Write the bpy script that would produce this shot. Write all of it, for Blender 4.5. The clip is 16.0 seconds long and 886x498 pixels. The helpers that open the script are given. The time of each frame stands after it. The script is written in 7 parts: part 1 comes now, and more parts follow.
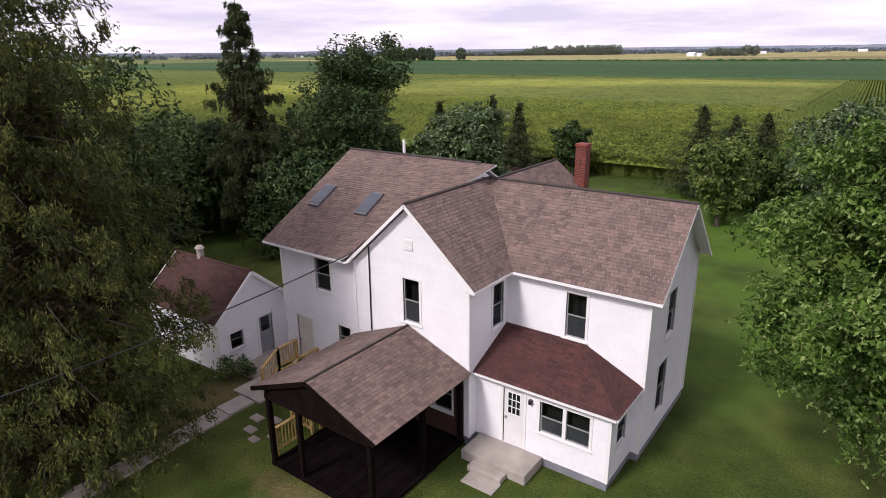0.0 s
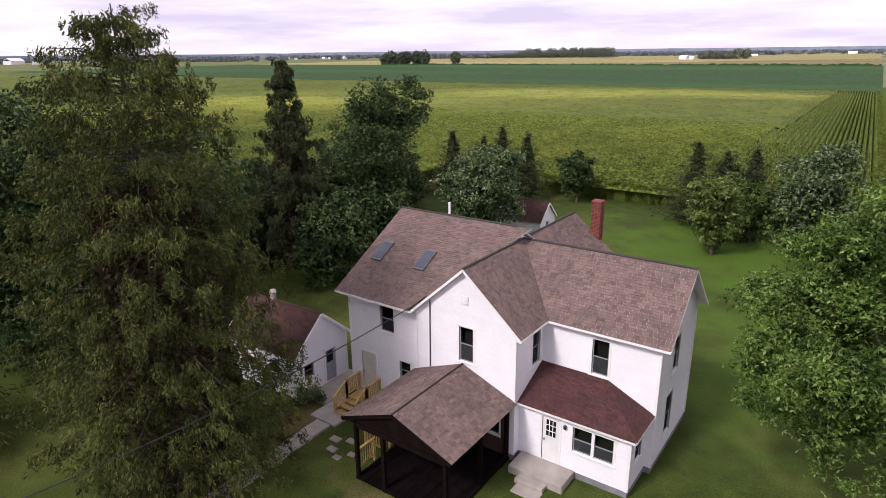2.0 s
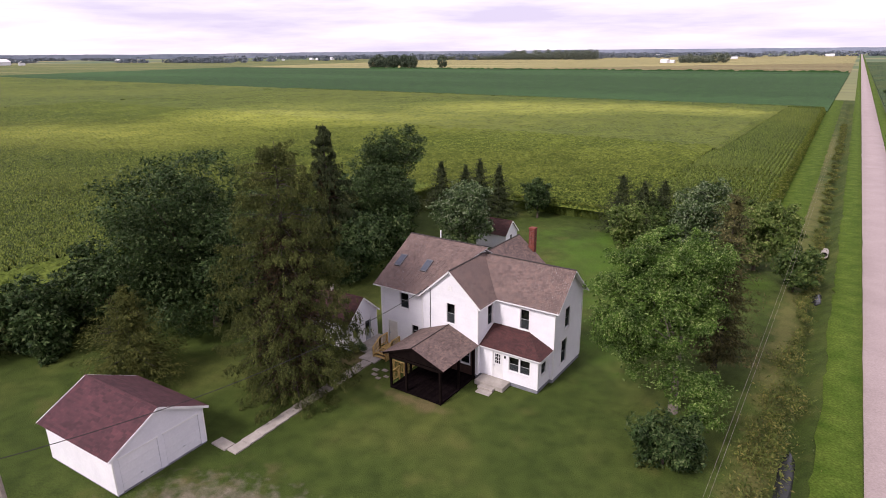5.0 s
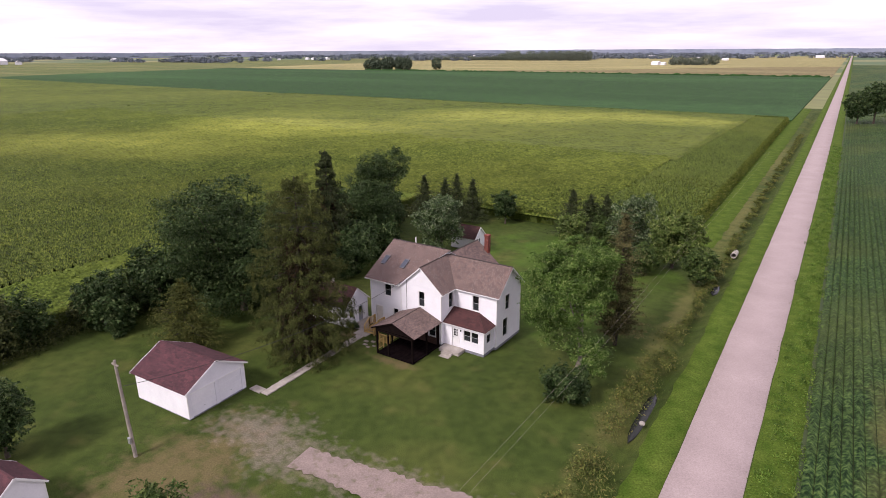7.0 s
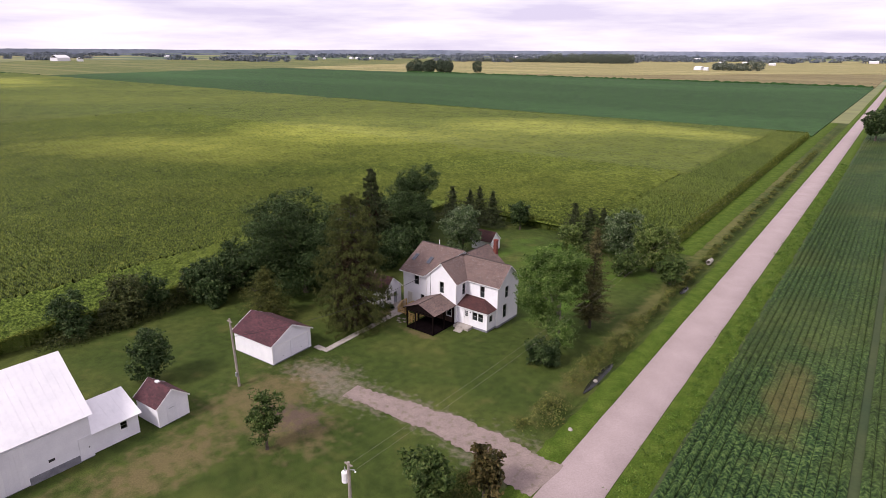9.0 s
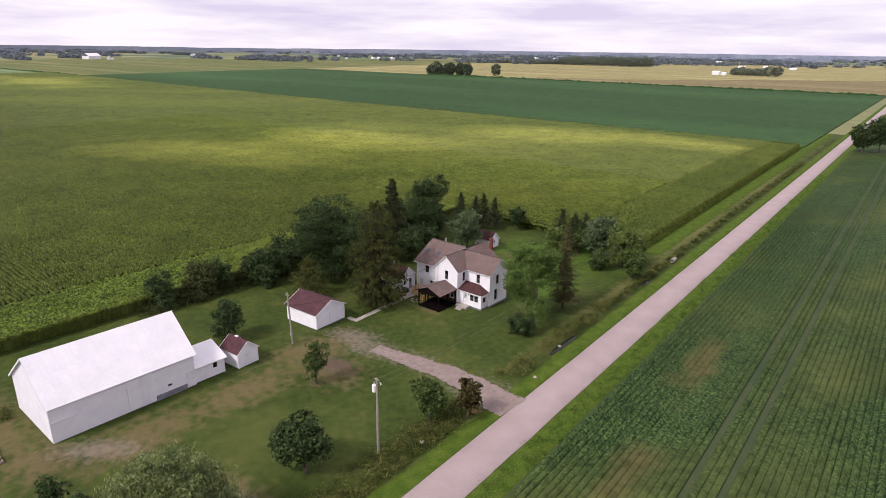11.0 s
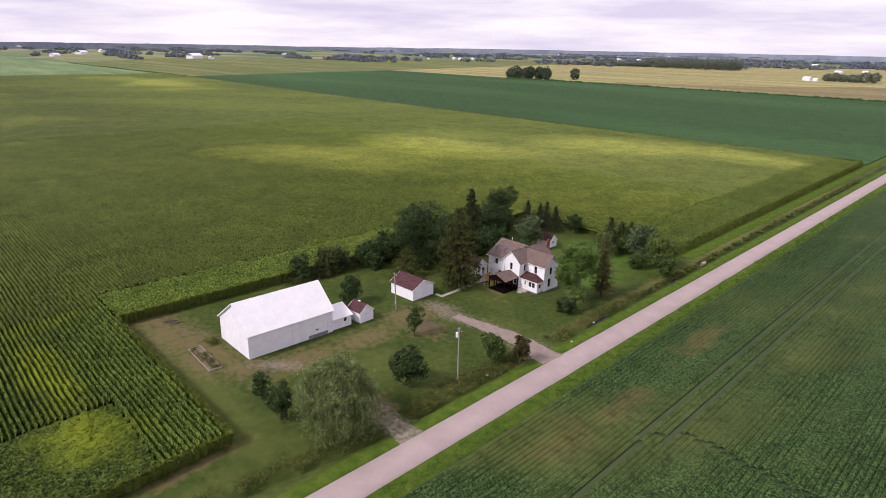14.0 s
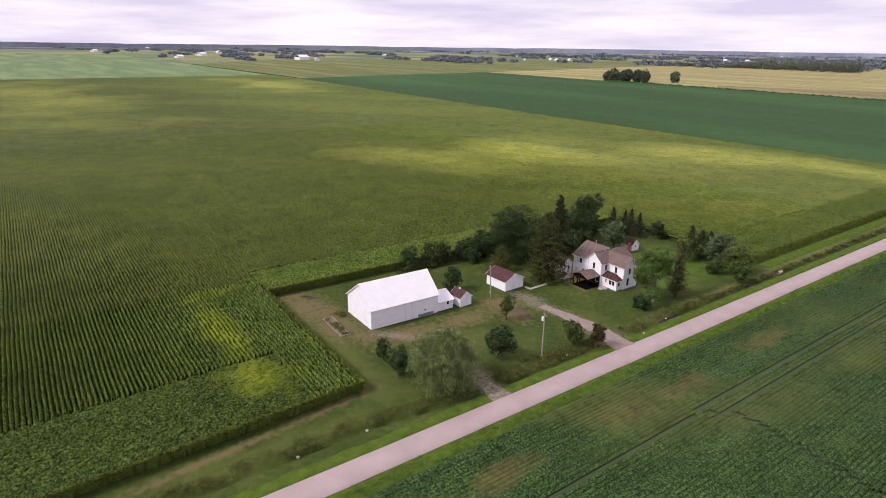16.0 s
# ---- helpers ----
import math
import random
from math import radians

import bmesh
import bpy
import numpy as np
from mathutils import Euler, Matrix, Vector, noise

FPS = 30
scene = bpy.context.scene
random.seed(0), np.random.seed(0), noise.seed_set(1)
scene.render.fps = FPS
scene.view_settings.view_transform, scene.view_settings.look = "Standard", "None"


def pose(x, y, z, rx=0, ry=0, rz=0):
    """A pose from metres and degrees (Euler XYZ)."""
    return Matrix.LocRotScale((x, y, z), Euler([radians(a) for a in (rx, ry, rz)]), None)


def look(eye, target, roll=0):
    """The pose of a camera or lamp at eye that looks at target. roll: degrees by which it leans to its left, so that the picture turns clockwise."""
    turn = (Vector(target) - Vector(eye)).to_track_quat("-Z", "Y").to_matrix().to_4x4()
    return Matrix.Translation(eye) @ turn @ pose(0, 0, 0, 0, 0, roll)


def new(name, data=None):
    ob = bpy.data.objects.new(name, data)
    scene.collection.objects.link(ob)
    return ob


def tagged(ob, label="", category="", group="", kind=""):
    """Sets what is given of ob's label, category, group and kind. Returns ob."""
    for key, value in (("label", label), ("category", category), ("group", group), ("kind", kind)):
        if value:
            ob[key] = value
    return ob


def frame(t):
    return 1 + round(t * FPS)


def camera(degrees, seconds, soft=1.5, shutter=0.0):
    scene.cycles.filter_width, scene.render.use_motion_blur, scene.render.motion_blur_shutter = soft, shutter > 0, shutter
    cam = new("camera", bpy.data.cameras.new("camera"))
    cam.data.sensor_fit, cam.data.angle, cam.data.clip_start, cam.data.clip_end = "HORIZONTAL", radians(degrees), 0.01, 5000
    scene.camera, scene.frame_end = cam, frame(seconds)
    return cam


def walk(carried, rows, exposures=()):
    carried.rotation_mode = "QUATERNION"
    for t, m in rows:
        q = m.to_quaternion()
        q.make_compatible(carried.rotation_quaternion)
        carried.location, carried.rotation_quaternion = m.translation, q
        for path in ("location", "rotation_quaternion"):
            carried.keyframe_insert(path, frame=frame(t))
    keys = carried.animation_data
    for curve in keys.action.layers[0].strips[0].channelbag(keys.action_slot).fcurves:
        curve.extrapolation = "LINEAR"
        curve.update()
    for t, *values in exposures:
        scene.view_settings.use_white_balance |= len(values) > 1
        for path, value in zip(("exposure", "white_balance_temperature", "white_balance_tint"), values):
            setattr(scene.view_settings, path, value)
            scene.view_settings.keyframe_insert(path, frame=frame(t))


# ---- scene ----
cam = camera(71.8, 16.0, soft=0.5)
PATH = [
    (0, (0.296, -2.564, 12.869), (-0.832, -1.030, 12.256), -0.66),
    (0.5, (0.053, -3.093, 13.718), (-1.070, -1.555, 13.108), -0.67),
    (1, (-0.012, -3.950, 14.650), (-1.131, -2.408, 14.042), -0.63),
    (1.5, (0.211, -5.372, 15.565), (-0.905, -3.828, 14.956), -0.65),
    (2, (0.807, -7.102, 16.505), (-0.305, -5.556, 15.895), -0.67),
    (2.5, (1.817, -9.264, 17.484), (0.710, -7.715, 16.872), -0.74),
    (3, (3.258, -11.875, 18.629), (2.153, -10.324, 18.016), -0.84),
    (3.5, (5.011, -14.477, 19.851), (3.911, -12.923, 19.238), -0.88),
    (4, (6.911, -17.119, 21.115), (5.816, -15.561, 20.504), -0.91),
    (4.5, (9.091, -19.901, 22.311), (8.005, -18.337, 21.699), -0.77),
    (5, (11.451, -22.799, 23.501), (10.373, -21.230, 22.888), -0.53),
    (5.5, (13.929, -25.605, 24.746), (12.861, -24.030, 24.132), -0.42),
    (6, (16.525, -28.391, 26.048), (15.464, -26.811, 25.434), -0.38),
    (6.5, (19.238, -31.228, 27.411), (18.179, -29.647, 26.795), -0.37),
    (7, (22.068, -34.190, 28.834), (21.003, -32.614, 28.217), -0.33),
    (7.5, (25.014, -37.349, 30.320), (23.933, -35.784, 29.702), -0.23),
    (8, (28.075, -40.778, 31.871), (26.963, -39.234, 31.253), -0.02),
    (8.5, (31.380, -44.333, 33.503), (30.243, -42.809, 32.884), 0.14),
    (9, (34.803, -48.072, 35.141), (33.641, -46.567, 34.521), 0.29),
    (9.5, (38.398, -51.902, 36.761), (37.220, -50.410, 36.141), 0.43),
    (10, (42.107, -55.802, 38.368), (40.918, -54.320, 37.747), 0.56),
    (10.5, (45.871, -59.754, 39.966), (44.673, -58.278, 39.344), 0.67),
    (11, (49.630, -63.737, 41.560), (48.424, -62.269, 40.937), 0.77),
    (11.5, (53.327, -67.732, 43.154), (52.108, -66.274, 42.529), 0.87),
    (12, (56.900, -71.719, 44.752), (55.665, -70.276, 44.124), 0.97),
    (12.5, (60.389, -75.608, 46.335), (59.132, -74.185, 45.706), 1.03),
    (13, (63.765, -79.308, 47.907), (62.482, -77.909, 47.278), 0.97),
    (13.5, (66.984, -82.975, 49.474), (65.659, -81.617, 48.843), 0.98),
    (14, (70.182, -86.611, 51.026), (68.805, -85.305, 50.394), 1.01),
    (14.5, (73.478, -90.233, 52.553), (72.048, -88.987, 51.918), 0.95),
    (15, (76.956, -93.748, 54.036), (75.482, -92.555, 53.402), 0.88),
    (15.5, (80.525, -97.248, 55.484), (79.007, -96.112, 54.848), 0.79),
    (16, (84.189, -100.696, 56.909), (82.634, -99.612, 56.271), 0.79),
]
walk(cam, [(t, look(eye, target, roll)) for t, eye, target, roll in PATH], exposures=((0, 0.25, 6380, 17), (4, 0.31, 6400, 21), (8, 0.28, 6420, 20), (12, 0.19, 6400, 17), (16, 0.2, 6400, 18)))

# ---- world, sun, exposure ----
world = bpy.data.worlds.new("overcast_sky")
scene.world = world
world.use_nodes = True
wn, wl = world.node_tree.nodes, world.node_tree.links
wn.clear()
w_out = wn.new("ShaderNodeOutputWorld")
w_bg = wn.new("ShaderNodeBackground")
w_sky = wn.new("ShaderNodeTexSky")
w_sky.sky_type = "NISHITA"
w_sky.sun_disc = False
w_sky.sun_elevation = radians(43)
w_sky.sun_rotation = radians(193)
w_sky.air_density, w_sky.dust_density = 1.0, 1.5
w_tc = wn.new("ShaderNodeTexCoord")
w_map = wn.new("ShaderNodeMapping")
w_map.inputs["Scale"].default_value = (1.5, 1.5, 13.0)
w_noise = wn.new("ShaderNodeTexNoise")
w_noise.inputs["Scale"].default_value = 2.3
w_noise.inputs["Detail"].default_value = 7.0
w_noise.inputs["Roughness"].default_value = 0.55
w_ramp = wn.new("ShaderNodeValToRGB")
w_ramp.color_ramp.elements[0].position, w_ramp.color_ramp.elements[0].color = 0.37, (6.7, 6.2, 7.7, 1)
w_ramp.color_ramp.elements[1].position, w_ramp.color_ramp.elements[1].color = 0.60, (9.4, 8.95, 9.15, 1)
w_mix = wn.new("ShaderNodeMix")
w_mix.data_type = "RGBA"
w_mix.inputs[0].default_value = 0.93
wl.new(w_tc.outputs["Generated"], w_map.inputs["Vector"])
wl.new(w_map.outputs["Vector"], w_noise.inputs["Vector"])
wl.new(w_noise.outputs["Fac"], w_ramp.inputs["Fac"])
wl.new(w_sky.outputs["Color"], w_mix.inputs[6])
wl.new(w_ramp.outputs["Color"], w_mix.inputs[7])
wl.new(w_mix.outputs[2], w_bg.inputs["Color"])
w_bg.inputs["Strength"].default_value = 0.1
wl.new(w_bg.outputs["Background"], w_out.inputs["Surface"])

sun_data = bpy.data.lights.new("sun", "SUN")
sun_data.energy, sun_data.angle, sun_data.color = 2.7, radians(12), (1.0, 0.95, 0.88)
sun = new("sun", sun_data)
sun.matrix_world = look((-18, -80, 78), (0, 0, 0))


# ---- materials ----
def new_mat(name):
    m = bpy.data.materials.new(name)
    m.use_nodes = True
    t = m.node_tree
    return m, t.nodes, t.links, t.nodes["Principled BSDF"]


def add_noise(n, l, scale, detail=4.0, vec=None, stretch=None):
    tex = n.new("ShaderNodeTexNoise")
    tex.inputs["Scale"].default_value = scale
    tex.inputs["Detail"].default_value = detail
    if vec is None:
        g = n.new("ShaderNodeNewGeometry")
        vec = g.outputs["Position"]
    if stretch:
        mp = n.new("ShaderNodeMapping")
        mp.inputs["Scale"].default_value = stretch
        l.new(vec, mp.inputs["Vector"])
        vec = mp.outputs["Vector"]
    l.new(vec, tex.inputs["Vector"])
    return tex.outputs["Fac"]


def ramp(n, l, fac, *stops):
    r = n.new("ShaderNodeValToRGB")
    e = r.color_ramp.elements
    while len(e) < len(stops):
        e.new(0.5)
    for k, (p, c) in enumerate(stops):
        e[k].position, e[k].color = p, (*c, 1)
    l.new(fac, r.inputs["Fac"])
    return r.outputs["Color"]


def mixc(n, l, fac, a, b, mode="MIX"):
    m = n.new("ShaderNodeMix")
    m.data_type, m.blend_type = "RGBA", mode
    for sock, v in ((m.inputs[0], fac), (m.inputs[6], a), (m.inputs[7], b)):
        if isinstance(v, (int, float)):
            sock.default_value = v
        elif isinstance(v, tuple):
            sock.default_value = (*v, 1)
        else:
            l.new(v, sock)
    return m.outputs[2]


def bump(n, l, p, height, strength, dist):
    b = n.new("ShaderNodeBump")
    b.inputs["Strength"].default_value, b.inputs["Distance"].default_value = strength, dist
    l.new(height, b.inputs["Height"])
    l.new(b.outputs["Normal"], p.inputs["Normal"])


def surf(name, c1, c2, scale=3.0, rough=0.8, metal=0.0, fine=None, bump_d=0.0, island=None, obj_random=None, amt=0.17, spec=0.5):
    """Two-scale noise between two base colours, with optional relief and a random tint for each piece."""
    m, n, l, p = new_mat(name)
    a = add_noise(n, l, scale, 5)
    col = ramp(n, l, a, (0.3, c1), (0.7, c2))
    f = add_noise(n, l, fine or scale * 14, 3)
    dark = ramp(n, l, f, (0.25, (1 - amt * 1.2,) * 3), (0.75, (1 + amt * 0.7,) * 3))
    col = mixc(n, l, 1.0, col, dark, "MULTIPLY")
    if island:
        g = n.new("ShaderNodeNewGeometry")
        col = mixc(n, l, 1.0, col, ramp(n, l, g.outputs["Random Per Island"], *island), "MULTIPLY")
    if obj_random:
        o = n.new("ShaderNodeObjectInfo")
        col = mixc(n, l, 1.0, col, ramp(n, l, o.outputs["Random"], *obj_random), "MULTIPLY")
    l.new(col, p.inputs["Base Color"])
    p.inputs["Roughness"].default_value, p.inputs["Metallic"].default_value = rough, metal
    p.inputs["Specular IOR Level"].default_value = spec
    if bump_d:
        bump(n, l, p, f, 0.5, bump_d)
    return m


def leaf_mat(name, a, b, c, trans=0.25, rough=0.55):
    m, n, l, p = new_mat(name)
    g = n.new("ShaderNodeNewGeometry")
    col = ramp(n, l, g.outputs["Random Per Island"], (0.0, a), (0.6, b), (1.0, c))
    big = add_noise(n, l, 0.95, 3)
    col = mixc(n, l, 1.0, col, ramp(n, l, big, (0.34, (0.50, 0.54, 0.52)), (0.66, (1.5, 1.42, 1.3))), "MULTIPLY")
    p.inputs["Specular IOR Level"].default_value = 0.12
    l.new(col, p.inputs["Base Color"])
    p.inputs["Roughness"].default_value = rough
    tr = n.new("ShaderNodeBsdfTranslucent")
    l.new(col, tr.inputs["Color"])
    ms = n.new("ShaderNodeMixShader")
    ms.inputs[0].default_value = trans
    l.new(p.outputs[0], ms.inputs[1])
    l.new(tr.outputs[0], ms.inputs[2])
    l.new(ms.outputs[0], n["Material Output"].inputs["Surface"])
    return m


# worn places in the lawn: centre, half sizes, turn
TRAMPLED = ((-14.0, -14.0, 4.2, 8.5, 0.1), (-12.8, -27.0, 4.0, 10.0, 0.0), (-13.0, -40.0, 4.4, 9.0, 0.1), (-36.5, -53.0, 15.0, 5.6, 0.05), (-24.0, -53.5, 9.0, 3.2, 0.0), (-8.0, -16.5, 5.5, 4.5, 0.2), (-11.8, 7.2, 3.6, 0.9, 0.0), (-19.5, 9.0, 1.4, 3.2, 0.0), (2.0, -39.0, 9.0, 3.0, 0.1), (-16.0, -15.0, 4.0, 7.0, 0.0), (-30.0, -51.0, 20.0, 5.0, 0.08), (-45.0, -53.5, 6.0, 5.0, 0.0), (2.6, -66.0, 1.3, 10.0, 0.12), (5.2, -85.0, 1.2, 16.0, 0.12), (-17.0, -49.0, 6.0, 4.0, 0.3))
GRAVELLED = ((-13.8, -7.4, 5.2, 2.8, 0.3), (-11.0, -8.6, 4.0, 2.6, -0.5), (-14.2, -44.0, 5.5, 2.2, 0.75), (5.0, -39.2, 7.0, 1.8, 0.1), (11.0, -40.2, 5.0, 2.8, 0.0), (10.5, -7.4, 6.5, 3.6, 0.0), (2.0, -7.0, 10.0, 2.4, 0.0), (-7.5, -8.0, 6.0, 2.6, 0.0))


# northern lawn: greener grass, with sunshine painted into its colour
SUNLIT_LUSH = ((-9.0, 46.0, 15.0, 13.0, 0.0), (-14.0, 33.0, 10.0, 8.0, 0.3), (-2.0, 30.0, 5.0, 12.0, 0.0))
OLIVE = ((-16.0, -56.0, 34.0, 3.4, 0.0), (3.0, -56.0, 10.0, 7.0, 0.2), (8.0, -80.0, 3.0, 26.0, 0.03), (-4.0, -30.0, 9.0, 8.0, 0.0))
DRY_BANK = ((8.6, 34.0, 1.5, 30.0, 0.01), (9.3, 10.0, 1.4, 12.0, 0.0), (6.8, 85.0, 1.6, 30.0, 0.02), (5.0, 150.0, 1.6, 40.0, 0.02))
BURNT = ((-9.5, -15.2, 3.6, 2.6, 0.2), (-8.6, -14.6, 2.4, 2.0, -0.4))


def worn_or_sunlit(n, l, col, places, top, earth, scale):
    """Ragged patches: earth or gravel between the blades, other grass or plants, or painted sunshine."""
    g = n.new("ShaderNodeNewGeometry")
    best = None
    for x, y, rx, ry, rot in places:
        mp = n.new("ShaderNodeMapping")
        mp.vector_type = "TEXTURE"
        mp.inputs["Location"].default_value = (x, y, 0)
        mp.inputs["Rotation"].default_value = (0, 0, rot)
        mp.inputs["Scale"].default_value = (rx, ry, 1000)
        l.new(g.outputs["Position"], mp.inputs["Vector"])
        ln = n.new("ShaderNodeVectorMath")
        ln.operation = "LENGTH"
        l.new(mp.outputs["Vector"], ln.inputs[0])
        s = n.new("ShaderNodeMath")
        s.operation = "SUBTRACT"
        s.inputs[0].default_value = 1.0
        l.new(ln.outputs["Value"], s.inputs[1])
        if best is not None:
            mx = n.new("ShaderNodeMath")
            mx.operation = "MAXIMUM"
            l.new(best, mx.inputs[0])
            l.new(s.outputs[0], mx.inputs[1])
            best = mx.outputs[0]
        else:
            best = s.outputs[0]
    nz = add_noise(n, l, scale, 9)
    ad = n.new("ShaderNodeMath")
    ad.operation = "MULTIPLY_ADD"
    l.new(nz, ad.inputs[0])
    ad.inputs[1].default_value = 2.6
    l.new(best, ad.inputs[2])
    sc = n.new("ShaderNodeMapRange")
    sc.inputs["From Min"].default_value, sc.inputs["From Max"].default_value = 1.22, 2.1
    l.new(ad.outputs[0], sc.inputs["Value"])
    ml = n.new("ShaderNodeMath")
    ml.operation = "MULTIPLY"
    ml.inputs[1].default_value = top
    l.new(sc.outputs[0], ml.inputs[0])
    fine = add_noise(n, l, 7.0, 4)
    # tone of the patch: soil, plants, or the sunshine painted on
    soil = mixc(n, l, 1.0, earth, ramp(n, l, fine, (0.25, (0.7, 0.7, 0.7)), (0.75, (1.25, 1.25, 1.25))), "MULTIPLY")
    return mixc(n, l, ml.outputs[0], col, soil)


def field_mat(name, stops, patch, row_scale=None, row_axis=0, row_amt=0.0, pale=None, rough=0.8, relief=0.22, turn=0.0, ripe=(0.46, 0.64), streaks=(), streak_col=(0.2, 0.2, 0.03), streak_scale=0.06, sun_gain=None):
    """Crop cover: fine speckle, long paler patches, placed streaks that are plants or painted sunshine, and rows."""
    m, n, l, p = new_mat(name)
    sp = add_noise(n, l, 2.9, 6)
    col = ramp(n, l, sp, *[(0.5 + (q - 0.5) * 0.55, tuple(k * ch for ch in cc)) for (q, cc), k in zip(stops, (0.52, 1.02, 1.46))])
    rot = n.new("ShaderNodeVectorRotate")
    rot.rotation_type = "Z_AXIS"
    rot.inputs["Angle"].default_value = turn
    gp = n.new("ShaderNodeNewGeometry")
    l.new(gp.outputs["Position"], rot.inputs["Vector"])
    big = add_noise(n, l, 0.012, 4, vec=rot.outputs["Vector"], stretch=patch)
    col = mixc(n, l, ramp(n, l, big, (ripe[0], (0, 0, 0)), (ripe[1], (1, 1, 1))), col, pale or stops[-1][1])
    if streaks:
        col = worn_or_sunlit(n, l, col, streaks, 0.9, streak_col, streak_scale)
    if sun_gain:
        # sunshine on the field's north is painted in: colour grows paler from y0 to y1
        y0, y1, k0, k1 = sun_gain
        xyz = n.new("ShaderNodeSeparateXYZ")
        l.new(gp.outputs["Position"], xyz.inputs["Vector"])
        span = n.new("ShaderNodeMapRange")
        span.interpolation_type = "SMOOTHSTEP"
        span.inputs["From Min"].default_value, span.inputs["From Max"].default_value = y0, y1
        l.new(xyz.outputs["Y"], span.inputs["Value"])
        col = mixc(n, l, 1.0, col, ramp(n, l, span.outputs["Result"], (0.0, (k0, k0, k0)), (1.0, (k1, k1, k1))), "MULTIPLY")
    mid = add_noise(n, l, 0.11, 4)
    col = mixc(n, l, 1.0, col, ramp(n, l, mid, (0.3, (0.80, 0.82, 0.78)), (0.7, (1.16, 1.14, 1.10))), "MULTIPLY")
    fleck = add_noise(n, l, 0.75, 5)
    col = mixc(n, l, 1.0, col, ramp(n, l, fleck, (0.32, (0.62, 0.66, 0.62)), (0.52, (1.06, 1.05, 1.04))), "MULTIPLY")
    p.inputs["Specular IOR Level"].default_value = 0.12
    l.new(col, p.inputs["Base Color"])
    p.inputs["Roughness"].default_value = rough
    bump(n, l, p, sp, 0.8, relief)
    return m


def make_lawn():
    m, n, l, p = new_mat("lawn")
    a = add_noise(n, l, 0.09, 5)
    col = ramp(n, l, a, (0.3, (0.034, 0.055, 0.011)), (0.5, (0.048, 0.071, 0.015)), (0.72, (0.080, 0.095, 0.024)))
    b = add_noise(n, l, 0.9, 6)
    col = mixc(n, l, 1.0, col, ramp(n, l, b, (0.32, (0.76, 0.78, 0.72)), (0.68, (1.24, 1.2, 1.12))), "MULTIPLY")
    c = add_noise(n, l, 14.0, 4)
    col = mixc(n, l, 1.0, col, ramp(n, l, c, (0.34, (0.68, 0.68, 0.68)), (0.66, (1.3, 1.3, 1.3))), "MULTIPLY")
    dry = add_noise(n, l, 0.35, 6)
    col = mixc(n, l, ramp(n, l, dry, (0.58, (0, 0, 0)), (0.80, (0.55, 0.55, 0.55))), col, (0.125, 0.115, 0.035))
    col = worn_or_sunlit(n, l, col, SUNLIT_LUSH, 0.75, (0.072, 0.140, 0.016), 0.25)
    col = worn_or_sunlit(n, l, col, OLIVE, 0.6, (0.092, 0.108, 0.026), 0.3)
    col = worn_or_sunlit(n, l, col, DRY_BANK, 0.6, (0.150, 0.138, 0.048), 0.6)
    col = worn_or_sunlit(n, l, col, TRAMPLED, 0.75, (0.155, 0.118, 0.058), 0.8)
    col = worn_or_sunlit(n, l, col, BURNT, 0.85, (0.105, 0.072, 0.058), 1.2)
    col = worn_or_sunlit(n, l, col, GRAVELLED, 0.5, (0.27, 0.215, 0.185), 1.3)
    p.inputs["Specular IOR Level"].default_value = 0.12
    l.new(col, p.inputs["Base Color"])
    p.inputs["Roughness"].default_value = 0.9
    bump(n, l, p, c, 0.7, 0.06)
    return m


def make_far_land():
    m, n, l, p = new_mat("far_farmland")
    v = n.new("ShaderNodeTexVoronoi")
    v.distance = "CHEBYCHEV"
    v.inputs["Scale"].default_value = 1.0
    g = n.new("ShaderNodeNewGeometry")
    mp = n.new("ShaderNodeMapping")
    mp.inputs["Scale"].default_value = (0.0022, 0.0036, 0)
    l.new(g.outputs["Position"], mp.inputs["Vector"])
    l.new(mp.outputs["Vector"], v.inputs["Vector"])
    sep = n.new("ShaderNodeSeparateColor")
    l.new(v.outputs["Color"], sep.inputs["Color"])
    col = ramp(n, l, sep.outputs[0], (0.0, (0.05, 0.10, 0.05)), (0.3, (0.10, 0.14, 0.045)), (0.5, (0.26, 0.23, 0.10)), (0.7, (0.07, 0.12, 0.05)), (1.0, (0.22, 0.20, 0.09)))
    s = add_noise(n, l, 0.02, 5, stretch=(1, 3, 1))
    col = mixc(n, l, 1.0, col, ramp(n, l, s, (0.3, (0.75, 0.78, 0.8)), (0.7, (1.2, 1.18, 1.1))), "MULTIPLY")
    l.new(col, p.inputs["Base Color"])
    p.inputs["Roughness"].default_value = 0.95
    return m


def make_glass():
    m, n, l, p = new_mat("window_glass")
    tr = n.new("ShaderNodeBsdfTransparent")
    tr.inputs["Color"].default_value = (0.55, 0.58, 0.6, 1)
    gl = n.new("ShaderNodeBsdfGlossy")
    gl.inputs["Roughness"].default_value = 0.03
    ms = n.new("ShaderNodeMixShader")
    ms.inputs[0].default_value = 0.035
    l.new(tr.outputs[0], ms.inputs[1])
    l.new(gl.outputs[0], ms.inputs[2])
    l.new(ms.outputs[0], n["Material Output"].inputs["Surface"])
    return m


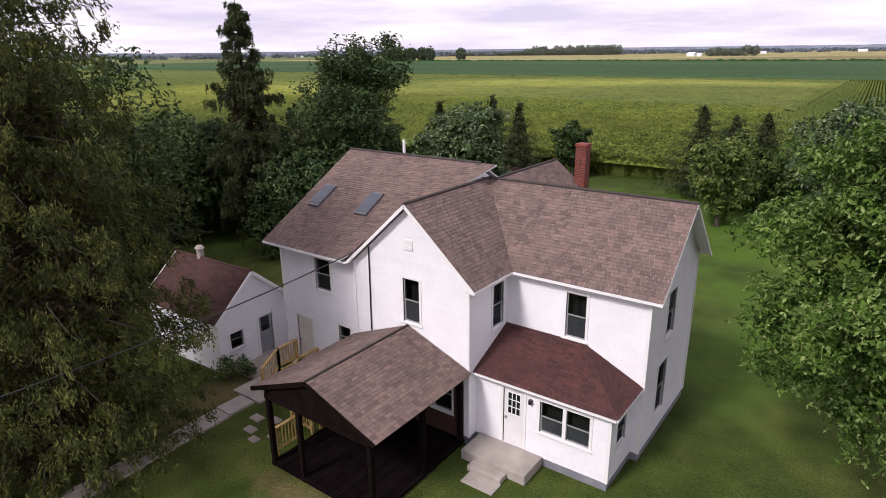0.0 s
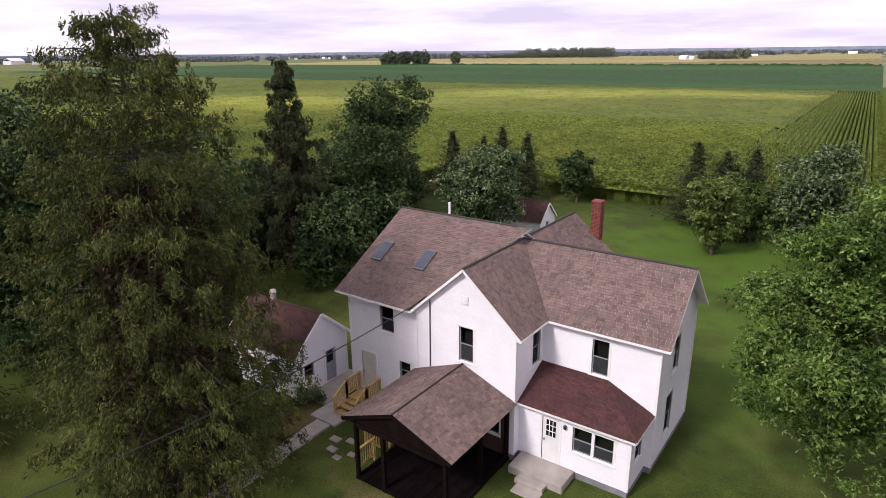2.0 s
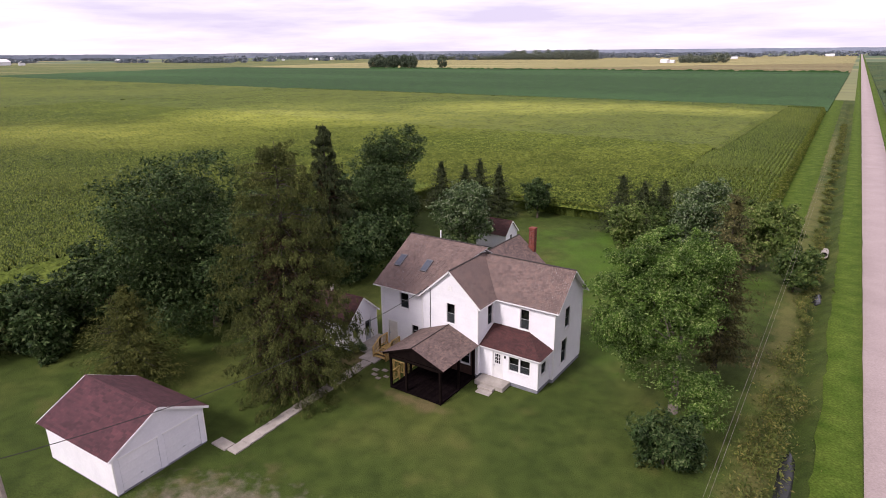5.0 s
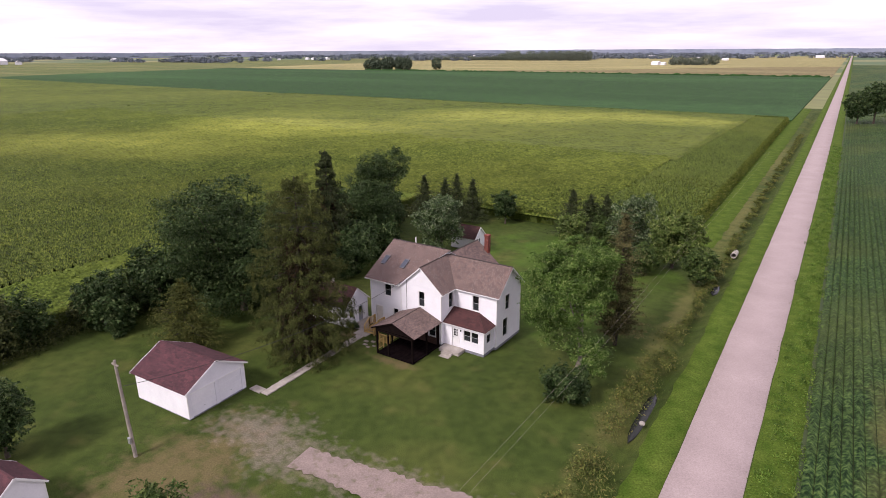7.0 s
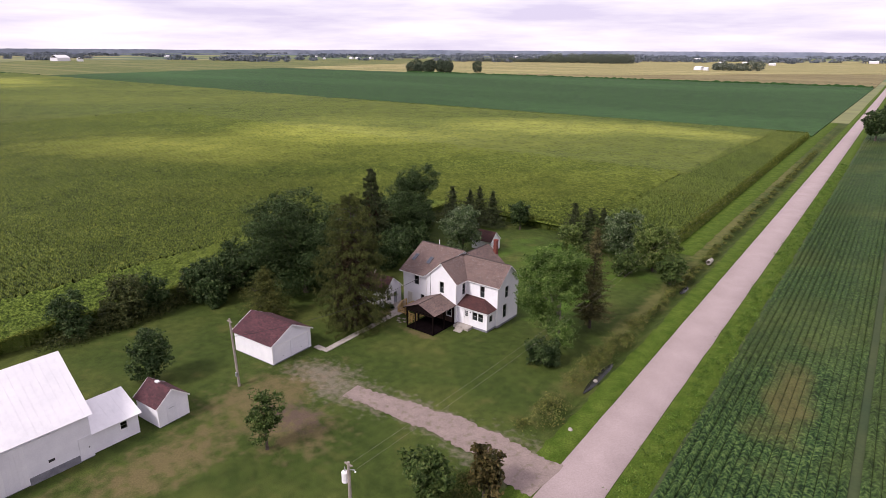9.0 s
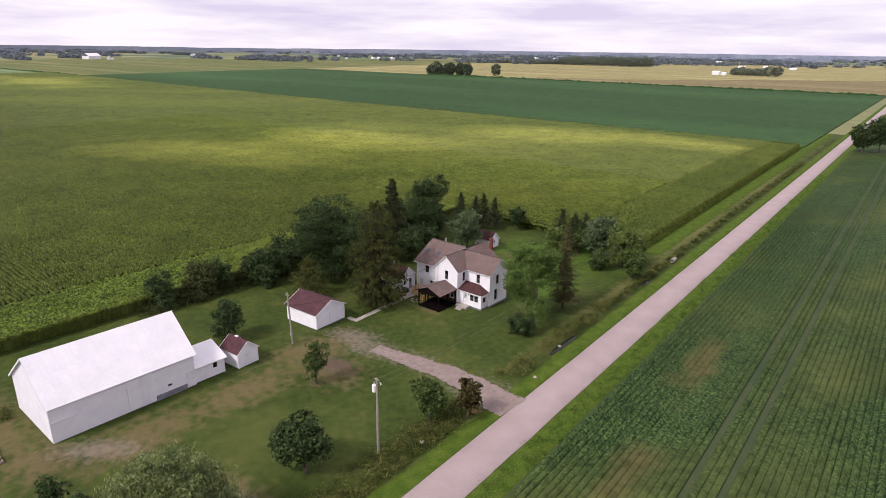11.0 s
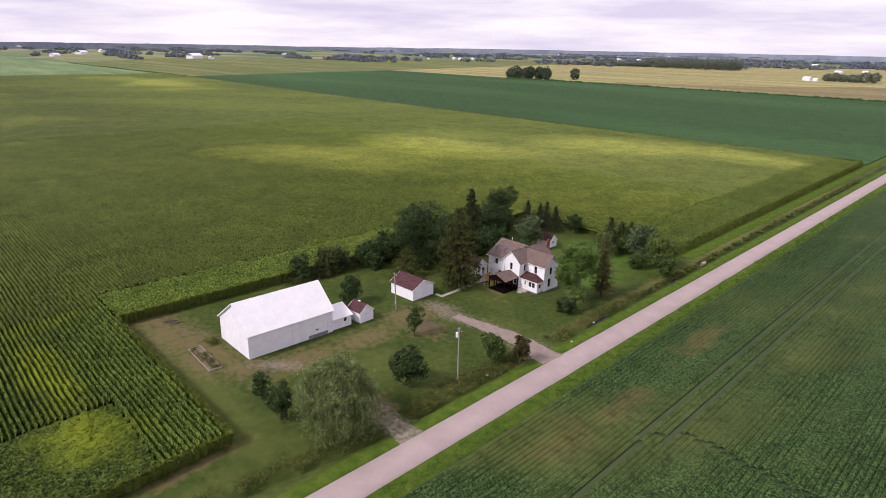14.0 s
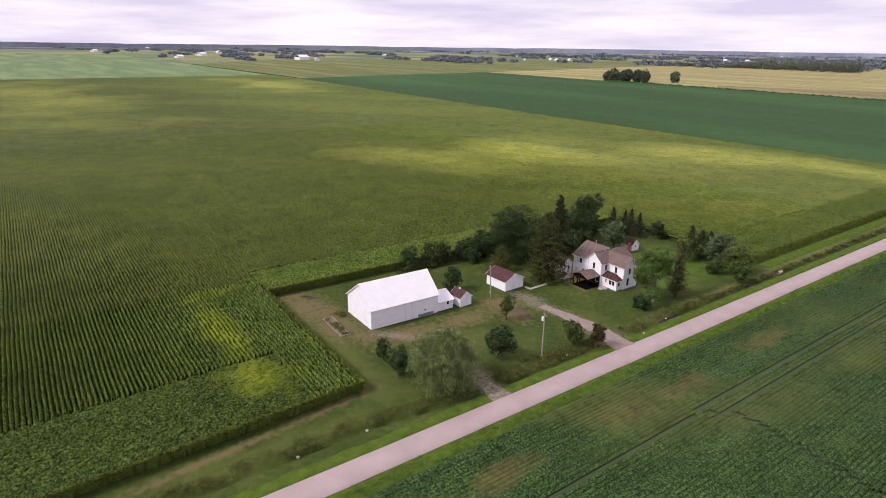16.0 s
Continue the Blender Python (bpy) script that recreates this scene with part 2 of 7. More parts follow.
def worn_mat(name, bare, cover, scale, lo, hi):
    """Bare earth or gravel that grass breaks up."""
    m, n, l, p = new_mat(name)
    a = add_noise(n, l, scale, 8)
    f = add_noise(n, l, 9.0, 4)
    base = mixc(n, l, 1.0, ramp(n, l, a, (0.3, tuple(0.8 * q for q in bare)), (0.7, bare)), ramp(n, l, f, (0.25, (0.75, 0.75, 0.75)), (0.75, (1.2, 1.2, 1.2))), "MULTIPLY")
    g = add_noise(n, l, scale * 1.7, 9)
    col = mixc(n, l, ramp(n, l, g, (lo, (0, 0, 0)), (hi, (1, 1, 1))), base, cover)
    l.new(col, p.inputs["Base Color"])
    p.inputs["Roughness"].default_value = 0.95
    bump(n, l, p, f, 0.6, 0.03)
    return m


SHINGLE_TINT = ((0.0, (0.66, 0.64, 0.65)), (0.35, (0.88, 0.87, 0.88)), (0.7, (1.0, 0.98, 0.98)), (1.0, (1.24, 1.17, 1.14)))
M_LAWN = make_lawn()
M_FAR = make_far_land()
M_GLASS = make_glass()
M_SIDING = surf("white_vinyl_siding", (0.75, 0.74, 0.775), (0.80, 0.79, 0.82), 1.2, 0.5, fine=9.0, obj_random=((0, (0.985, 0.985, 0.99)), (1, (1.01, 1.01, 1.01))), amt=0.035)
M_TRIM = surf("white_trim_paint", (0.76, 0.75, 0.76), (0.82, 0.81, 0.81), 2.0, 0.5, fine=25, amt=0.035)
M_WHITE_BOARD = surf("white_painted_boards", (0.74, 0.73, 0.77), (0.82, 0.81, 0.84), 0.8, 0.6, fine=7, obj_random=((0, (0.94, 0.94, 0.96)), (1, (1.02, 1.02, 1.02))), amt=0.035)
M_WHITE_METAL = surf("white_metal_roof", (0.74, 0.73, 0.75), (0.82, 0.80, 0.82), 0.5, 0.5, 0.0, fine=3, amt=0.035)
M_SHINGLE = surf("brown_asphalt_shingle", (0.138, 0.097, 0.086), (0.180, 0.127, 0.111), 1.1, 0.9, fine=40, bump_d=0.004, island=SHINGLE_TINT)
M_SHINGLE_ONE = surf("brown_asphalt_shingle_single", (0.138, 0.097, 0.086), (0.180, 0.127, 0.111), 1.1, 0.9, fine=40, bump_d=0.004, obj_random=SHINGLE_TINT)
M_SHINGLE_RED = surf("maroon_asphalt_shingle", (0.060, 0.022, 0.022), (0.085, 0.030, 0.028), 1.1, 0.9, fine=40, bump_d=0.004, island=SHINGLE_TINT)
M_SHINGLE_OUT = surf("faded_maroon_shingle", (0.060, 0.021, 0.026), (0.092, 0.033, 0.040), 1.1, 0.9, fine=30, bump_d=0.004, island=SHINGLE_TINT)
M_SHINGLE_DIM = surf("dark_red_brown_shingle", (0.048, 0.020, 0.018), (0.070, 0.028, 0.025), 1.1, 0.9, fine=30, bump_d=0.004, island=SHINGLE_TINT)
M_UNDER = surf("roof_deck_wood", (0.10, 0.075, 0.06), (0.15, 0.11, 0.09), 3, 0.85)
M_RIDGE = surf("ridge_vent_dark", (0.035, 0.028, 0.026), (0.055, 0.045, 0.042), 5, 0.9)
M_BRICK = surf("red_brick", (0.22, 0.060, 0.042), (0.30, 0.088, 0.058), 3, 0.85, fine=40, bump_d=0.004, obj_random=((0, (0.6, 0.55, 0.55)), (1, (1.2, 1.1, 1.1))), island=((0, (0.6, 0.55, 0.55)), (1, (1.2, 1.1, 1.1))))
M_MORTAR = surf("mortar", (0.24, 0.20, 0.18), (0.33, 0.29, 0.26), 8, 0.95)
M_CONCRETE = surf("weathered_concrete", (0.30, 0.27, 0.24), (0.42, 0.38, 0.34), 1.6, 0.9, fine=30, bump_d=0.004)
M_FOUND = surf("grey_block_foundation", (0.16, 0.16, 0.19), (0.24, 0.24, 0.27), 2, 0.9)
# dark stain; shade inside the porch is put into these near-black tones
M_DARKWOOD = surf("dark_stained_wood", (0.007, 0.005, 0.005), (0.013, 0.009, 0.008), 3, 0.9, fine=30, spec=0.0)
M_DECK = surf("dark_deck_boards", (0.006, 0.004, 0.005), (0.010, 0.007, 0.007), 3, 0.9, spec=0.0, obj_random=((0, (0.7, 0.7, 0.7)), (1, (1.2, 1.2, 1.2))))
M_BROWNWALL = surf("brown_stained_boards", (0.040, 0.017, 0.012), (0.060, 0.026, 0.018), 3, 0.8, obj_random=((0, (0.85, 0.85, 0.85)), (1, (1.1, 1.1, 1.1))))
M_PINE = surf("new_treated_pine", (0.46, 0.30, 0.10), (0.60, 0.42, 0.17), 4, 0.7, fine=50, obj_random=((0, (0.85, 0.85, 0.8)), (1, (1.08, 1.08, 1.05))))
M_DARKFRAME = surf("dark_sash", (0.10, 0.10, 0.11), (0.15, 0.15, 0.16), 5, 0.5)
M_SASH = surf("grey_white_sash", (0.26, 0.26, 0.27), (0.34, 0.34, 0.35), 5, 0.5, amt=0.08)
M_GREYDOOR = surf("grey_screen_door", (0.24, 0.25, 0.27), (0.32, 0.33, 0.35), 4, 0.5)
M_DOOR = surf("white_door_paint", (0.70, 0.69, 0.70), (0.78, 0.77, 0.77), 2, 0.4, amt=0.035)
M_TAN = surf("cream_door_paint", (0.60, 0.57, 0.53), (0.68, 0.65, 0.60), 2, 0.5, amt=0.035)
# near-black colour stands in for the darkness of unlit insides
M_INSIDE = surf("dim_interior", (0.022, 0.020, 0.020), (0.035, 0.032, 0.030), 2, 0.9)
M_SCREEN = surf("insect_screen", (0.13, 0.132, 0.14), (0.17, 0.172, 0.18), 3, 0.9)
M_METAL = surf("galvanised_metal", (0.38, 0.39, 0.41), (0.52, 0.53, 0.55), 6, 0.4, 0.6)
M_WIRE = surf("black_cable", (0.012, 0.012, 0.013), (0.02, 0.02, 0.022), 6, 0.5)
M_POLE = surf("grey_weathered_pole", (0.22, 0.19, 0.16), (0.34, 0.30, 0.26), 1.5, 0.9, fine=20)
M_BARK = surf("bark", (0.055, 0.042, 0.033), (0.11, 0.085, 0.065), 3, 0.95, fine=25, bump_d=0.02)
M_BARK_DARK = surf("dark_bark", (0.028, 0.022, 0.018), (0.055, 0.042, 0.034), 3, 0.95, fine=25, bump_d=0.02)
M_BARK_PALE = surf("pale_bark", (0.14, 0.12, 0.10), (0.24, 0.20, 0.17), 3, 0.95, fine=25, bump_d=0.02)
M_ROAD = surf("pale_chip_seal_road", (0.335, 0.265, 0.255), (0.395, 0.315, 0.305), 0.25, 0.9, fine=9)
M_GRAVEL = worn_mat("gravel_drive", (0.270, 0.210, 0.185), (0.115, 0.105, 0.055), 0.8, 0.54, 0.78)
M_DIRT = surf("bare_dirt", (0.14, 0.10, 0.065), (0.22, 0.165, 0.10), 0.5, 0.95, fine=8, bump_d=0.02)
M_WORN_GRAVEL = worn_mat("gravel_in_grass", (0.30, 0.24, 0.21), (0.085, 0.090, 0.030), 0.7, 0.34, 0.64)
M_VERGE = surf("mown_road_verge", (0.050, 0.092, 0.011), (0.098, 0.142, 0.022), 0.6, 0.9, fine=7, bump_d=0.04, amt=0.38, spec=0.05)
M_WEEDS = leaf_mat("verge_weeds", (0.060, 0.085, 0.022), (0.110, 0.135, 0.035), (0.190, 0.170, 0.060))
M_WATER = surf("ditch_water", (0.022, 0.024, 0.022), (0.035, 0.037, 0.034), 1, 0.22, spec=0.25)
# sunlit bands painted into the wide corn field's colour, and yellowed plants in the corn by the road: centre, half
# sizes, turn
SUNLIT_CORN = ((-178, 66, 66, 26, 0.35), (-150, 128, 74, 34, 0.5), (-112, 196, 82, 34, 0.35), (-46, 222, 66, 24, -0.06), (-640, -70, 300, 70, 0.1), (-740, 190, 190, 50, 0.0))
YELLOW_CORN = ((-34, -74.0, 26, 4.2, 0.0), (-11.5, -72.5, 11, 6.0, 0.15), (3.0, -66.0, 3.4, 4.0, 0.0), (-56, -70, 6.0, 7.0, 0.3))
M_CORN = field_mat("corn", ((0.25, (0.031, 0.055, 0.008)), (0.5, (0.059, 0.084, 0.013)), (0.8, (0.093, 0.110, 0.021))), (0.22, 0.75, 1), pale=(0.098, 0.116, 0.021), turn=-0.9, streaks=SUNLIT_CORN, streak_col=(0.185, 0.205, 0.040), streak_scale=0.012, sun_gain=(20, 130, 0.92, 1.26))
M_CORN_GREEN = field_mat("green_corn", ((0.25, (0.028, 0.055, 0.009)), (0.5, (0.060, 0.098, 0.015)), (0.8, (0.110, 0.148, 0.027))), (0.5, 1.4, 1), pale=(0.105, 0.140, 0.020), turn=0.7, ripe=(0.57, 0.68), streaks=YELLOW_CORN, streak_col=(0.170, 0.215, 0.018), streak_scale=0.13)
M_CORN_END = field_mat("end_row_corn", ((0.25, (0.023, 0.043, 0.008)), (0.5, (0.041, 0.067, 0.012)), (0.8, (0.070, 0.095, 0.020))), (0.5, 1.4, 1), pale=(0.072, 0.098, 0.018), turn=0.7, ripe=(0.6, 0.72), streaks=YELLOW_CORN, streak_col=(0.170, 0.215, 0.018), streak_scale=0.13)
M_CORN_ROADSIDE = field_mat("roadside_corn", ((0.25, (0.054, 0.088, 0.014)), (0.5, (0.092, 0.134, 0.023)), (0.8, (0.145, 0.180, 0.040))), (0.5, 1.4, 1), pale=(0.140, 0.172, 0.034), turn=0.7)
M_CORN_STRIP = field_mat("grassy_corn", ((0.25, (0.042, 0.072, 0.011)), (0.5, (0.068, 0.104, 0.016)), (0.8, (0.104, 0.138, 0.026))), (0.5, 1.4, 1), pale=(0.104, 0.135, 0.024), turn=0.7)
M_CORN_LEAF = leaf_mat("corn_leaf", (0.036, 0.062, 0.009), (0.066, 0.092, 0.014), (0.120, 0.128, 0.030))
# lit copy of corn_leaf: light on the field's edge put into the colour
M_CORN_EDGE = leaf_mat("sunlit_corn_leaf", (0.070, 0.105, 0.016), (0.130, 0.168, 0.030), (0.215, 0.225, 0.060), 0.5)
M_CORN_STALK = surf("corn_lower_stalks", (0.068, 0.105, 0.020), (0.130, 0.160, 0.040), 5.0, 0.9, spec=0.1)
M_SOY = field_mat("soybeans", ((0.25, (0.014, 0.048, 0.012)), (0.55, (0.024, 0.068, 0.016)), (0.8, (0.040, 0.090, 0.022))), (0.12, 0.5, 1), pale=(0.040, 0.098, 0.028))
M_BEAN = field_mat("bean_rows", ((0.25, (0.016, 0.042, 0.014)), (0.5, (0.030, 0.064, 0.018)), (0.8, (0.062, 0.098, 0.028))), (3.4, 1.4, 1), pale=(0.070, 0.092, 0.026), turn=0.5, streaks=((29.8, -25, 3.4, 9.0, 0.0), (31, -10, 2.6, 9.0, 0.05), (31.5, -54, 2.5, 9.0, 0.0), (29, 18, 3.0, 14.0, 0.03)), streak_col=(0.098, 0.094, 0.034), streak_scale=0.16)
M_TAN_FIELD = field_mat("ripe_grain", ((0.25, (0.20, 0.185, 0.078)), (0.55, (0.26, 0.235, 0.10)), (0.8, (0.32, 0.285, 0.13))), (0.2, 2.4, 1), pale=(0.36, 0.32, 0.15))
M_OLIVE_FIELD = field_mat("olive_crop", ((0.25, (0.085, 0.115, 0.034)), (0.55, (0.115, 0.140, 0.044)), (0.8, (0.15, 0.165, 0.060))), (0.2, 2.4, 1), pale=(0.185, 0.185, 0.075))
M_STUBBLE = field_mat("brown_stubble", ((0.25, (0.15, 0.125, 0.06)), (0.55, (0.19, 0.155, 0.075)), (0.8, (0.22, 0.18, 0.09))), (0.3, 2.0, 1), pale=(0.24, 0.20, 0.10))
M_PALE_FIELD = field_mat("pale_green_crop", ((0.25, (0.10, 0.165, 0.075)), (0.55, (0.13, 0.20, 0.09)), (0.8, (0.16, 0.23, 0.11))), (0.3, 2.0, 1), pale=(0.19, 0.25, 0.12))
# aerial haze is painted into the blue-grey base colours of these two
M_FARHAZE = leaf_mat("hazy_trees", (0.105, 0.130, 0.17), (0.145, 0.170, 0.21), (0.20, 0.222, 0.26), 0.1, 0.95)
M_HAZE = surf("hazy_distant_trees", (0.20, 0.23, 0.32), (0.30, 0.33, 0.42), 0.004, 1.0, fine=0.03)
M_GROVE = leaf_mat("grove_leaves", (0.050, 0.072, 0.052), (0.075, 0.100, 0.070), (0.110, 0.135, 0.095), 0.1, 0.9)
# leaves paled and blued: the haze before far woods is in the colour
M_HAZED_WOOD = leaf_mat("hazed_distant_wood", (0.105, 0.130, 0.110), (0.145, 0.172, 0.145), (0.190, 0.215, 0.180), 0.1, 0.9)
# brown inner twigs; the crown's inner shade is put into their tone too
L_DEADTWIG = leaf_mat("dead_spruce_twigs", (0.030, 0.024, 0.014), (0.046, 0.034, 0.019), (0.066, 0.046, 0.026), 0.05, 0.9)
L_SPRUCE = leaf_mat("spruce_needles", (0.036, 0.048, 0.014), (0.064, 0.078, 0.022), (0.115, 0.124, 0.038), 0.12, 0.8)
L_DARKFIR = leaf_mat("dark_fir_needles", (0.026, 0.038, 0.018), (0.042, 0.056, 0.024), (0.066, 0.080, 0.033), 0.12, 0.8)
L_BROWNPINE = leaf_mat("brownish_pine_needles", (0.045, 0.046, 0.020), (0.088, 0.086, 0.036), (0.15, 0.14, 0.062), 0.15, 0.8)
L_CEDAR = leaf_mat("cedar_foliage", (0.048, 0.060, 0.017), (0.080, 0.092, 0.024), (0.115, 0.122, 0.036), 0.15, 0.8)
L_MAPLE = leaf_mat("maple_leaves", (0.036, 0.078, 0.015), (0.102, 0.190, 0.033), (0.290, 0.370, 0.150), 0.40)
L_SILVER = leaf_mat("silver_maple_leaves", (0.034, 0.064, 0.024), (0.078, 0.124, 0.045), (0.27, 0.32, 0.22), 0.25)
L_DARK = leaf_mat("dark_broadleaf", (0.022, 0.045, 0.015), (0.040, 0.072, 0.022), (0.100, 0.132, 0.060), 0.22)
L_SCRUB = leaf_mat("scrub_leaves", (0.030, 0.042, 0.016), (0.056, 0.072, 0.024), (0.110, 0.120, 0.045), 0.2)
L_MID = leaf_mat("broadleaf", (0.034, 0.064, 0.018), (0.068, 0.110, 0.028), (0.14, 0.18, 0.065), 0.3)
L_LIME = leaf_mat("lime_broadleaf", (0.062, 0.104, 0.024), (0.115, 0.170, 0.042), (0.24, 0.28, 0.11), 0.35)
L_WILLOW = leaf_mat("willow_leaves", (0.105, 0.150, 0.050), (0.19, 0.245, 0.095), (0.32, 0.36, 0.20), 0.45)
L_RED = leaf_mat("reddish_leaves", (0.045, 0.045, 0.016), (0.07, 0.06, 0.02), (0.12, 0.09, 0.04), 0.2)


# ---- mesh helpers ----
def mesh_ob(name, verts, faces, mat, parent=None, label="", smooth=False):
    me = bpy.data.meshes.new(name)
    me.from_pydata(verts, [], faces)
    me.update()
    me.materials.append(mat)
    if smooth:
        me.polygons.foreach_set("use_smooth", [True] * len(me.polygons))
    ob = new(name, me)
    if parent is not None:
        ob.parent = parent
    if label:
        ob["label"] = label
    return ob


def part(name, bm, mat, parent=None, label=""):
    me = bpy.data.meshes.new(name)
    bm.normal_update()
    bm.to_mesh(me)
    bm.free()
    me.materials.append(mat)
    ob = new(name, me)
    if parent is not None:
        ob.parent = parent
    if label:
        ob["label"] = label
    return ob


def thing(name, label, category, group="", kind=""):
    return tagged(new(name), label, category, group, kind)


def hexa(bm, pts):
    """A solid from eight corners: four below, four above, in the same order."""
    v = [bm.verts.new(p) for p in pts]
    for f in ((3, 2, 1, 0), (4, 5, 6, 7), (0, 1, 5, 4), (1, 2, 6, 5), (2, 3, 7, 6), (3, 0, 4, 7)):
        bm.faces.new([v[i] for i in f])


def box(bm, x0, x1, y0, y1, z0, z1):
    hexa(bm, [(x0, y0, z0), (x1, y0, z0), (x1, y1, z0), (x0, y1, z0), (x0, y0, z1), (x1, y0, z1), (x1, y1, z1), (x0, y1, z1)])


def boxed(x0, x1, y0, y1, z0, z1, bevel=0.0):
    bm = bmesh.new()
    box(bm, min(x0, x1), max(x0, x1), min(y0, y1), max(y0, y1), z0, z1)
    if bevel:
        bmesh.ops.bevel(bm, geom=bm.edges[:], offset=bevel, segments=1, affect="EDGES")
    return bm


def slab(bm, poly, thick):
    """A plate: the polygon (3D, counter-clockwise seen from outside) and its copy pushed inwards."""
    p = [Vector(q) for q in poly]
    nrm = (p[1] - p[0]).cross(p[2] - p[1]).normalized()
    a = [bm.verts.new(q) for q in p]
    b = [bm.verts.new(q - nrm * thick) for q in p]
    bm.faces.new(a)
    bm.faces.new(b[::-1])
    for i in range(len(a)):
        j = (i + 1) % len(a)
        bm.faces.new((a[j], a[i], b[i], b[j]))


def tube(bm, pts, radii, sides=6):
    rings = []
    for i, (p, r) in enumerate(zip(pts, radii)):
        p = Vector(p)
        d = (Vector(pts[min(i + 1, len(pts) - 1)]) - Vector(pts[max(i - 1, 0)])).normalized()
        u = d.orthogonal().normalized()
        w = d.cross(u)
        rings.append([bm.verts.new(p + (u * math.cos(2 * math.pi * k / sides) + w * math.sin(2 * math.pi * k / sides)) * r) for k in range(sides)])
    for a, b in zip(rings, rings[1:]):
        for k in range(sides):
            bm.faces.new((a[k], a[(k + 1) % sides], b[(k + 1) % sides], b[k]))
    bm.faces.new(rings[0][::-1])
    bm.faces.new(rings[-1])


def cable(name, pts, r, mat, sag=0.0, steps=14, label="", category="", parent=None):
    bm = bmesh.new()
    path = []
    for a, b in zip(pts, pts[1:]):
        a, b = Vector(a), Vector(b)
        for k in range(steps):
            f = k / steps
            q = a.lerp(b, f)
            q.z -= sag * 4 * f * (1 - f)
            path.append(q)
    path.append(Vector(pts[-1]))
    tube(bm, path, [r] * len(path), 5)
    ob = part(name, bm, mat, parent, label)
    if category:
        tagged(ob, label, category)
    return ob


def quads_ob(name, centers, us, vs, mat, parent=None, label="", bend=None):
    """Many small four-cornered leaves from numpy arrays: centre and two half axes each."""
    n = len(centers)
    P = np.empty((n, 4, 3))
    P[:, 0], P[:, 1] = centers - us, centers - vs * 0.55
    P[:, 2], P[:, 3] = centers + us, centers + vs * 0.55
    me = bpy.data.meshes.new(name)
    me.vertices.add(n * 4)
    me.loops.add(n * 4)
    me.polygons.add(n)
    me.vertices.foreach_set("co", P.reshape(-1).astype(np.float32))
    me.loops.foreach_set("vertex_index", np.arange(n * 4, dtype=np.int32))
    me.polygons.foreach_set("loop_start", np.arange(0, n * 4, 4, dtype=np.int32))
    me.update(calc_edges=True)
    me.validate()
    me.materials.append(mat)
    ob = new(name, me)
    if parent is not None:
        ob.parent = parent
    if label:
        ob["label"] = label
    return ob


def unit(a):
    return a / np.maximum(np.linalg.norm(a, axis=1, keepdims=True), 1e-9)


# ---- ground, road, fields ----
def road_x(y):
    """West edge of the road."""
    return 15.0 - 0.0235 * y


ROAD_W = 4.8
DRIVES = ((-10.5, -2.5), (-42.5, -38.0))


def ditch_off(y):
    """How far the ditch's bottom lies west of the road's edge."""
    return 3.8 + 2.2 * min(1.0, max(0.0, (-45 - y) / 18))


def ditch_depth(u, y):
    if y > 300 or y < -400:
        return 0.0
    keep = 1.0
    for a, b in DRIVES:
        if a - 2 < y < b + 2:
            keep = min(keep, 0.0 if a < y < b else (a - y if y < a else y - b) / 2)
    return -0.85 * keep * math.exp(-((u + ditch_off(y)) / 0.9) ** 2)


def build_ground():
    us = [-4900, -3500, -2400, -1600, -1050, -700, -450, -280, -160, -100, -70, -55, -45, -36, -28, -21, -16, -12, -9.5, -8.2, -7.4, -6.8, -6.4, -6, -5.6, -5.2, -4.8, -4.4, -4.1, -3.8, -3.5, -3.2, -2.8, -2.3, -1.6, -0.8, 0, 2.35, 4.7, 6, 8, 12, 20, 40, 80, 160, 300, 500, 900, 1600, 2600, 4900]
    ys = [-4900, -3000, -1800, -1000, -600, -400] + [-200 + 10 * k for k in range(8)] + [-120 + 2 * k for k in range(91)] + [66 + 8 * k for k in range(31)] + [330, 400, 520, 700, 1000, 1500, 2200, 3200, 4900]
    verts, faces, mats = [], [], []
    for y in ys:
        for u in us:
            near = max(0.0, 1 - abs(u) / 3000)
            x = u + road_x(0) + (road_x(y) - road_x(0)) * near
            z = ditch_depth(u, y)
            if -60 < x < 12 and -60 < y < 60:
                z += 0.05 * noise.noise((x * 0.11, y * 0.11, 0))
            verts.append((x, y, z))
    W = len(us)
    for j in range(len(ys) - 1):
        for i in range(W - 1):
            faces.append((j * W + i, j * W + i + 1, (j + 1) * W + i + 1, (j + 1) * W + i))
            mats.append(0 if us[i] >= -100 and us[i + 1] <= 12 and ys[j] >= -130 and ys[j + 1] <= 330 else 1)
    me = bpy.data.meshes.new("ground")
    me.from_pydata(verts, [], faces)
    me.materials.append(M_LAWN)
    me.materials.append(M_FAR)
    me.polygons.foreach_set("material_index", mats)
    me.polygons.foreach_set("use_smooth", [True] * len(me.polygons))
    me.update()
    tagged(new("ground", me), "uneven mown lawn and flat farmland reaching the horizon", "ground", kind="structure")


build_ground()


def ribbon(name, rows, mat, z, label, category, kind="structure"):
    """A flat strip: rows of (y, x_left, x_right), with a low crown and thickness."""
    verts, faces = [], []
    for y, a, b in rows:
        for x, dz in ((a, -0.05), (a + 0.02, 0), ((a + b) / 2, 0.04), (b - 0.02, 0), (b, -0.05)):
            verts.append((x, y, z + dz))
    for j in range(len(rows) - 1):
        for i in range(4):
            faces.append((j * 5 + i, j * 5 + i + 1, j * 5 + i + 6, j * 5 + i + 5))
    return tagged(mesh_ob(name, verts, faces, mat, smooth=True), label, category, kind=kind)


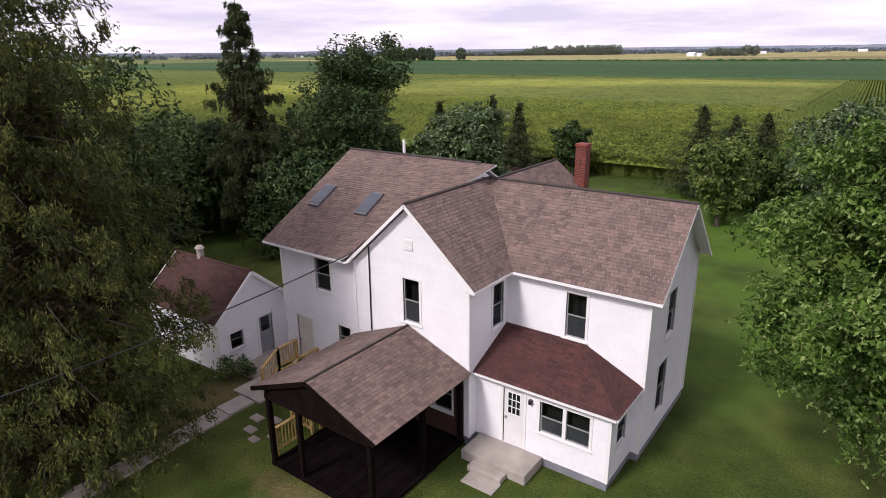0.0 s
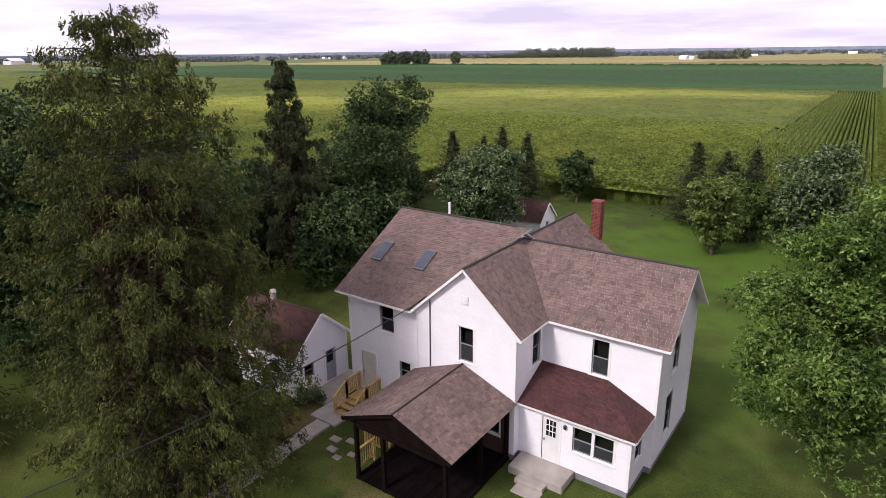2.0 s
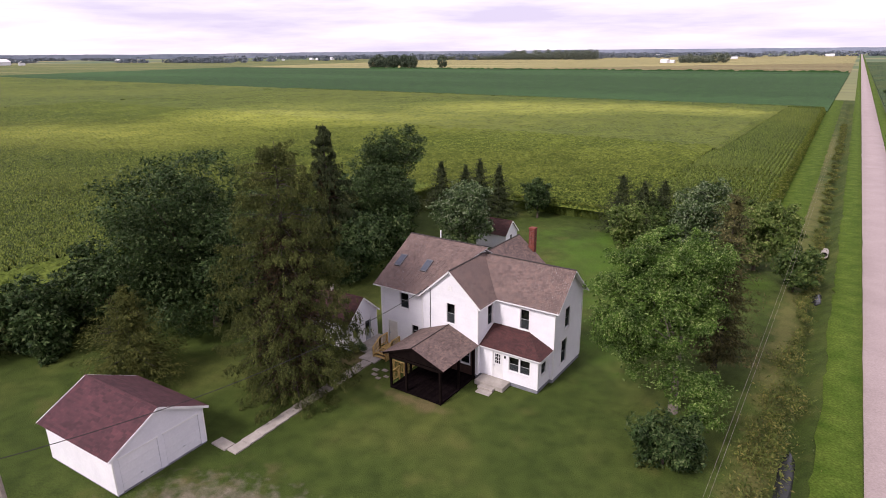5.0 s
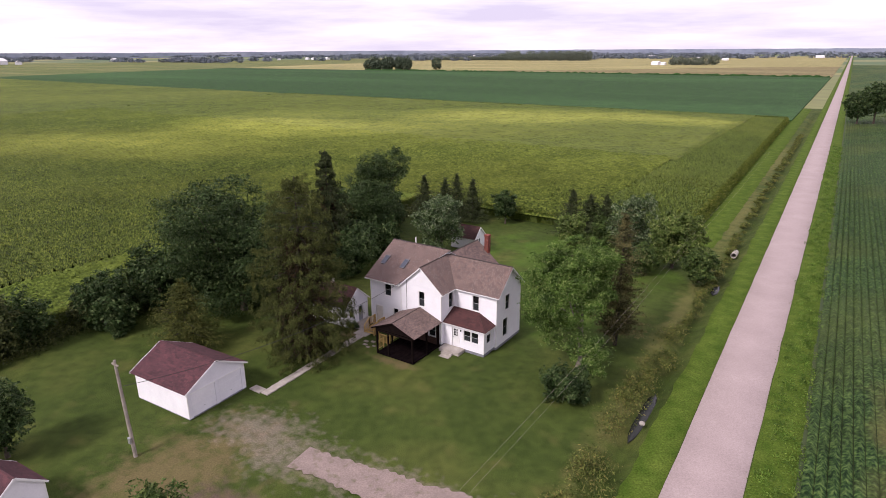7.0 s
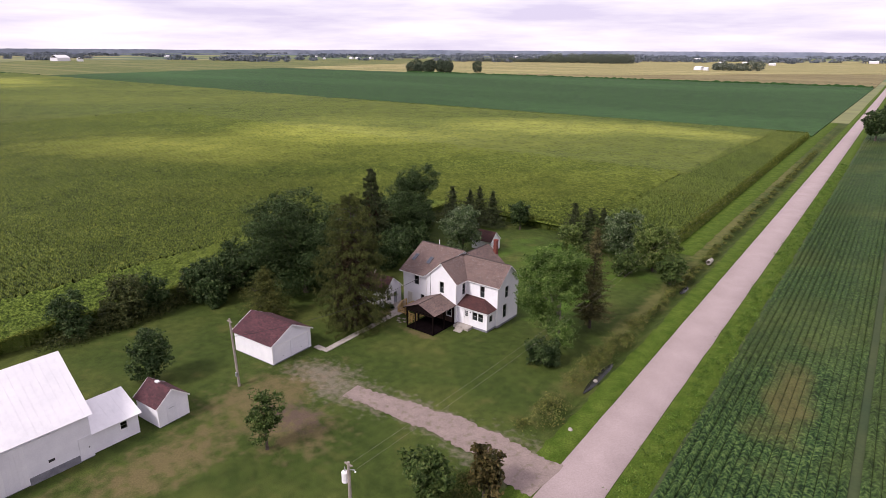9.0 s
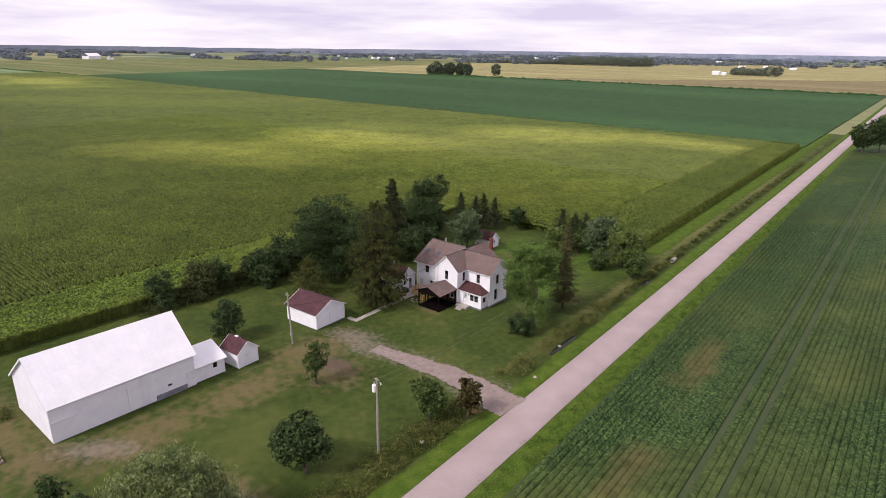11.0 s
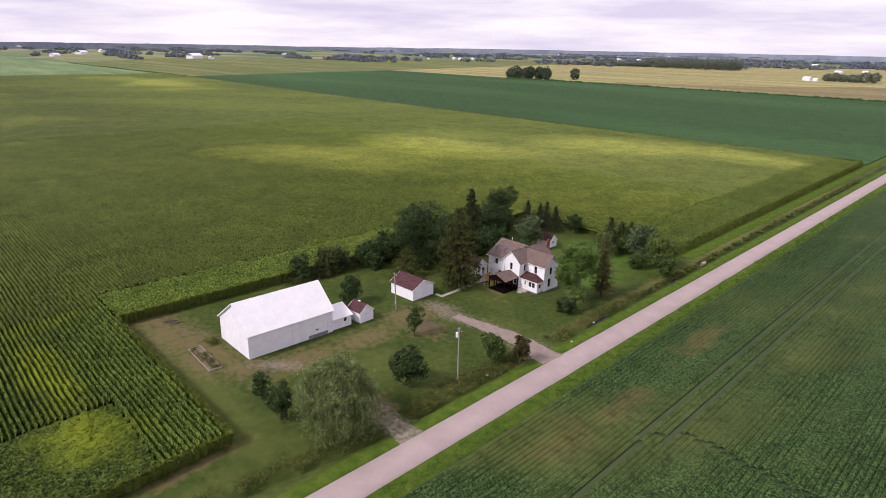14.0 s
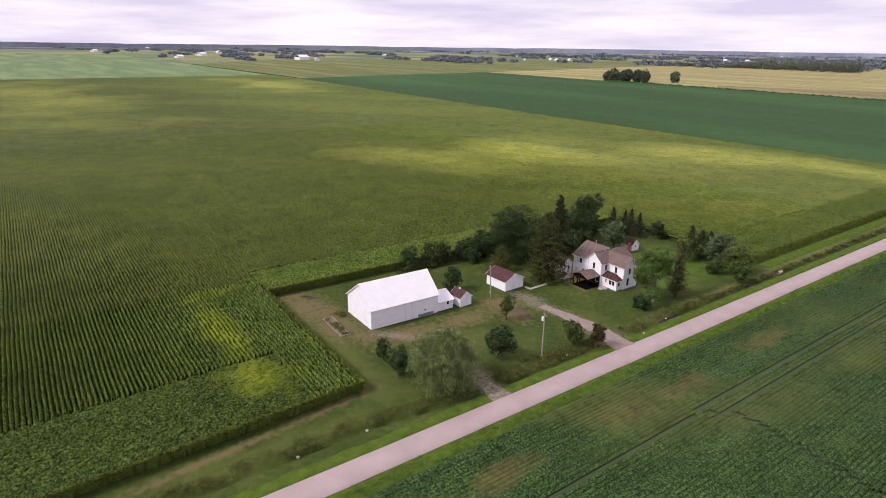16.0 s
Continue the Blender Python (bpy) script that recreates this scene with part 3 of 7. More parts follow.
verge_ys = [-400, -250] + [-160 + k for k in range(400)] + [300, 500, 900, 1600, 2600, 4600]
road_ys = [-400, -250] + [-160 + 4 * k for k in range(100)] + [300, 500, 900, 1600, 2600, 4600]
ribbon("road", [(y, road_x(y) + 0.10 * noise.noise((y * 0.3, 1, 0)), road_x(y) + ROAD_W + 0.12 * noise.noise((y * 0.3, 7, 0))) for y in road_ys], M_ROAD, 0.05,
       "pale pinkish-grey chip-seal country road", "road")
ribbon("verge", [(y, road_x(y) - 2.5 + 0.4 * noise.noise((y * 0.15, 3, 0)) + 0.35 * noise.noise((y * 0.8, 3, 0)), road_x(y) - 0.05) for y in verge_ys], M_VERGE, 0.012, "bright green mown grass verge beside the road", "verge")
ribbon("verge", [(y, road_x(y) + ROAD_W + 0.05, road_x(y) + ROAD_W + 3.2 + 0.4 * noise.noise((y * 0.15, 9, 0)) + 0.3 * noise.noise((y * 0.8, 9, 0))) for y in verge_ys], M_VERGE, 0.012, "bright green grass verge between road and bean field", "verge")


def flat_poly(name, pts, mat, z, label, category, kind="stuff", skirt=0.0):
    bm = bmesh.new()
    top = [bm.verts.new((x, y, z)) for x, y in pts]
    bm.faces.new(top)
    if skirt:
        low = [bm.verts.new((x, y, z - skirt)) for x, y in pts]
        for i in range(len(top)):
            j = (i + 1) % len(top)
            bm.faces.new((top[j], top[i], low[i], low[j]))
    bmesh.ops.recalc_face_normals(bm, faces=bm.faces[:])
    return tagged(part(name, bm, mat), label, category, kind=kind)


def drive_strip(name, pts, width, mat, z, label):
    """A worn track along a line of points, with a ragged edge."""
    L, R = [], []
    P = []
    for (ax, ay), (bx, by) in zip(pts, pts[1:]):
        for k in range(44):
            P.append((ax + (bx - ax) * k / 44, ay + (by - ay) * k / 44))
    P.append(pts[-1])
    for i, (x, y) in enumerate(P):
        ax, ay = P[max(0, i - 1)]
        bx, by = P[min(len(P) - 1, i + 1)]
        d = math.hypot(bx - ax, by - ay) or 1
        nx, ny = -(by - ay) / d, (bx - ax) / d
        w = width[0] + (width[1] - width[0]) * i / (len(P) - 1)
        a = w / 2 * (1 + 0.2 * noise.noise((x * 0.4, y * 0.4, 3)) + 0.2 * noise.noise((x * 2.1, y * 2.1, 3)))
        b = w / 2 * (1 + 0.2 * noise.noise((x * 0.4, y * 0.4, 8)) + 0.2 * noise.noise((x * 2.1, y * 2.1, 8)))
        L.append((x + nx * a, y + ny * a))
        R.append((x - nx * b, y - ny * b))
    verts = [(x, y, z + 0.0001 * i) for i, pair in enumerate(zip(L, R)) for x, y in pair]
    faces = [(2 * i, 2 * i + 2, 2 * i + 3, 2 * i + 1) for i in range(len(L) - 1)]
    ob = mesh_ob(name, verts, faces, mat)
    return tagged(ob, label, "driveway", kind="structure")


drive_strip("gravel_drive", [(15.3, -8.1), (13.0, -7.9), (10, -7.1), (5, -6.7), (0, -7.2), (-4, -7.7), (-8.6, -8.2)], (5.2, 2.3), M_GRAVEL, 0.055, "worn gravel drive joining the road")
drive_strip("gravel_entrance", [(16.2, -40.3), (13.5, -40.3), (11, -40.2)], (4.6, 2.2), M_WORN_GRAVEL, 0.05, "rough gravel entrance between grass")


def ditch_water(y0, y1, seed):
    """Standing water in the bottom of the ditch."""
    rows, n = [], int((y1 - y0) / 0.8)
    for k in range(n + 1):
        y = y0 + (y1 - y0) * k / n
        w = 0.62 * math.sin(math.pi * k / n) ** 0.4 * (0.8 + 0.4 * noise.noise((y * 0.3, seed, 0)))
        c = road_x(y) - ditch_off(y)
        rows.append((y, c - w, c + w))
    ribbon("ditch_water", rows, M_WATER, -0.68, "dark standing water in the road ditch", "water")


ditch_water(8, 16.5, 2.0)
ditch_water(44, 48, 5.0)


def corn_edge(y):
    """East edge of the corn beside the road."""
    return 3.5 - 0.0275 * y if y > 0 else 1.5 + (-59 - y) * 0.06


ribbon("verge", [(y, corn_edge(y) + 0.35 + 0.25 * noise.noise((y * 0.5, 21, 0)), road_x(y) - 6.9 + 0.5 * noise.noise((y * 0.3, 25, 0))) for y in range(62, 330, 2)], M_VERGE, 0.02, "bright grass strip between the corn and the ditch", "verge")


def ridge_rows(name, lines, mat, low, high, half, label, category, jitter=0.25, seed=1, hfun=None, lowf=None):
    """Crop rows: every line is a list of (x, y) along one row; a rounded ridge with uneven height."""
    rng = np.random.default_rng(seed)
    V, F, base = [], [], 0
    for line in lines:
        P = np.array(line, float)
        if len(P) < 2:
            continue
        d = unit(np.gradient(P, axis=0))
        nrm = np.stack([-d[:, 1], d[:, 0]], 1)
        n = len(P)
        top = high * (1 + jitter * (rng.random(n) - 0.5))
        if hfun is not None:
            top = top * hfun(P[:, 0], P[:, 1])
        off = (rng.random((n, 1)) - 0.5) * half * 0.7
        R = np.empty((n, 3, 3))
        for k, s in enumerate((-1, 0, 1)):
            R[:, k, :2] = P + nrm * (s * half + (off if s == 0 else 0))
            R[:, k, 2] = top if s == 0 else (low if lowf is None else low + (high * 0.93 - low) * lowf(P[:, 0], P[:, 1]))
        V.append(R.reshape(-1, 3))
        a = base + 3 * np.arange(n - 1)[:, None]
        F.append(np.concatenate([a + np.array([[0, 1, 4, 3]]), a + np.array([[1, 2, 5, 4]])]))
        base += 3 * n
    V, F = np.concatenate(V), np.concatenate(F)
    me = bpy.data.meshes.new(name)
    me.vertices.add(len(V))
    me.loops.add(F.size)
    me.polygons.add(len(F))
    me.vertices.foreach_set("co", V.reshape(-1).astype(np.float32))
    me.loops.foreach_set("vertex_index", F.reshape(-1).astype(np.int32))
    me.polygons.foreach_set("loop_start", np.arange(0, F.size, 4, dtype=np.int32))
    me.update(calc_edges=True)
    me.materials.append(mat)
    return tagged(new(name, me), label, category, kind="stuff")


SP = 0.76


def lines_x(x0, x1, y0, y1, step):
    xs = np.arange(x0, x1, step)
    return [[(min(x + step * ((k * 0.377) % 1.0), x1), y + 0.05 * math.sin(x * 0.3)) for x in xs] for k, y in enumerate(np.arange(y0, y1, SP))]


def lines_to(x0, edge, y0, y1, step):
    return [[(x, y + 0.05 * math.sin(x * 0.3)) for x in np.arange(x0 + step * ((k * 0.377) % 1.0), edge(y), step)] for k, y in enumerate(np.arange(y0, y1, SP))]


def lines_y(edge, n, y0, y1, step, side=-1):
    return [[(edge(y) + side * (k + 0.5) * SP, y) for y in np.arange(y0 + step * ((k * 0.377) % 1.0), y1, step)] for k in range(n)]


CORN_H = 2.25


def relief_fade(x, y):
    """How far the gaps are filled: rows show near the yard and are flattened further off to blend into the far sheet in
    the camera's view.
    """
    d = np.maximum(np.maximum(-60 - x, 0) / 190, np.maximum(y - 60, 0) / 80)
    return np.clip(0.15 + d, 0, 1)


def row_end(y):
    """Where the rows south of the barn stop: at the grass by the yard, at the end rows further south."""
    return corn_edge(y) - (0.3 if y > -68.5 else 19.2)


ridge_rows("corn_field", lines_x(-300, -54.6, -140, -59.2, 1.25), M_CORN, 1.3, CORN_H, SP / 2, "tall green corn in rows in the wide field", "corn field", seed=12, lowf=relief_fade)
ridge_rows("corn_field", lines_x(-300, -60.2, -59.2, 131, 1.25), M_CORN, 1.3, CORN_H, SP / 2, "tall green corn in rows west of the yard", "corn field", seed=2, lowf=relief_fade)
ridge_rows("corn_field", lines_to(-55.2, row_end, -140, -59.2, 0.7), M_CORN_GREEN, 1.1, CORN_H, SP * 0.44, "tall green corn in rows south of the barn", "corn field", seed=3)
ridge_rows("corn_field", lines_y(lambda y: -46.6, 18, -59.2, 60.3, 0.6), M_CORN_STRIP, 1.9, CORN_H, SP / 2, "grassy corn end rows beside the yard", "corn field", seed=4)
ridge_rows("corn_field", lines_y(corn_edge, 25, -140, -68.2, 0.6), M_CORN_END, 1.6, CORN_H, SP / 2, "dense corn end rows beside the road", "corn field", seed=5)
ridge_rows("corn_field", lines_to(-60.6, lambda y: corn_edge(y) - 16.4, 60.3, 131, 0.8), M_CORN, 1.35, CORN_H, SP / 2, "tall corn behind the north garden", "corn field", seed=6, lowf=relief_fade)
ridge_rows("corn_field", lines_y(corn_edge, 22, 60.3, 256, 0.8), M_CORN_ROADSIDE, 0.6, CORN_H, SP * 0.42, "corn rows along the road verge", "corn field", seed=7)


def north_line(x):
    return 257 + max(0.0, -250 - x) * 0.03


def corn_sheet(name, x0, x1, y0, y1, step, seed, label):
    """Corn further off: one uneven canopy."""
    rnd = random.Random(seed)
    xs = np.arange(x0, x1 + 0.1, step)
    verts, faces = [], []
    rows = max(2, int((y1(x0) - y0(x0)) / step))
    for x in xs:
        for j in range(rows + 1):
            y = y0(x) + (y1(x) - y0(x)) * j / rows
            verts.append((x, y, 2.1 + 0.2 * noise.noise((x * 0.09, y * 0.09, seed)) + rnd.uniform(-0.22, 0.22)))
    for i in range(len(xs) - 1):
        for j in range(rows):
            a = i * (rows + 1) + j
            faces.append((a, a + rows + 1, a + rows + 2, a + 1))
    return tagged(mesh_ob(name, verts, faces, M_CORN, smooth=True), label, "corn field", kind="stuff")


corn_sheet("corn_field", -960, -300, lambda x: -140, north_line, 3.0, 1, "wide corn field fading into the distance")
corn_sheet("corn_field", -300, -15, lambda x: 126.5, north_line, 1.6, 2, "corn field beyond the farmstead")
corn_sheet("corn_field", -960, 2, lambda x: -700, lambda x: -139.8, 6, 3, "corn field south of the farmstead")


def corn_skirt(a, b):
    """The wall of stalks at the field's edge, with leaves standing out of it."""
    a, b = Vector((*a, 0)), Vector((*b, 0))
    L = (b - a).length
    d = (b - a).normalized()
    nrm = Vector((d.y, -d.x, 0))
    n = int(L / 0.35)
    verts, faces = [], []
    for i in range(n + 1):
        p = a + d * (L * i / n) + nrm * random.uniform(-0.12, 0.12)
        verts += [tuple(p + nrm * random.uniform(0.6, 1.0)), tuple(p - nrm * 0.15 + Vector((0, 0, random.uniform(1.8, 2.3))))]
    for i in range(n):
        faces.append((2 * i, 2 * i + 2, 2 * i + 3, 2 * i + 1))
    tagged(mesh_ob("corn_stalks", verts, faces, M_CORN_STALK), "dense corn stalks at the field edge", "corn", kind="stuff")
    m = int(L * (170 if L < 150 else 60))
    rng = np.random.default_rng(int(L * 10))
    t = rng.random(m) * L
    c = np.stack([a.x + d.x * t, a.y + d.y * t, 0.25 + 2.1 * rng.random(m) ** 0.8], 1)
    c[:, :2] += np.array([nrm.x, nrm.y]) * (rng.random((m, 1)) * 0.6 - 0.25 + 0.95 * (1 - c[:, 2:3] / 2.4))
    u = unit(np.stack([rng.normal(size=m) + nrm.x * 0.8, rng.normal(size=m) + nrm.y * 0.8, rng.normal(size=m) * 0.5 + 0.35], 1)) * (0.28 + 0.2 * rng.random((m, 1)))
    v = unit(np.cross(u, rng.normal(size=(m, 3)))) * 0.09
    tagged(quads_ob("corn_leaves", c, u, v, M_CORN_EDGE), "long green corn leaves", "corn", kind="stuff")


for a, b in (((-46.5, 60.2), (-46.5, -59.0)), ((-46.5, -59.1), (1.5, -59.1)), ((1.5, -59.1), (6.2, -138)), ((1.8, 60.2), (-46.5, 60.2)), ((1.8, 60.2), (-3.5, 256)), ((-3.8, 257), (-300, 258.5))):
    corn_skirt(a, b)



def corn_tufts():
    """Arching leaves and tassels over the canopy that lies nearest to the yard."""
    rng = np.random.default_rng(8)
    out = []
    for x0, x1, y0, y1, n in ((-105, -46.6, -59, 60, 19000), (-80, 3, -110, -59, 20000), (-57, 1, 60.3, 105, 10000)):
        c = np.stack([x0 + (x1 - x0) * rng.random(n), y0 + (y1 - y0) * rng.random(n), 1.75 + 0.6 * rng.random(n)], 1)
        ok = c[:, 0] < np.where(c[:, 1] > 0, 3.3 - 0.0275 * c[:, 1], 1.3 + (-59 - c[:, 1]) * 0.06)
        out.append(c[ok])
    c = np.concatenate(out)
    n = len(c)
    u = unit(np.stack([rng.normal(size=n), rng.normal(size=n), rng.normal(size=n) * 0.5 + 0.5], 1)) * (0.2 + 0.22 * rng.random((n, 1)))
    v = unit(np.cross(u, rng.normal(size=(n, 3)))) * 0.10
    tagged(quads_ob("corn_leaves", c, u, v, M_CORN_LEAF), "arching corn leaves and pale tassels", "corn", kind="stuff")


corn_tufts()


def bean_edge(y):
    return road_x(y) + ROAD_W + 3.2


def bean_height(x, y):
    k = np.sin(x * 0.05 + 1.3) * np.sin(y * 0.021) + 0.5 * np.sin(x * 0.13 + y * 0.05)
    h = np.clip(0.92 + 0.25 * k, 0.45, 1.2)
    off = x - (road_x(y) + ROAD_W + 3.2)
    row = np.round(off / SP - 0.5)
    return h * (1 + 0.16 * np.sin(row * 12.9898) + 0.10 * np.sin(row * 0.9))


def wheel_marked(k, y):
    """The sprayer's wheel marks: two along the rows, and one that swings off across them."""
    off = (k + 0.5) * SP
    if k in (17, 21):
        return y > -16
    if k == 18 and y < -19:
        return True
    bend = -11.5 - 8.0 * max(0.0, 1 - (off - 13.3) / 5.0) ** 2 - 0.10 * max(off - 20, 0)
    return k > 18 and abs(y - bend) < 0.62 and off < 70


def unmarked(line, k):
    """The stretches of a row that no wheel has run over."""
    runs = [[]]
    for p in line:
        if wheel_marked(k, p[1]) and k in (17, 18, 21):
            runs.append([])
        elif wheel_marked(k, p[1]):
            runs[-1].append((p[0], p[1] - 0.35))
            runs.append([(p[0], p[1] + 0.35)])
        else:
            runs[-1].append(p)
    return [r for r in runs if len(r) > 1]


bean_lines = [run for k, line in enumerate(lines_y(bean_edge, 170, -125, 300, 1.25, 1)) for run in unmarked(line, k)]
ridge_rows("bean_rows", bean_lines, M_BEAN, 0.22, 0.52, SP * 0.47, "low dark green soybean rows beside the road", "bean field", 0.5, 9, bean_height)
flat_poly("bean_soil", [(bean_edge(-140) - 0.3, -140), (400, -140), (400, 1200), (bean_edge(1200) - 0.3, 1200)], surf("bean_soil", (0.026, 0.050, 0.015), (0.052, 0.070, 0.021), 0.15, 0.95, fine=2.5), 0.02, "dark soil between the bean rows", "field soil", "structure")
flat_poly("bean_field", [(148, -140), (800, -140), (800, 1300), (bean_edge(1300), 1300), (bean_edge(300), 300), (148, 300)], M_BEAN, 0.4, "soybean field reaching into the distance", "bean field", skirt=0.4)

# fields beyond, each a low sheet of its own crop
flat_poly("soybean_field", [(road_x(262) - 11, 260), (-300, 262), (-880, 284), (-925, 500), (-955, 727), (-300, 727), (road_x(724) - 9, 722)], M_SOY, 0.5, "dark green soybean field", "soybean field", skirt=0.5)
ridge_rows("fence_row", [[(x, 729.5 + 1.2 * noise.noise((x * 0.02, 0, 5))) for x in np.arange(-640, road_x(729) - 8, 3.0)]], M_SOY, 0.1, 1.9, 1.8, "dark weedy fence row between two fields", "fence row", 0.9, 14)
flat_poly("stubble_field", [(road_x(733) - 9, 733), (-430, 733), (-470, 790), (-308, 874), (-189, 1050), (road_x(1195) - 9, 1195)], M_STUBBLE, 0.3, "brown stubble field", "stubble field", skirt=0.3)
flat_poly("grain_field", [(road_x(1200) - 9, 1200), (-190, 1055), (-309, 879), (-472, 795), (-436, 734), (-960, 734), (-1130, 1575), (-1300, 1900), (-620, 2170), (road_x(2800) - 9, 2800)], M_TAN_FIELD, 0.25, "pale ripe grain field", "grain field", skirt=0.25)
flat_poly("olive_field", [(-964, 288), (-1535, 278), (-2000, 700), (-1500, 1900), (-1304, 1902), (-1134, 1578), (-964, 742), (-959, 727), (-930, 500), (-886, 288)], M_OLIVE_FIELD, 0.22, "olive-green crop field further off", "crop field", skirt=0.22)
ridge_rows("fence_row", [[(-890 - 6.4 * k, 286 - 0.1 * k) for k in range(100)]], M_SOY, 0.1, 1.7, 1.6, "dark weedy fence row beside the corn", "fence row", 0.9, 15)
flat_poly("pale_crop_field", [(-964, 277), (-964, -700), (-2600, -700), (-2600, 260), (-1535, 272)], M_PALE_FIELD, 0.25, "pale bluish-green crop field", "crop field", skirt=0.25)



# ---- trees ----
def sphere_dirs(rng, n):
    return unit(rng.normal(size=(n, 3)))


def leaf_quads(rng, c, nrm, size, droop=0.25, slim=0.72):
    n = len(c)
    u = unit(np.cross(nrm, rng.normal(size=(n, 3))))
    u[:, 2] -= droop
    u = unit(u)
    v = unit(np.cross(nrm + 0.5 * rng.normal(size=(n, 3)), u))
    s = size * (0.65 + 0.7 * rng.random((n, 1)))
    return c, u * s, v * s * slim


def trunk_mesh(h, r, lean, targets, sides=8, seed=0):
    """A tapered trunk with limbs that reach to the targets."""
    rng = random.Random(seed)
    bm = bmesh.new()
    pts, rad = [], []
    for k in range(7):
        f = k / 6
        pts.append((lean[0] * f * f + rng.uniform(-1, 1) * r * 0.5 * f, lean[1] * f * f + rng.uniform(-1, 1) * r * 0.5 * f, h * f - (0.15 if k == 0 else 0)))
        rad.append(r * (1.35 if k == 0 else 1 - 0.72 * f))
    tube(bm, pts, rad, sides)
    for tgt in targets:
        k = rng.choice((2, 3, 4, 5))
        a, b = Vector(pts[k]), Vector(tgt)
        mid = a.lerp(b, 0.5) + Vector((rng.uniform(-0.3, 0.3), rng.uniform(-0.3, 0.3), (b - a).length * 0.08))
        rr = rad[k] * 0.5
        tube(bm, [a, a.lerp(mid, 0.5), mid, mid.lerp(b, 0.55), b], [rr, rr * 0.8, rr * 0.6, rr * 0.38, rr * 0.12], 5)
    return bm


def broadleaf(name, x, y, h, r, mat, leaves, size, label, category="tree", seed=1, base=0.2, bark=None, lobes=34, squash=1.0, lean=(0, 0), low=False, masses=None, slim=0.85, fill_part=0.34, whorl=4):
    rng = np.random.default_rng(seed)
    t = thing(name, label, category)
    t.location = (x, y, 0)
    zc, rz = h * (0.5 + base / 2), h * (0.5 - base / 2)
    if masses is None:
        k = 15
        md = sphere_dirs(rng, k)
        md[:, 2] = np.linspace(-0.95, 0.95, k)
        md[:, :2] = unit(md[:, :2]) * np.sqrt(1 - 0.8 * md[:, 2:3] ** 2)
        far = 0.28 + 0.36 * rng.random((k, 1))
        mc = md * far * np.array([r, r * squash, rz * 1.35])
        mr = (0.36 + 0.24 * rng.random(k)) * min(r, rz * 1.2)
        mc[:, 2] = np.clip(mc[:, 2], -rz * 0.75, rz * 0.78) + zc
        mr = np.minimum(mr, np.maximum(0.3, (h - mc[:, 2]) * 1.0))
    else:
        M = np.array(masses, float)
        mc, mr = M[:, :3], M[:, 3]
    lobes = int(lobes * 2.6)
    who = rng.choice(len(mr), lobes, p=mr ** 2 / np.sum(mr ** 2))
    ld = sphere_dirs(rng, lobes)
    if not low:
        ld[:, 2] = ld[:, 2] * 0.85 + 0.15
    lr = (0.10 + 0.24 * rng.random(lobes) ** 1.4) * mr[who]
    cen = mc[who] + ld * (mr[who] - 0.5 * lr)[:, None] * (0.66 + 0.50 * rng.random((lobes, 1)) ** 1.3)
    cen += np.array([lean[0], lean[1], 0])
    cen[:, 2] = np.maximum(cen[:, 2], lr * 0.6)
    which = rng.choice(lobes, leaves, p=lr ** 2 / np.sum(lr ** 2))
    dd = sphere_dirs(rng, leaves)
    shell = 0.30 + 1.25 * rng.random((leaves, 1)) ** 0.9
    c = cen[which] + dd * shell * lr[which][:, None] * np.array([1, 1, 0.5])
    # leaves between the lobes, so that the crown holds together
    fill = rng.random(leaves) < fill_part
    wf = rng.choice(len(mr), leaves, p=mr ** 2 / np.sum(mr ** 2))
    cf = mc[wf] + dd * mr[wf][:, None] * (0.70 + 0.24 * rng.random((leaves, 1))) + np.array([lean[0], lean[1], 0])
    c[fill] = cf[fill]
    c[:, 2] = np.where(c[:, 2] < 0.1, 0.1 + 0.6 * rng.random(leaves), c[:, 2])
    c += 0.05 * min(r, 4) * np.sin(c[:, [1, 2, 0]] * 3.1 + seed) + 0.07 * rng.normal(size=(leaves, 3))
    nrm = unit(dd * 0.6 + np.array([0, 0, 0.55]) + 0.55 * rng.normal(size=(leaves, 3)))
    k = whorl
    c0, n0 = c[: leaves // k], nrm[: leaves // k]
    c, u, v = leaf_quads(rng, np.repeat(c0, k, 0), np.repeat(n0, k, 0), size, 0.35, slim)
    quads_ob("crown", c + u * 0.95, u, v, mat, t)
    lim = [tuple(q) for q in cen[np.argsort(-lr)[:9]]]
    part("trunk", trunk_mesh(h * (base + 0.45), max(0.09, h * 0.022), (lean[0], lean[1]), lim, seed=seed), bark or M_BARK, t)
    return t


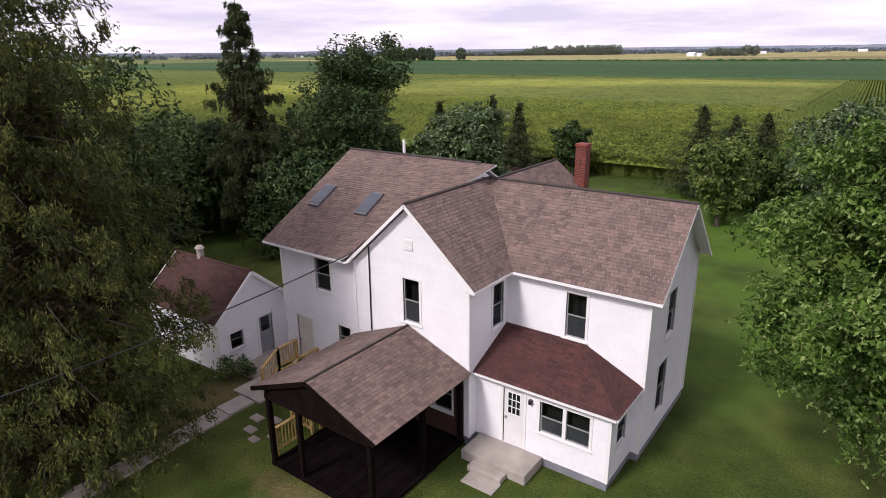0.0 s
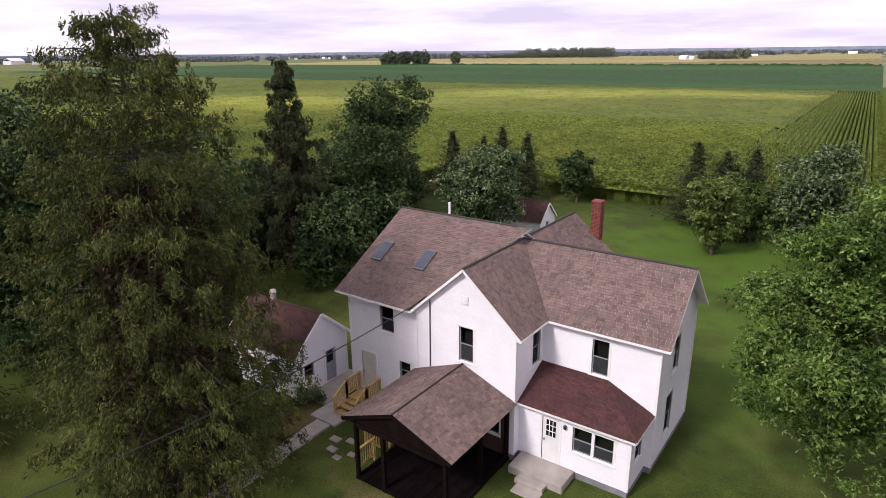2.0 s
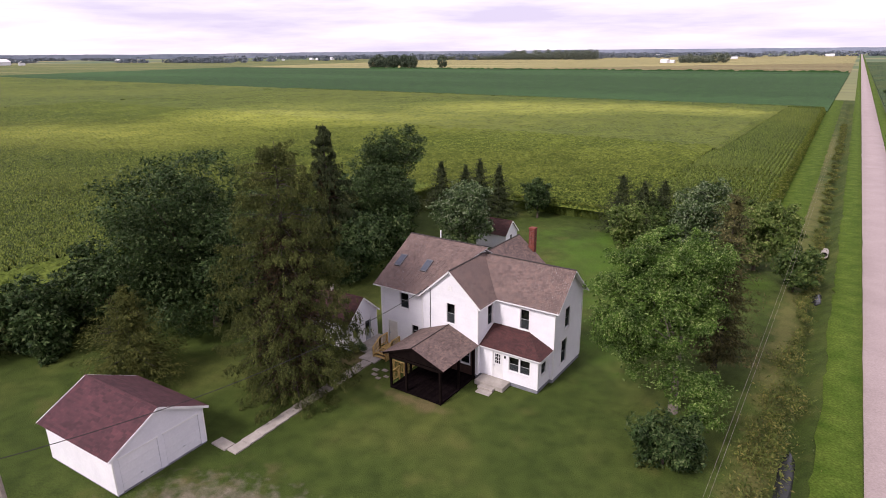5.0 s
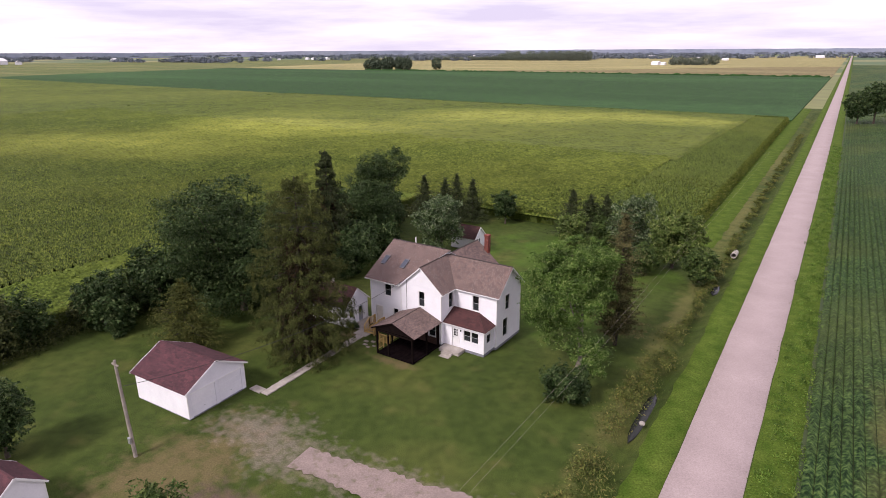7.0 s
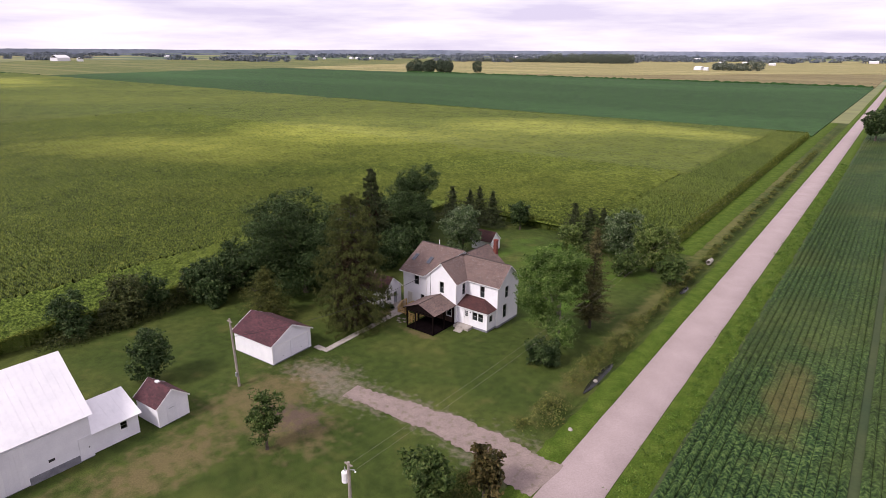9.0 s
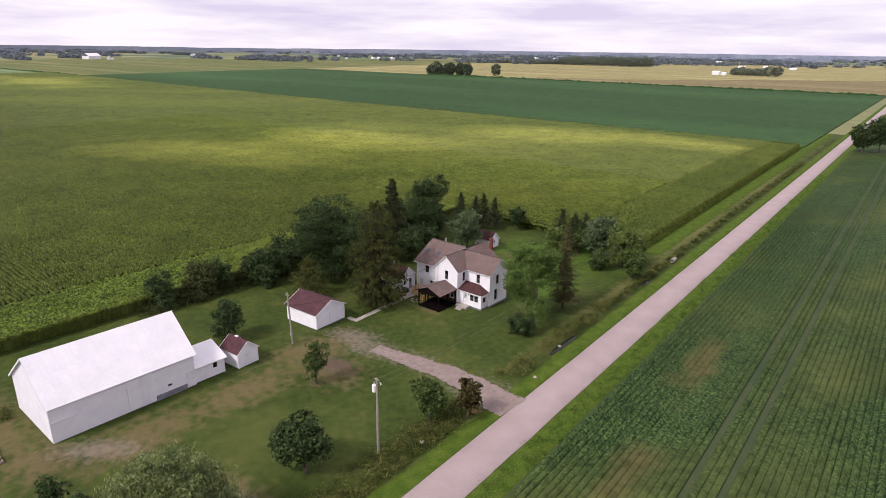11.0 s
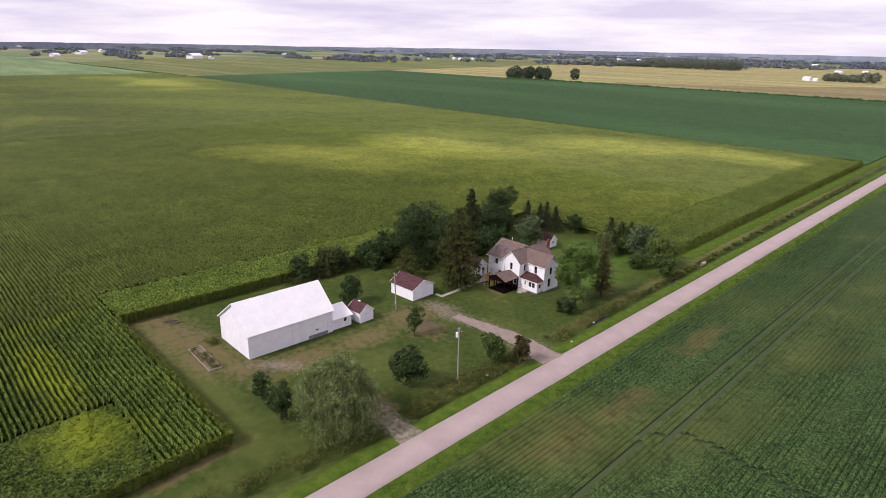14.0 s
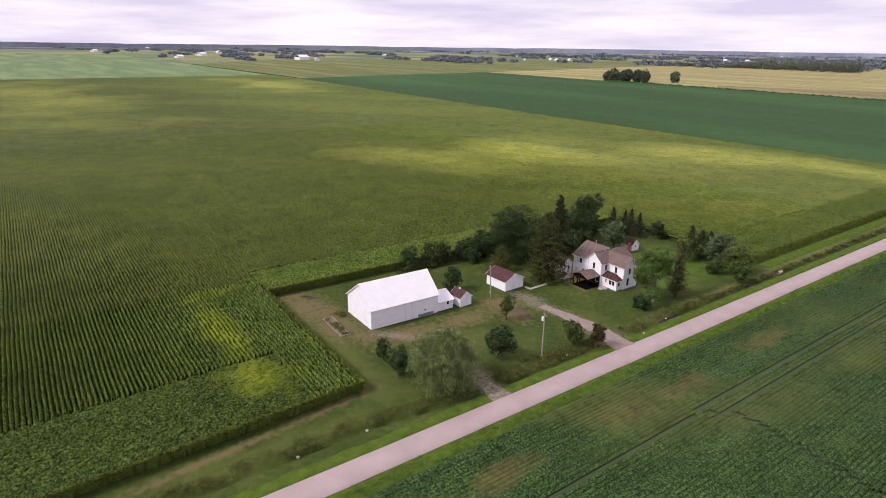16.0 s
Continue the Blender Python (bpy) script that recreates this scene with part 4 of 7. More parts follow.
def conifer(name, x, y, h, r, mat, label, category="spruce tree", seed=1, tiers=26, arms=9, sprays=16, size=0.3, droop=0.35, skirt=0.06, power=0.85, ragged=0.3, slim=0.45, hang=0.45, low=0.75, fan=0.3, core=0.3):
    """A conifer: whorls of flat drooping fronds, each a feathered branch hung with twigs, round a dark inner mass."""
    rng = np.random.default_rng(seed)
    t = thing(name, label, category)
    t.location = (x, y, 0)
    C, U, V = [], [], []
    bm = bmesh.new()
    tube(bm, [(0, 0, -0.1), (0, 0, h * 0.5), (0, 0, h * 0.98)], [h * 0.016, h * 0.009, 0.02], 7)
    for k in range(tiers):
        f = (k + 0.7 * rng.random()) / tiers
        z = h * (skirt + (0.985 - skirt) * f)
        R = r * (1 - f) ** power * min(1.0, low + f * 3.2)
        n_arm = max(4, int(arms * (1 - 0.5 * f)))
        turn0 = rng.random() * 6.28
        for j in range(n_arm):
            a = turn0 + 2 * math.pi * (j + 0.6 * rng.random()) / n_arm
            Ra = max(0.18, R * (1 - ragged + 1.5 * ragged * rng.random()))
            zb = z + 0.4 * h / tiers * rng.normal()
            rise = 0.12 + 0.25 * f
            n = max(6, int(sprays * (0.35 + 0.65 * (1 - f)) * (0.7 + 0.6 * rng.random())))
            out = np.array([math.cos(a), math.sin(a), 0])
            side = np.array([-math.sin(a), math.cos(a), 0])
            m = max(3, int(2.5 + 2.4 * Ra))
            sc = 0.16 + 0.84 * ((np.arange(m) + rng.random(m)) / m) ** 0.8
            lc = (rng.random(m) * 2 - 1) * fan * Ra * np.sqrt(np.clip(1.1 - sc, 0, 1)) * (0.5 + sc)
            w = rng.integers(m, size=n)
            spread = 0.09 + 0.05 * min(Ra, 3.0)
            off = rng.normal(size=(n, 3)) * np.array([spread, spread, 0.4 * spread])
            s = sc[w] + off[:, 0] / Ra
            lat = lc[w] + off[:, 1]
            c = out * (s * Ra)[:, None] + side * lat[:, None]
            c[:, 2] += zb + Ra * (rise * sc[w] - droop * sc[w] ** 1.7) - 0.3 * np.abs(lc[w]) + off[:, 2] - hang * 0.8 * np.hypot(off[:, 0], off[:, 1])
            u = unit(out * 0.75 + side * (np.sign(lat) * 0.55)[:, None] + np.array([0, 0, -hang]) + 0.35 * rng.normal(size=(n, 3)))
            sz = size * (0.55 + 0.8 * rng.random((n, 1))) * (0.6 + 0.4 * (1 - f))
            v = unit(np.cross(u, 0.8 * rng.normal(size=(n, 3)) + np.array([0, 0, 1.0]))) * sz * slim
            C.append(c), U.append(u * sz), V.append(v)
            if j < 4 and f < 0.85:
                tube(bm, [(0, 0, zb), tuple(out * Ra * 0.5 + np.array([0, 0, zb + 0.2 * rise * Ra - 0.12])), tuple(out * Ra * 0.75 + np.array([0, 0, zb + Ra * (0.75 * rise - droop * 0.61) - 0.15]))], [0.035 * (1 - f) + 0.012, 0.02, 0.008], 4)
    n = int(sum(len(c) for c in C) * core)
    f = rng.random(n)
    q, a = 0.5 * np.sqrt(rng.random(n)), 2 * math.pi * rng.random(n)
    R = r * (1 - f) ** power * np.minimum(1.0, low + f * 3.2) * q
    c = np.stack([R * np.cos(a), R * np.sin(a), h * (skirt + (0.95 - skirt) * f)], 1)
    c, u, v = leaf_quads(rng, c, sphere_dirs(rng, n), size * 1.3, 0.5, 0.6)
    C.append(c), U.append(u), V.append(v)
    quads_ob("crown", np.concatenate(C), np.concatenate(U), np.concatenate(V), mat, t)
    part("trunk", bm, M_BARK_DARK, t)
    return t


def drooping_spruce(name, x, y, h, r, mat, label, seed=1, tiers=30, arms=12, power=0.38, ragged=0.28, skirt=0.05, droop=0.30, density=1.0, needle=0.075, strand=0.5, inner=12000):
    """A grown spruce: layered boughs, each a flat fan hung with short tassels of twigs, round a shaded inside of bare twigs."""
    rng = np.random.default_rng(seed)
    t = thing(name, label, "spruce tree")
    t.location = (x, y, 0)
    C, U, V = [], [], []
    bm = bmesh.new()
    tube(bm, [(0, 0, -0.1), (0, 0, h * 0.5), (0, 0, h * 0.98)], [h * 0.016, h * 0.009, 0.02], 7)
    for k in range(tiers):
        f = (k + 0.7 * rng.random()) / tiers
        z = h * (skirt + (0.985 - skirt) * f)
        R = r * (1 - f) ** power * min(1.0, 0.72 + f * 1.2)
        n_arm = max(5, int(arms * (1 - 0.35 * f)))
        turn0 = rng.random() * 6.28
        for j in range(n_arm):
            a = turn0 + 2 * math.pi * (j + 0.6 * rng.random()) / n_arm
            Ra = max(0.3, R * (1 - ragged + 1.5 * ragged * rng.random()))
            zb = z + 0.35 * h / tiers * rng.normal()
            rise = 0.10 + 0.30 * f
            out = np.array([math.cos(a), math.sin(a), 0])
            side = np.array([-math.sin(a), math.cos(a), 0])
            # clumps of twigs spread over the bough's fan, most of them in its outer half
            groups = max(3, int(2 + 1.25 * Ra))
            gs = 0.12 + 0.88 * ((np.arange(groups) + rng.random(groups)) / groups) ** 0.75
            gl = (rng.random(groups) * 2 - 1) * (0.10 * Ra + 0.30 * Ra * np.clip(1.05 - gs, 0, 1))
            n_t = int(density * (12 + 10 * Ra))
            w = rng.integers(groups, size=n_t)
            ds, dl = 0.19 * rng.normal(size=n_t), 0.15 * rng.normal(size=n_t)
            s1 = np.clip(gs[w] + ds / Ra, 0.05, 1.06)
            top = out * (s1 * Ra)[:, None] + side * (gl[w] + dl)[:, None]
            top[:, 2] += zb + Ra * (rise * s1 - droop * s1 ** 1.7 + 0.10 * s1 ** 6) - 0.22 * np.abs(gl[w]) - 0.55 * np.hypot(ds, dl)
            ln = strand * (0.35 + 0.9 * rng.random(n_t)) * (0.5 + 0.5 * min(1.0, Ra / 2.5))
            per = 15
            i = np.repeat(np.arange(n_t), per)
            q = np.tile((np.arange(per) + 0.5) / per, n_t)
            n = len(i)
            c = top[i] + rng.normal(size=(n, 3)) * (0.075 * (1.1 - 0.7 * q))[:, None]
            c[:, 2] -= ln[i] * q
            c += out * (0.22 * ln[i] * np.sqrt(q))[:, None]
            u = unit(out * 0.45 + np.array([0, 0, -0.8]) + 0.55 * rng.normal(size=(n, 3)))
            sz = needle * (0.6 + 0.8 * rng.random((n, 1)))
            v = unit(np.cross(u, rng.normal(size=(n, 3)))) * sz * 0.5
            C.append(c), U.append(u * sz), V.append(v)
            if f < 0.9:
                tip = np.array([0, 0, zb + Ra * (0.8 * rise - droop * 0.68) - 0.05])
                tube(bm, [(0, 0, zb), tuple(out * Ra * 0.45 + np.array([0, 0, zb + Ra * (0.45 * rise - droop * 0.26) - 0.05])), tuple(out * Ra * 0.8 + tip)], [0.04 * (1 - f) + 0.014, 0.024, 0.008], 4)
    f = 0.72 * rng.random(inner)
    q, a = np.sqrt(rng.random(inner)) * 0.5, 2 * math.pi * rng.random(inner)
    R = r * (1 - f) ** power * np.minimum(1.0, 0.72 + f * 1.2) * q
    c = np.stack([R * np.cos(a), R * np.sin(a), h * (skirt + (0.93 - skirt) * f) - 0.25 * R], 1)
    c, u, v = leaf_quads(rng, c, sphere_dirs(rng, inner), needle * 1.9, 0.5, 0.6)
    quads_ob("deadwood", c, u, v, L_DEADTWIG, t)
    quads_ob("crown", np.concatenate(C), np.concatenate(U), np.concatenate(V), mat, t)
    part("trunk", bm, M_BARK_DARK, t)
    return t


def willow(name, x, y, h, r, label, seed=1):
    rng = np.random.default_rng(seed)
    t = thing(name, label, "willow tree")
    t.location = (x, y, 0)
    C, U, V = [], [], []
    heads = []
    for k in range(64):
        a, q = 2 * math.pi * rng.random(), math.sqrt(rng.random())
        hx, hy = q * r * 0.85 * math.cos(a), q * r * 0.85 * math.sin(a)
        hz = h * (0.98 - 0.42 * q * q) + rng.normal() * 0.4
        heads.append((hx, hy, hz))
        for s in range(42):
            sx, sy = hx + rng.normal() * 0.75, hy + rng.normal() * 0.75
            top = hz + rng.normal() * 0.35
            ln = min(top - 0.5, (1.5 + 3.8 * q) * (0.5 + 0.7 * rng.random()))
            n = int(7 + ln * 3)
            f = rng.random(n)
            c = np.stack([sx + hx * 0.10 * f + rng.normal(size=n) * 0.10, sy + hy * 0.10 * f + rng.normal(size=n) * 0.10, top - ln * f], 1)
            u = unit(np.stack([rng.normal(size=n) * 0.7, rng.normal(size=n) * 0.7, -np.ones(n)], 1)) * (0.14 + 0.11 * rng.random((n, 1)))
            v = unit(np.cross(u, rng.normal(size=(n, 3)))) * 0.065
            C.append(c), U.append(u), V.append(v)
    H = np.array(heads)
    i = rng.integers(len(H), size=9000)
    d = sphere_dirs(rng, 9000)
    cc, uu, vv = leaf_quads(rng, H[i] + d * np.array([1.0, 1.0, 0.5]) * (0.4 + 0.6 * rng.random((9000, 1))), unit(d * 0.4 + np.array([0, 0, 0.8]) + 0.5 * rng.normal(size=(9000, 3))), 0.17, 0.5, 0.6)
    C.append(cc), U.append(uu), V.append(vv)
    quads_ob("crown", np.concatenate(C), np.concatenate(U), np.concatenate(V), L_WILLOW, t)
    part("trunk", trunk_mesh(h * 0.6, 0.32, (0.4, 0), heads[:10], seed=seed), M_BARK, t)
    return t


drooping_spruce("spruce_tree", -20.0, 3.8, 18.5, 6.1, L_SPRUCE, "tall olive-brown spruce with drooping branches beside the path", seed=3, tiers=27, arms=12, power=0.46)
broadleaf("maple_tree", -34.4, 7.6, 15.8, 8.4, L_DARK, 130000, 0.115, "broad dark green maple beside the lawn", seed=5, base=0.0, lobes=150)
drooping_spruce("spruce_tree", -36.6, 24.6, 16.8, 3.7, L_DARKFIR, "slender ragged spruce behind the house", seed=6, tiers=24, arms=8, power=0.6, ragged=0.5, skirt=0.10, droop=0.34, needle=0.11, strand=0.6, inner=2500)
broadleaf("oak_tree", -37.6, 37.2, 14.6, 5.8, L_DARK, 80000, 0.115, "tall dark green tree at the garden's edge", seed=7, base=0.02, lobes=110)
broadleaf("maple_tree", -26.0, 36.4, 10.2, 4.2, L_SILVER, 36000, 0.13, "grey-green maple beside the garden hut", seed=8, base=0.05, lobes=40)
for k, (x, y, h, r) in enumerate(((-41.5, 54.0, 7.9, 3.3), (-35.0, 54.7, 8.7, 3.4), (-31.8, 54.8, 8.0, 3.1), (-13.4, 54.8, 8.5, 3.6), (-11.0, 56.2, 7.6, 3.2), (-8.6, 56.6, 7.9, 3.6), (-38.3, 56.0, 7.2, 3.0))):
    conifer("spruce_tree", x, y, h, r, L_DARKFIR, "dark young spruce in front of the corn", seed=20 + k, tiers=17, arms=10, sprays=120, size=0.14, droop=0.02, power=0.66, low=0.9, ragged=0.5, core=0.16)
broadleaf("round_tree", -26.6, 57.3, 6.0, 2.7, L_DARK, 14000, 0.15, "low round dark tree in front of the corn", seed=9, base=0.2, lobes=26)
broadleaf("silver_maple", -2.5, 51.8, 9.6, 4.0, L_SILVER, 26000, 0.16, "pale-leaved maple at the north of the lawn", seed=10, base=0.0, lobes=32)
broadleaf("round_tree", 3.6, 49.6, 9.0, 4.0, L_LIME, 26000, 0.16, "round light green tree near the road ditch", seed=11, base=0.03, lobes=32)
broadleaf("young_tree", -9.5, 46.0, 7.2, 2.4, L_LIME, 14000, 0.15, "yellow-green slim tree at the edge of the lawn", seed=12, base=0.1, lobes=24)
conifer("pine_tree", 4.9, 22.6, 14.4, 2.9, L_BROWNPINE, "dark brownish pine close behind the maple", "pine tree", seed=13, tiers=28, arms=10, sprays=150, size=0.13, droop=0.08, skirt=0.10, power=0.42, ragged=0.55, core=0.12)
broadleaf("maple_tree", 3.7, 15.9, 13.0, 5.0, L_MAPLE, 220000, 0.072, "leafy green maple beside the house", seed=14, base=0.1, lobes=100, bark=M_BARK_PALE, fill_part=0.1, whorl=5, slim=0.8,
          masses=((-1.6, 0.5, 10.0, 2.8), (-3.4, 0.7, 8.2, 2.6), (-3.6, -0.2, 5.6, 2.4), (-1.2, -1.5, 7.2, 2.7), (0.6, 0.5, 9.6, 2.4), (0.5, -1.0, 6.6, 1.9), (2.3, -2.8, 3.1, 1.9), (-1.7, -1.6, 4.3, 2.0), (-0.8, 2.3, 7.2, 2.6), (-2.8, 0.6, 3.6, 1.6), (0.4, 3.0, 10.2, 2.0), (0.2, -0.8, 3.2, 1.7)))
broadleaf("bush", 4.7, 9.9, 3.5, 2.7, L_DARK, 22000, 0.10, "dense round dark green bush under the maple", "bush", seed=15, base=0.0, lobes=26, low=True)
conifer("cedar_tree", -31.0, -2.0, 7.6, 4.0, L_CEDAR, "small olive-green cedar behind the garage", "cedar tree", seed=16, tiers=22, arms=13, sprays=170, size=0.13, droop=0.12, power=0.6, ragged=0.5, core=0.15)
broadleaf("round_tree", -26.8, -20.3, 7.4, 2.8, L_DARK, 22000, 0.11, "dark green oval tree behind the small hut", seed=17, base=0.0, lobes=30, low=True)
broadleaf("young_tree", -7.2, -20.0, 6.3, 1.9, L_MID, 9000, 0.10, "slim young green tree on the lawn", "young tree", seed=18, base=0.14, lobes=26)
broadleaf("shrub_tree", 9.2, -16.6, 5.6, 2.3, L_MID, 11000, 0.15, "ragged green shrub beside the drive", seed=19, base=0.12, lobes=20)
broadleaf("shrub_tree", 12.2, -13.2, 5.6, 1.8, L_RED, 4200, 0.19, "sparse reddish shrub beside the drive", seed=21, base=0.15, lobes=18)
broadleaf("round_tree", 5.7, -32.0, 6.9, 3.3, L_DARK, 18000, 0.16, "round dark green tree on the lawn", seed=22, base=0.22, lobes=30)
willow("willow_tree", 6.9, -46.7, 10.6, 5.8, "weeping willow near the road", seed=23)
broadleaf("cedar_tree", -6.7, -50.7, 5.2, 1.7, L_DARK, 9000, 0.10, "small dark oval cedar on the grass", "cedar tree", seed=24, base=0.0, lobes=22, low=True)
broadleaf("cedar_tree", 0.1, -51.4, 6.4, 2.2, L_DARK, 14000, 0.10, "dark oval cedar on the grass", "cedar tree", seed=25, base=0.0, lobes=26, low=True)
hedge = random.Random(31)
for k in range(19):
    x, y = -44.6 + hedge.uniform(-1.2, 1.3) + (2.5 if k > 9 else 0), -20.0 + 3.6 * k + hedge.uniform(-1.4, 1.4)
    h = hedge.choice((3.0, 4.2, 5.4, 6.8)) + hedge.uniform(-0.5, 0.6) + (1.2 if k > 7 else 0)
    broadleaf("hedge_tree", x, y, h, h * hedge.uniform(0.42, 0.62), hedge.choice((L_DARK, L_DARK, L_SCRUB)), 9000, 0.15, "dark scrubby tree at the corn's edge", seed=30 + k, base=0.0, lobes=40, low=True)
for k, (x, y, h, r) in enumerate(((-43.6, -4.0, 6.6, 3.6), (-43.0, 2.6, 8.2, 4.2))):
    broadleaf("hedge_tree", x, y, h, r, L_DARK, 15000, 0.15, "broad dark hedge tree at the corn's edge", seed=70 + k, base=0.0, lobes=40, low=True)
broadleaf("fruit_tree", -31.5, 24.0, 6.8, 3.6, L_DARK, 16000, 0.15, "wide green fruit tree behind the house", seed=41, base=0.08, lobes=26)
for k, (x, y, h, r) in enumerate(((-43.0, 12.5, 10.5, 4.6), (-41.5, 20.5, 9.0, 4.4), (-45.0, 27.0, 8.0, 4.0), (-36.0, 27.5, 7.5, 3.8), (-44.0, 35.5, 9.0, 4.2), (-32.5, 31.5, 6.5, 3.2), (-43.5, 45.0, 7.0, 3.8), (-41.5, -3.5, 4.6, 2.6))):
    broadleaf("woodland_tree", x, y, h, r, L_DARK, 12000, 0.19, "dark green tree in the wooded corner behind the house", seed=80 + k, base=0.0, lobes=34, low=True)
conifer("spruce_tree", -33.5, 14.5, 10.0, 3.6, L_DARKFIR, "dark spruce in the wooded corner", seed=91, tiers=32, arms=12, sprays=36, size=0.17, droop=0.2, power=0.65)
for k, (x, y, h, r) in enumerate(((-10.0, 57.0, 6.2, 2.6), (-7.5, 51.5, 5.5, 2.6), (1.0, 44.5, 4.5, 2.2))):
    broadleaf("shrub_tree", x, y, h, r, L_MID, 9000, 0.15, "dark shrubby tree at the north of the lawn", seed=95 + k, base=0.0, lobes=22, low=True)
broadleaf("fruit_tree", 8.0, 45.0, 5.0, 2.5, L_MID, 6000, 0.19, "low green tree near the ditch", seed=42, base=0.12, lobes=20)
for k, (x, y, h, r) in enumerate(((17.5, 260, 14.5, 6.0), (23, 265, 16.5, 7.5), (32, 262, 15.5, 7))):
    broadleaf("roadside_tree", x + 3, y, h, r, L_DARK, 6000, 0.42, "dark round tree across the road", seed=50 + k, base=0.18, lobes=24)


def far_wood(name, spots, label, seed, mat=None, n=420, size=1.9):
    """Trees so far off that single ones merge: many clumps of leaves."""
    rng = np.random.default_rng(seed)
    C = []
    for x, y, h, r in spots:
        d = sphere_dirs(rng, n)
        C.append(np.array([x, y, h * 0.52]) + d * np.array([r, r, h * 0.5]) * (0.6 + 0.45 * rng.random((n, 1))))
    c = np.concatenate(C)
    c[:, 2] = np.maximum(c[:, 2], 0.4)
    c, u, v = leaf_quads(rng, c, sphere_dirs(rng, len(c)), size, 0.1)
    tagged(quads_ob(name, c, u, v, mat or M_HAZED_WOOD), label, "distant trees", kind="stuff")


rr = random.Random(4)
far_wood("far_grove", [(-636 + 4.6 * k + rr.uniform(-3, 3), 748 + 0.8 * k + rr.uniform(-16, 16), rr.uniform(12, 21), rr.uniform(7, 11)) for k in range(15)] + [(-545, 790, 18, 8)], "distant grove in the fields", 61, M_GROVE)
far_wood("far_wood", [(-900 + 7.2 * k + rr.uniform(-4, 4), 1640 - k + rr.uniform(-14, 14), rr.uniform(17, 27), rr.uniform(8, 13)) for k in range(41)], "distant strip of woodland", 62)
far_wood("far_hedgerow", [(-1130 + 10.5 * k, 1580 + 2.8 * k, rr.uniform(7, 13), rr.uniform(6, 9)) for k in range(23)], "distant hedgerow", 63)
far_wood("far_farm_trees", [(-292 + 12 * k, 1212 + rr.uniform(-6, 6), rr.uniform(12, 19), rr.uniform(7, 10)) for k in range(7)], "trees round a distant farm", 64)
strips = []
for k in range(210):
    sa, sd = radians(rr.uniform(-88, 12)), rr.uniform(1900, 4400)
    sx, sy = sd * math.sin(sa), sd * math.cos(sa)
    for q in range(rr.randint(3, 13)):
        strips.append((sx + q * rr.uniform(14, 28), sy - q * rr.uniform(-2, 5) + rr.uniform(-6, 6), rr.uniform(5, 14), rr.uniform(9, 17)))
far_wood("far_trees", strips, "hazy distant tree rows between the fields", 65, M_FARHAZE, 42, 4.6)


def horizon_ring(radius, h0, h1, seed, a0=-60, a1=190):
    """The far tree line, beyond all else."""
    verts, faces = [], []
    n = 700
    for i in range(n + 1):
        a = radians(a0 + (a1 - a0) * i / n)
        x, y = radius * math.cos(a), radius * math.sin(a)
        k = 0.5 + 0.5 * noise.noise((i * 0.018, seed, 0)) + 0.22 * noise.noise((i * 0.13, seed, 5)) + 0.10 * noise.noise((i * 0.7, seed, 9))
        verts += [(x, y, -1), (x, y, h0 + (h1 - h0) * max(0, k))]
    for i in range(n):
        faces.append((2 * i, 2 * i + 1, 2 * i + 3, 2 * i + 2))
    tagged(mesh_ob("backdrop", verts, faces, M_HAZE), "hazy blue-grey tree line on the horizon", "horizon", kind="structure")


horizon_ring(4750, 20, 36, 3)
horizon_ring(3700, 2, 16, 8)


# ---- buildings ----
def top_at(profile, u):
    for (a, za), (b, zb) in zip(profile, profile[1:]):
        if a <= u <= b:
            return za + (zb - za) * (u - a) / max(b - a, 1e-6)
    return profile[-1][1]


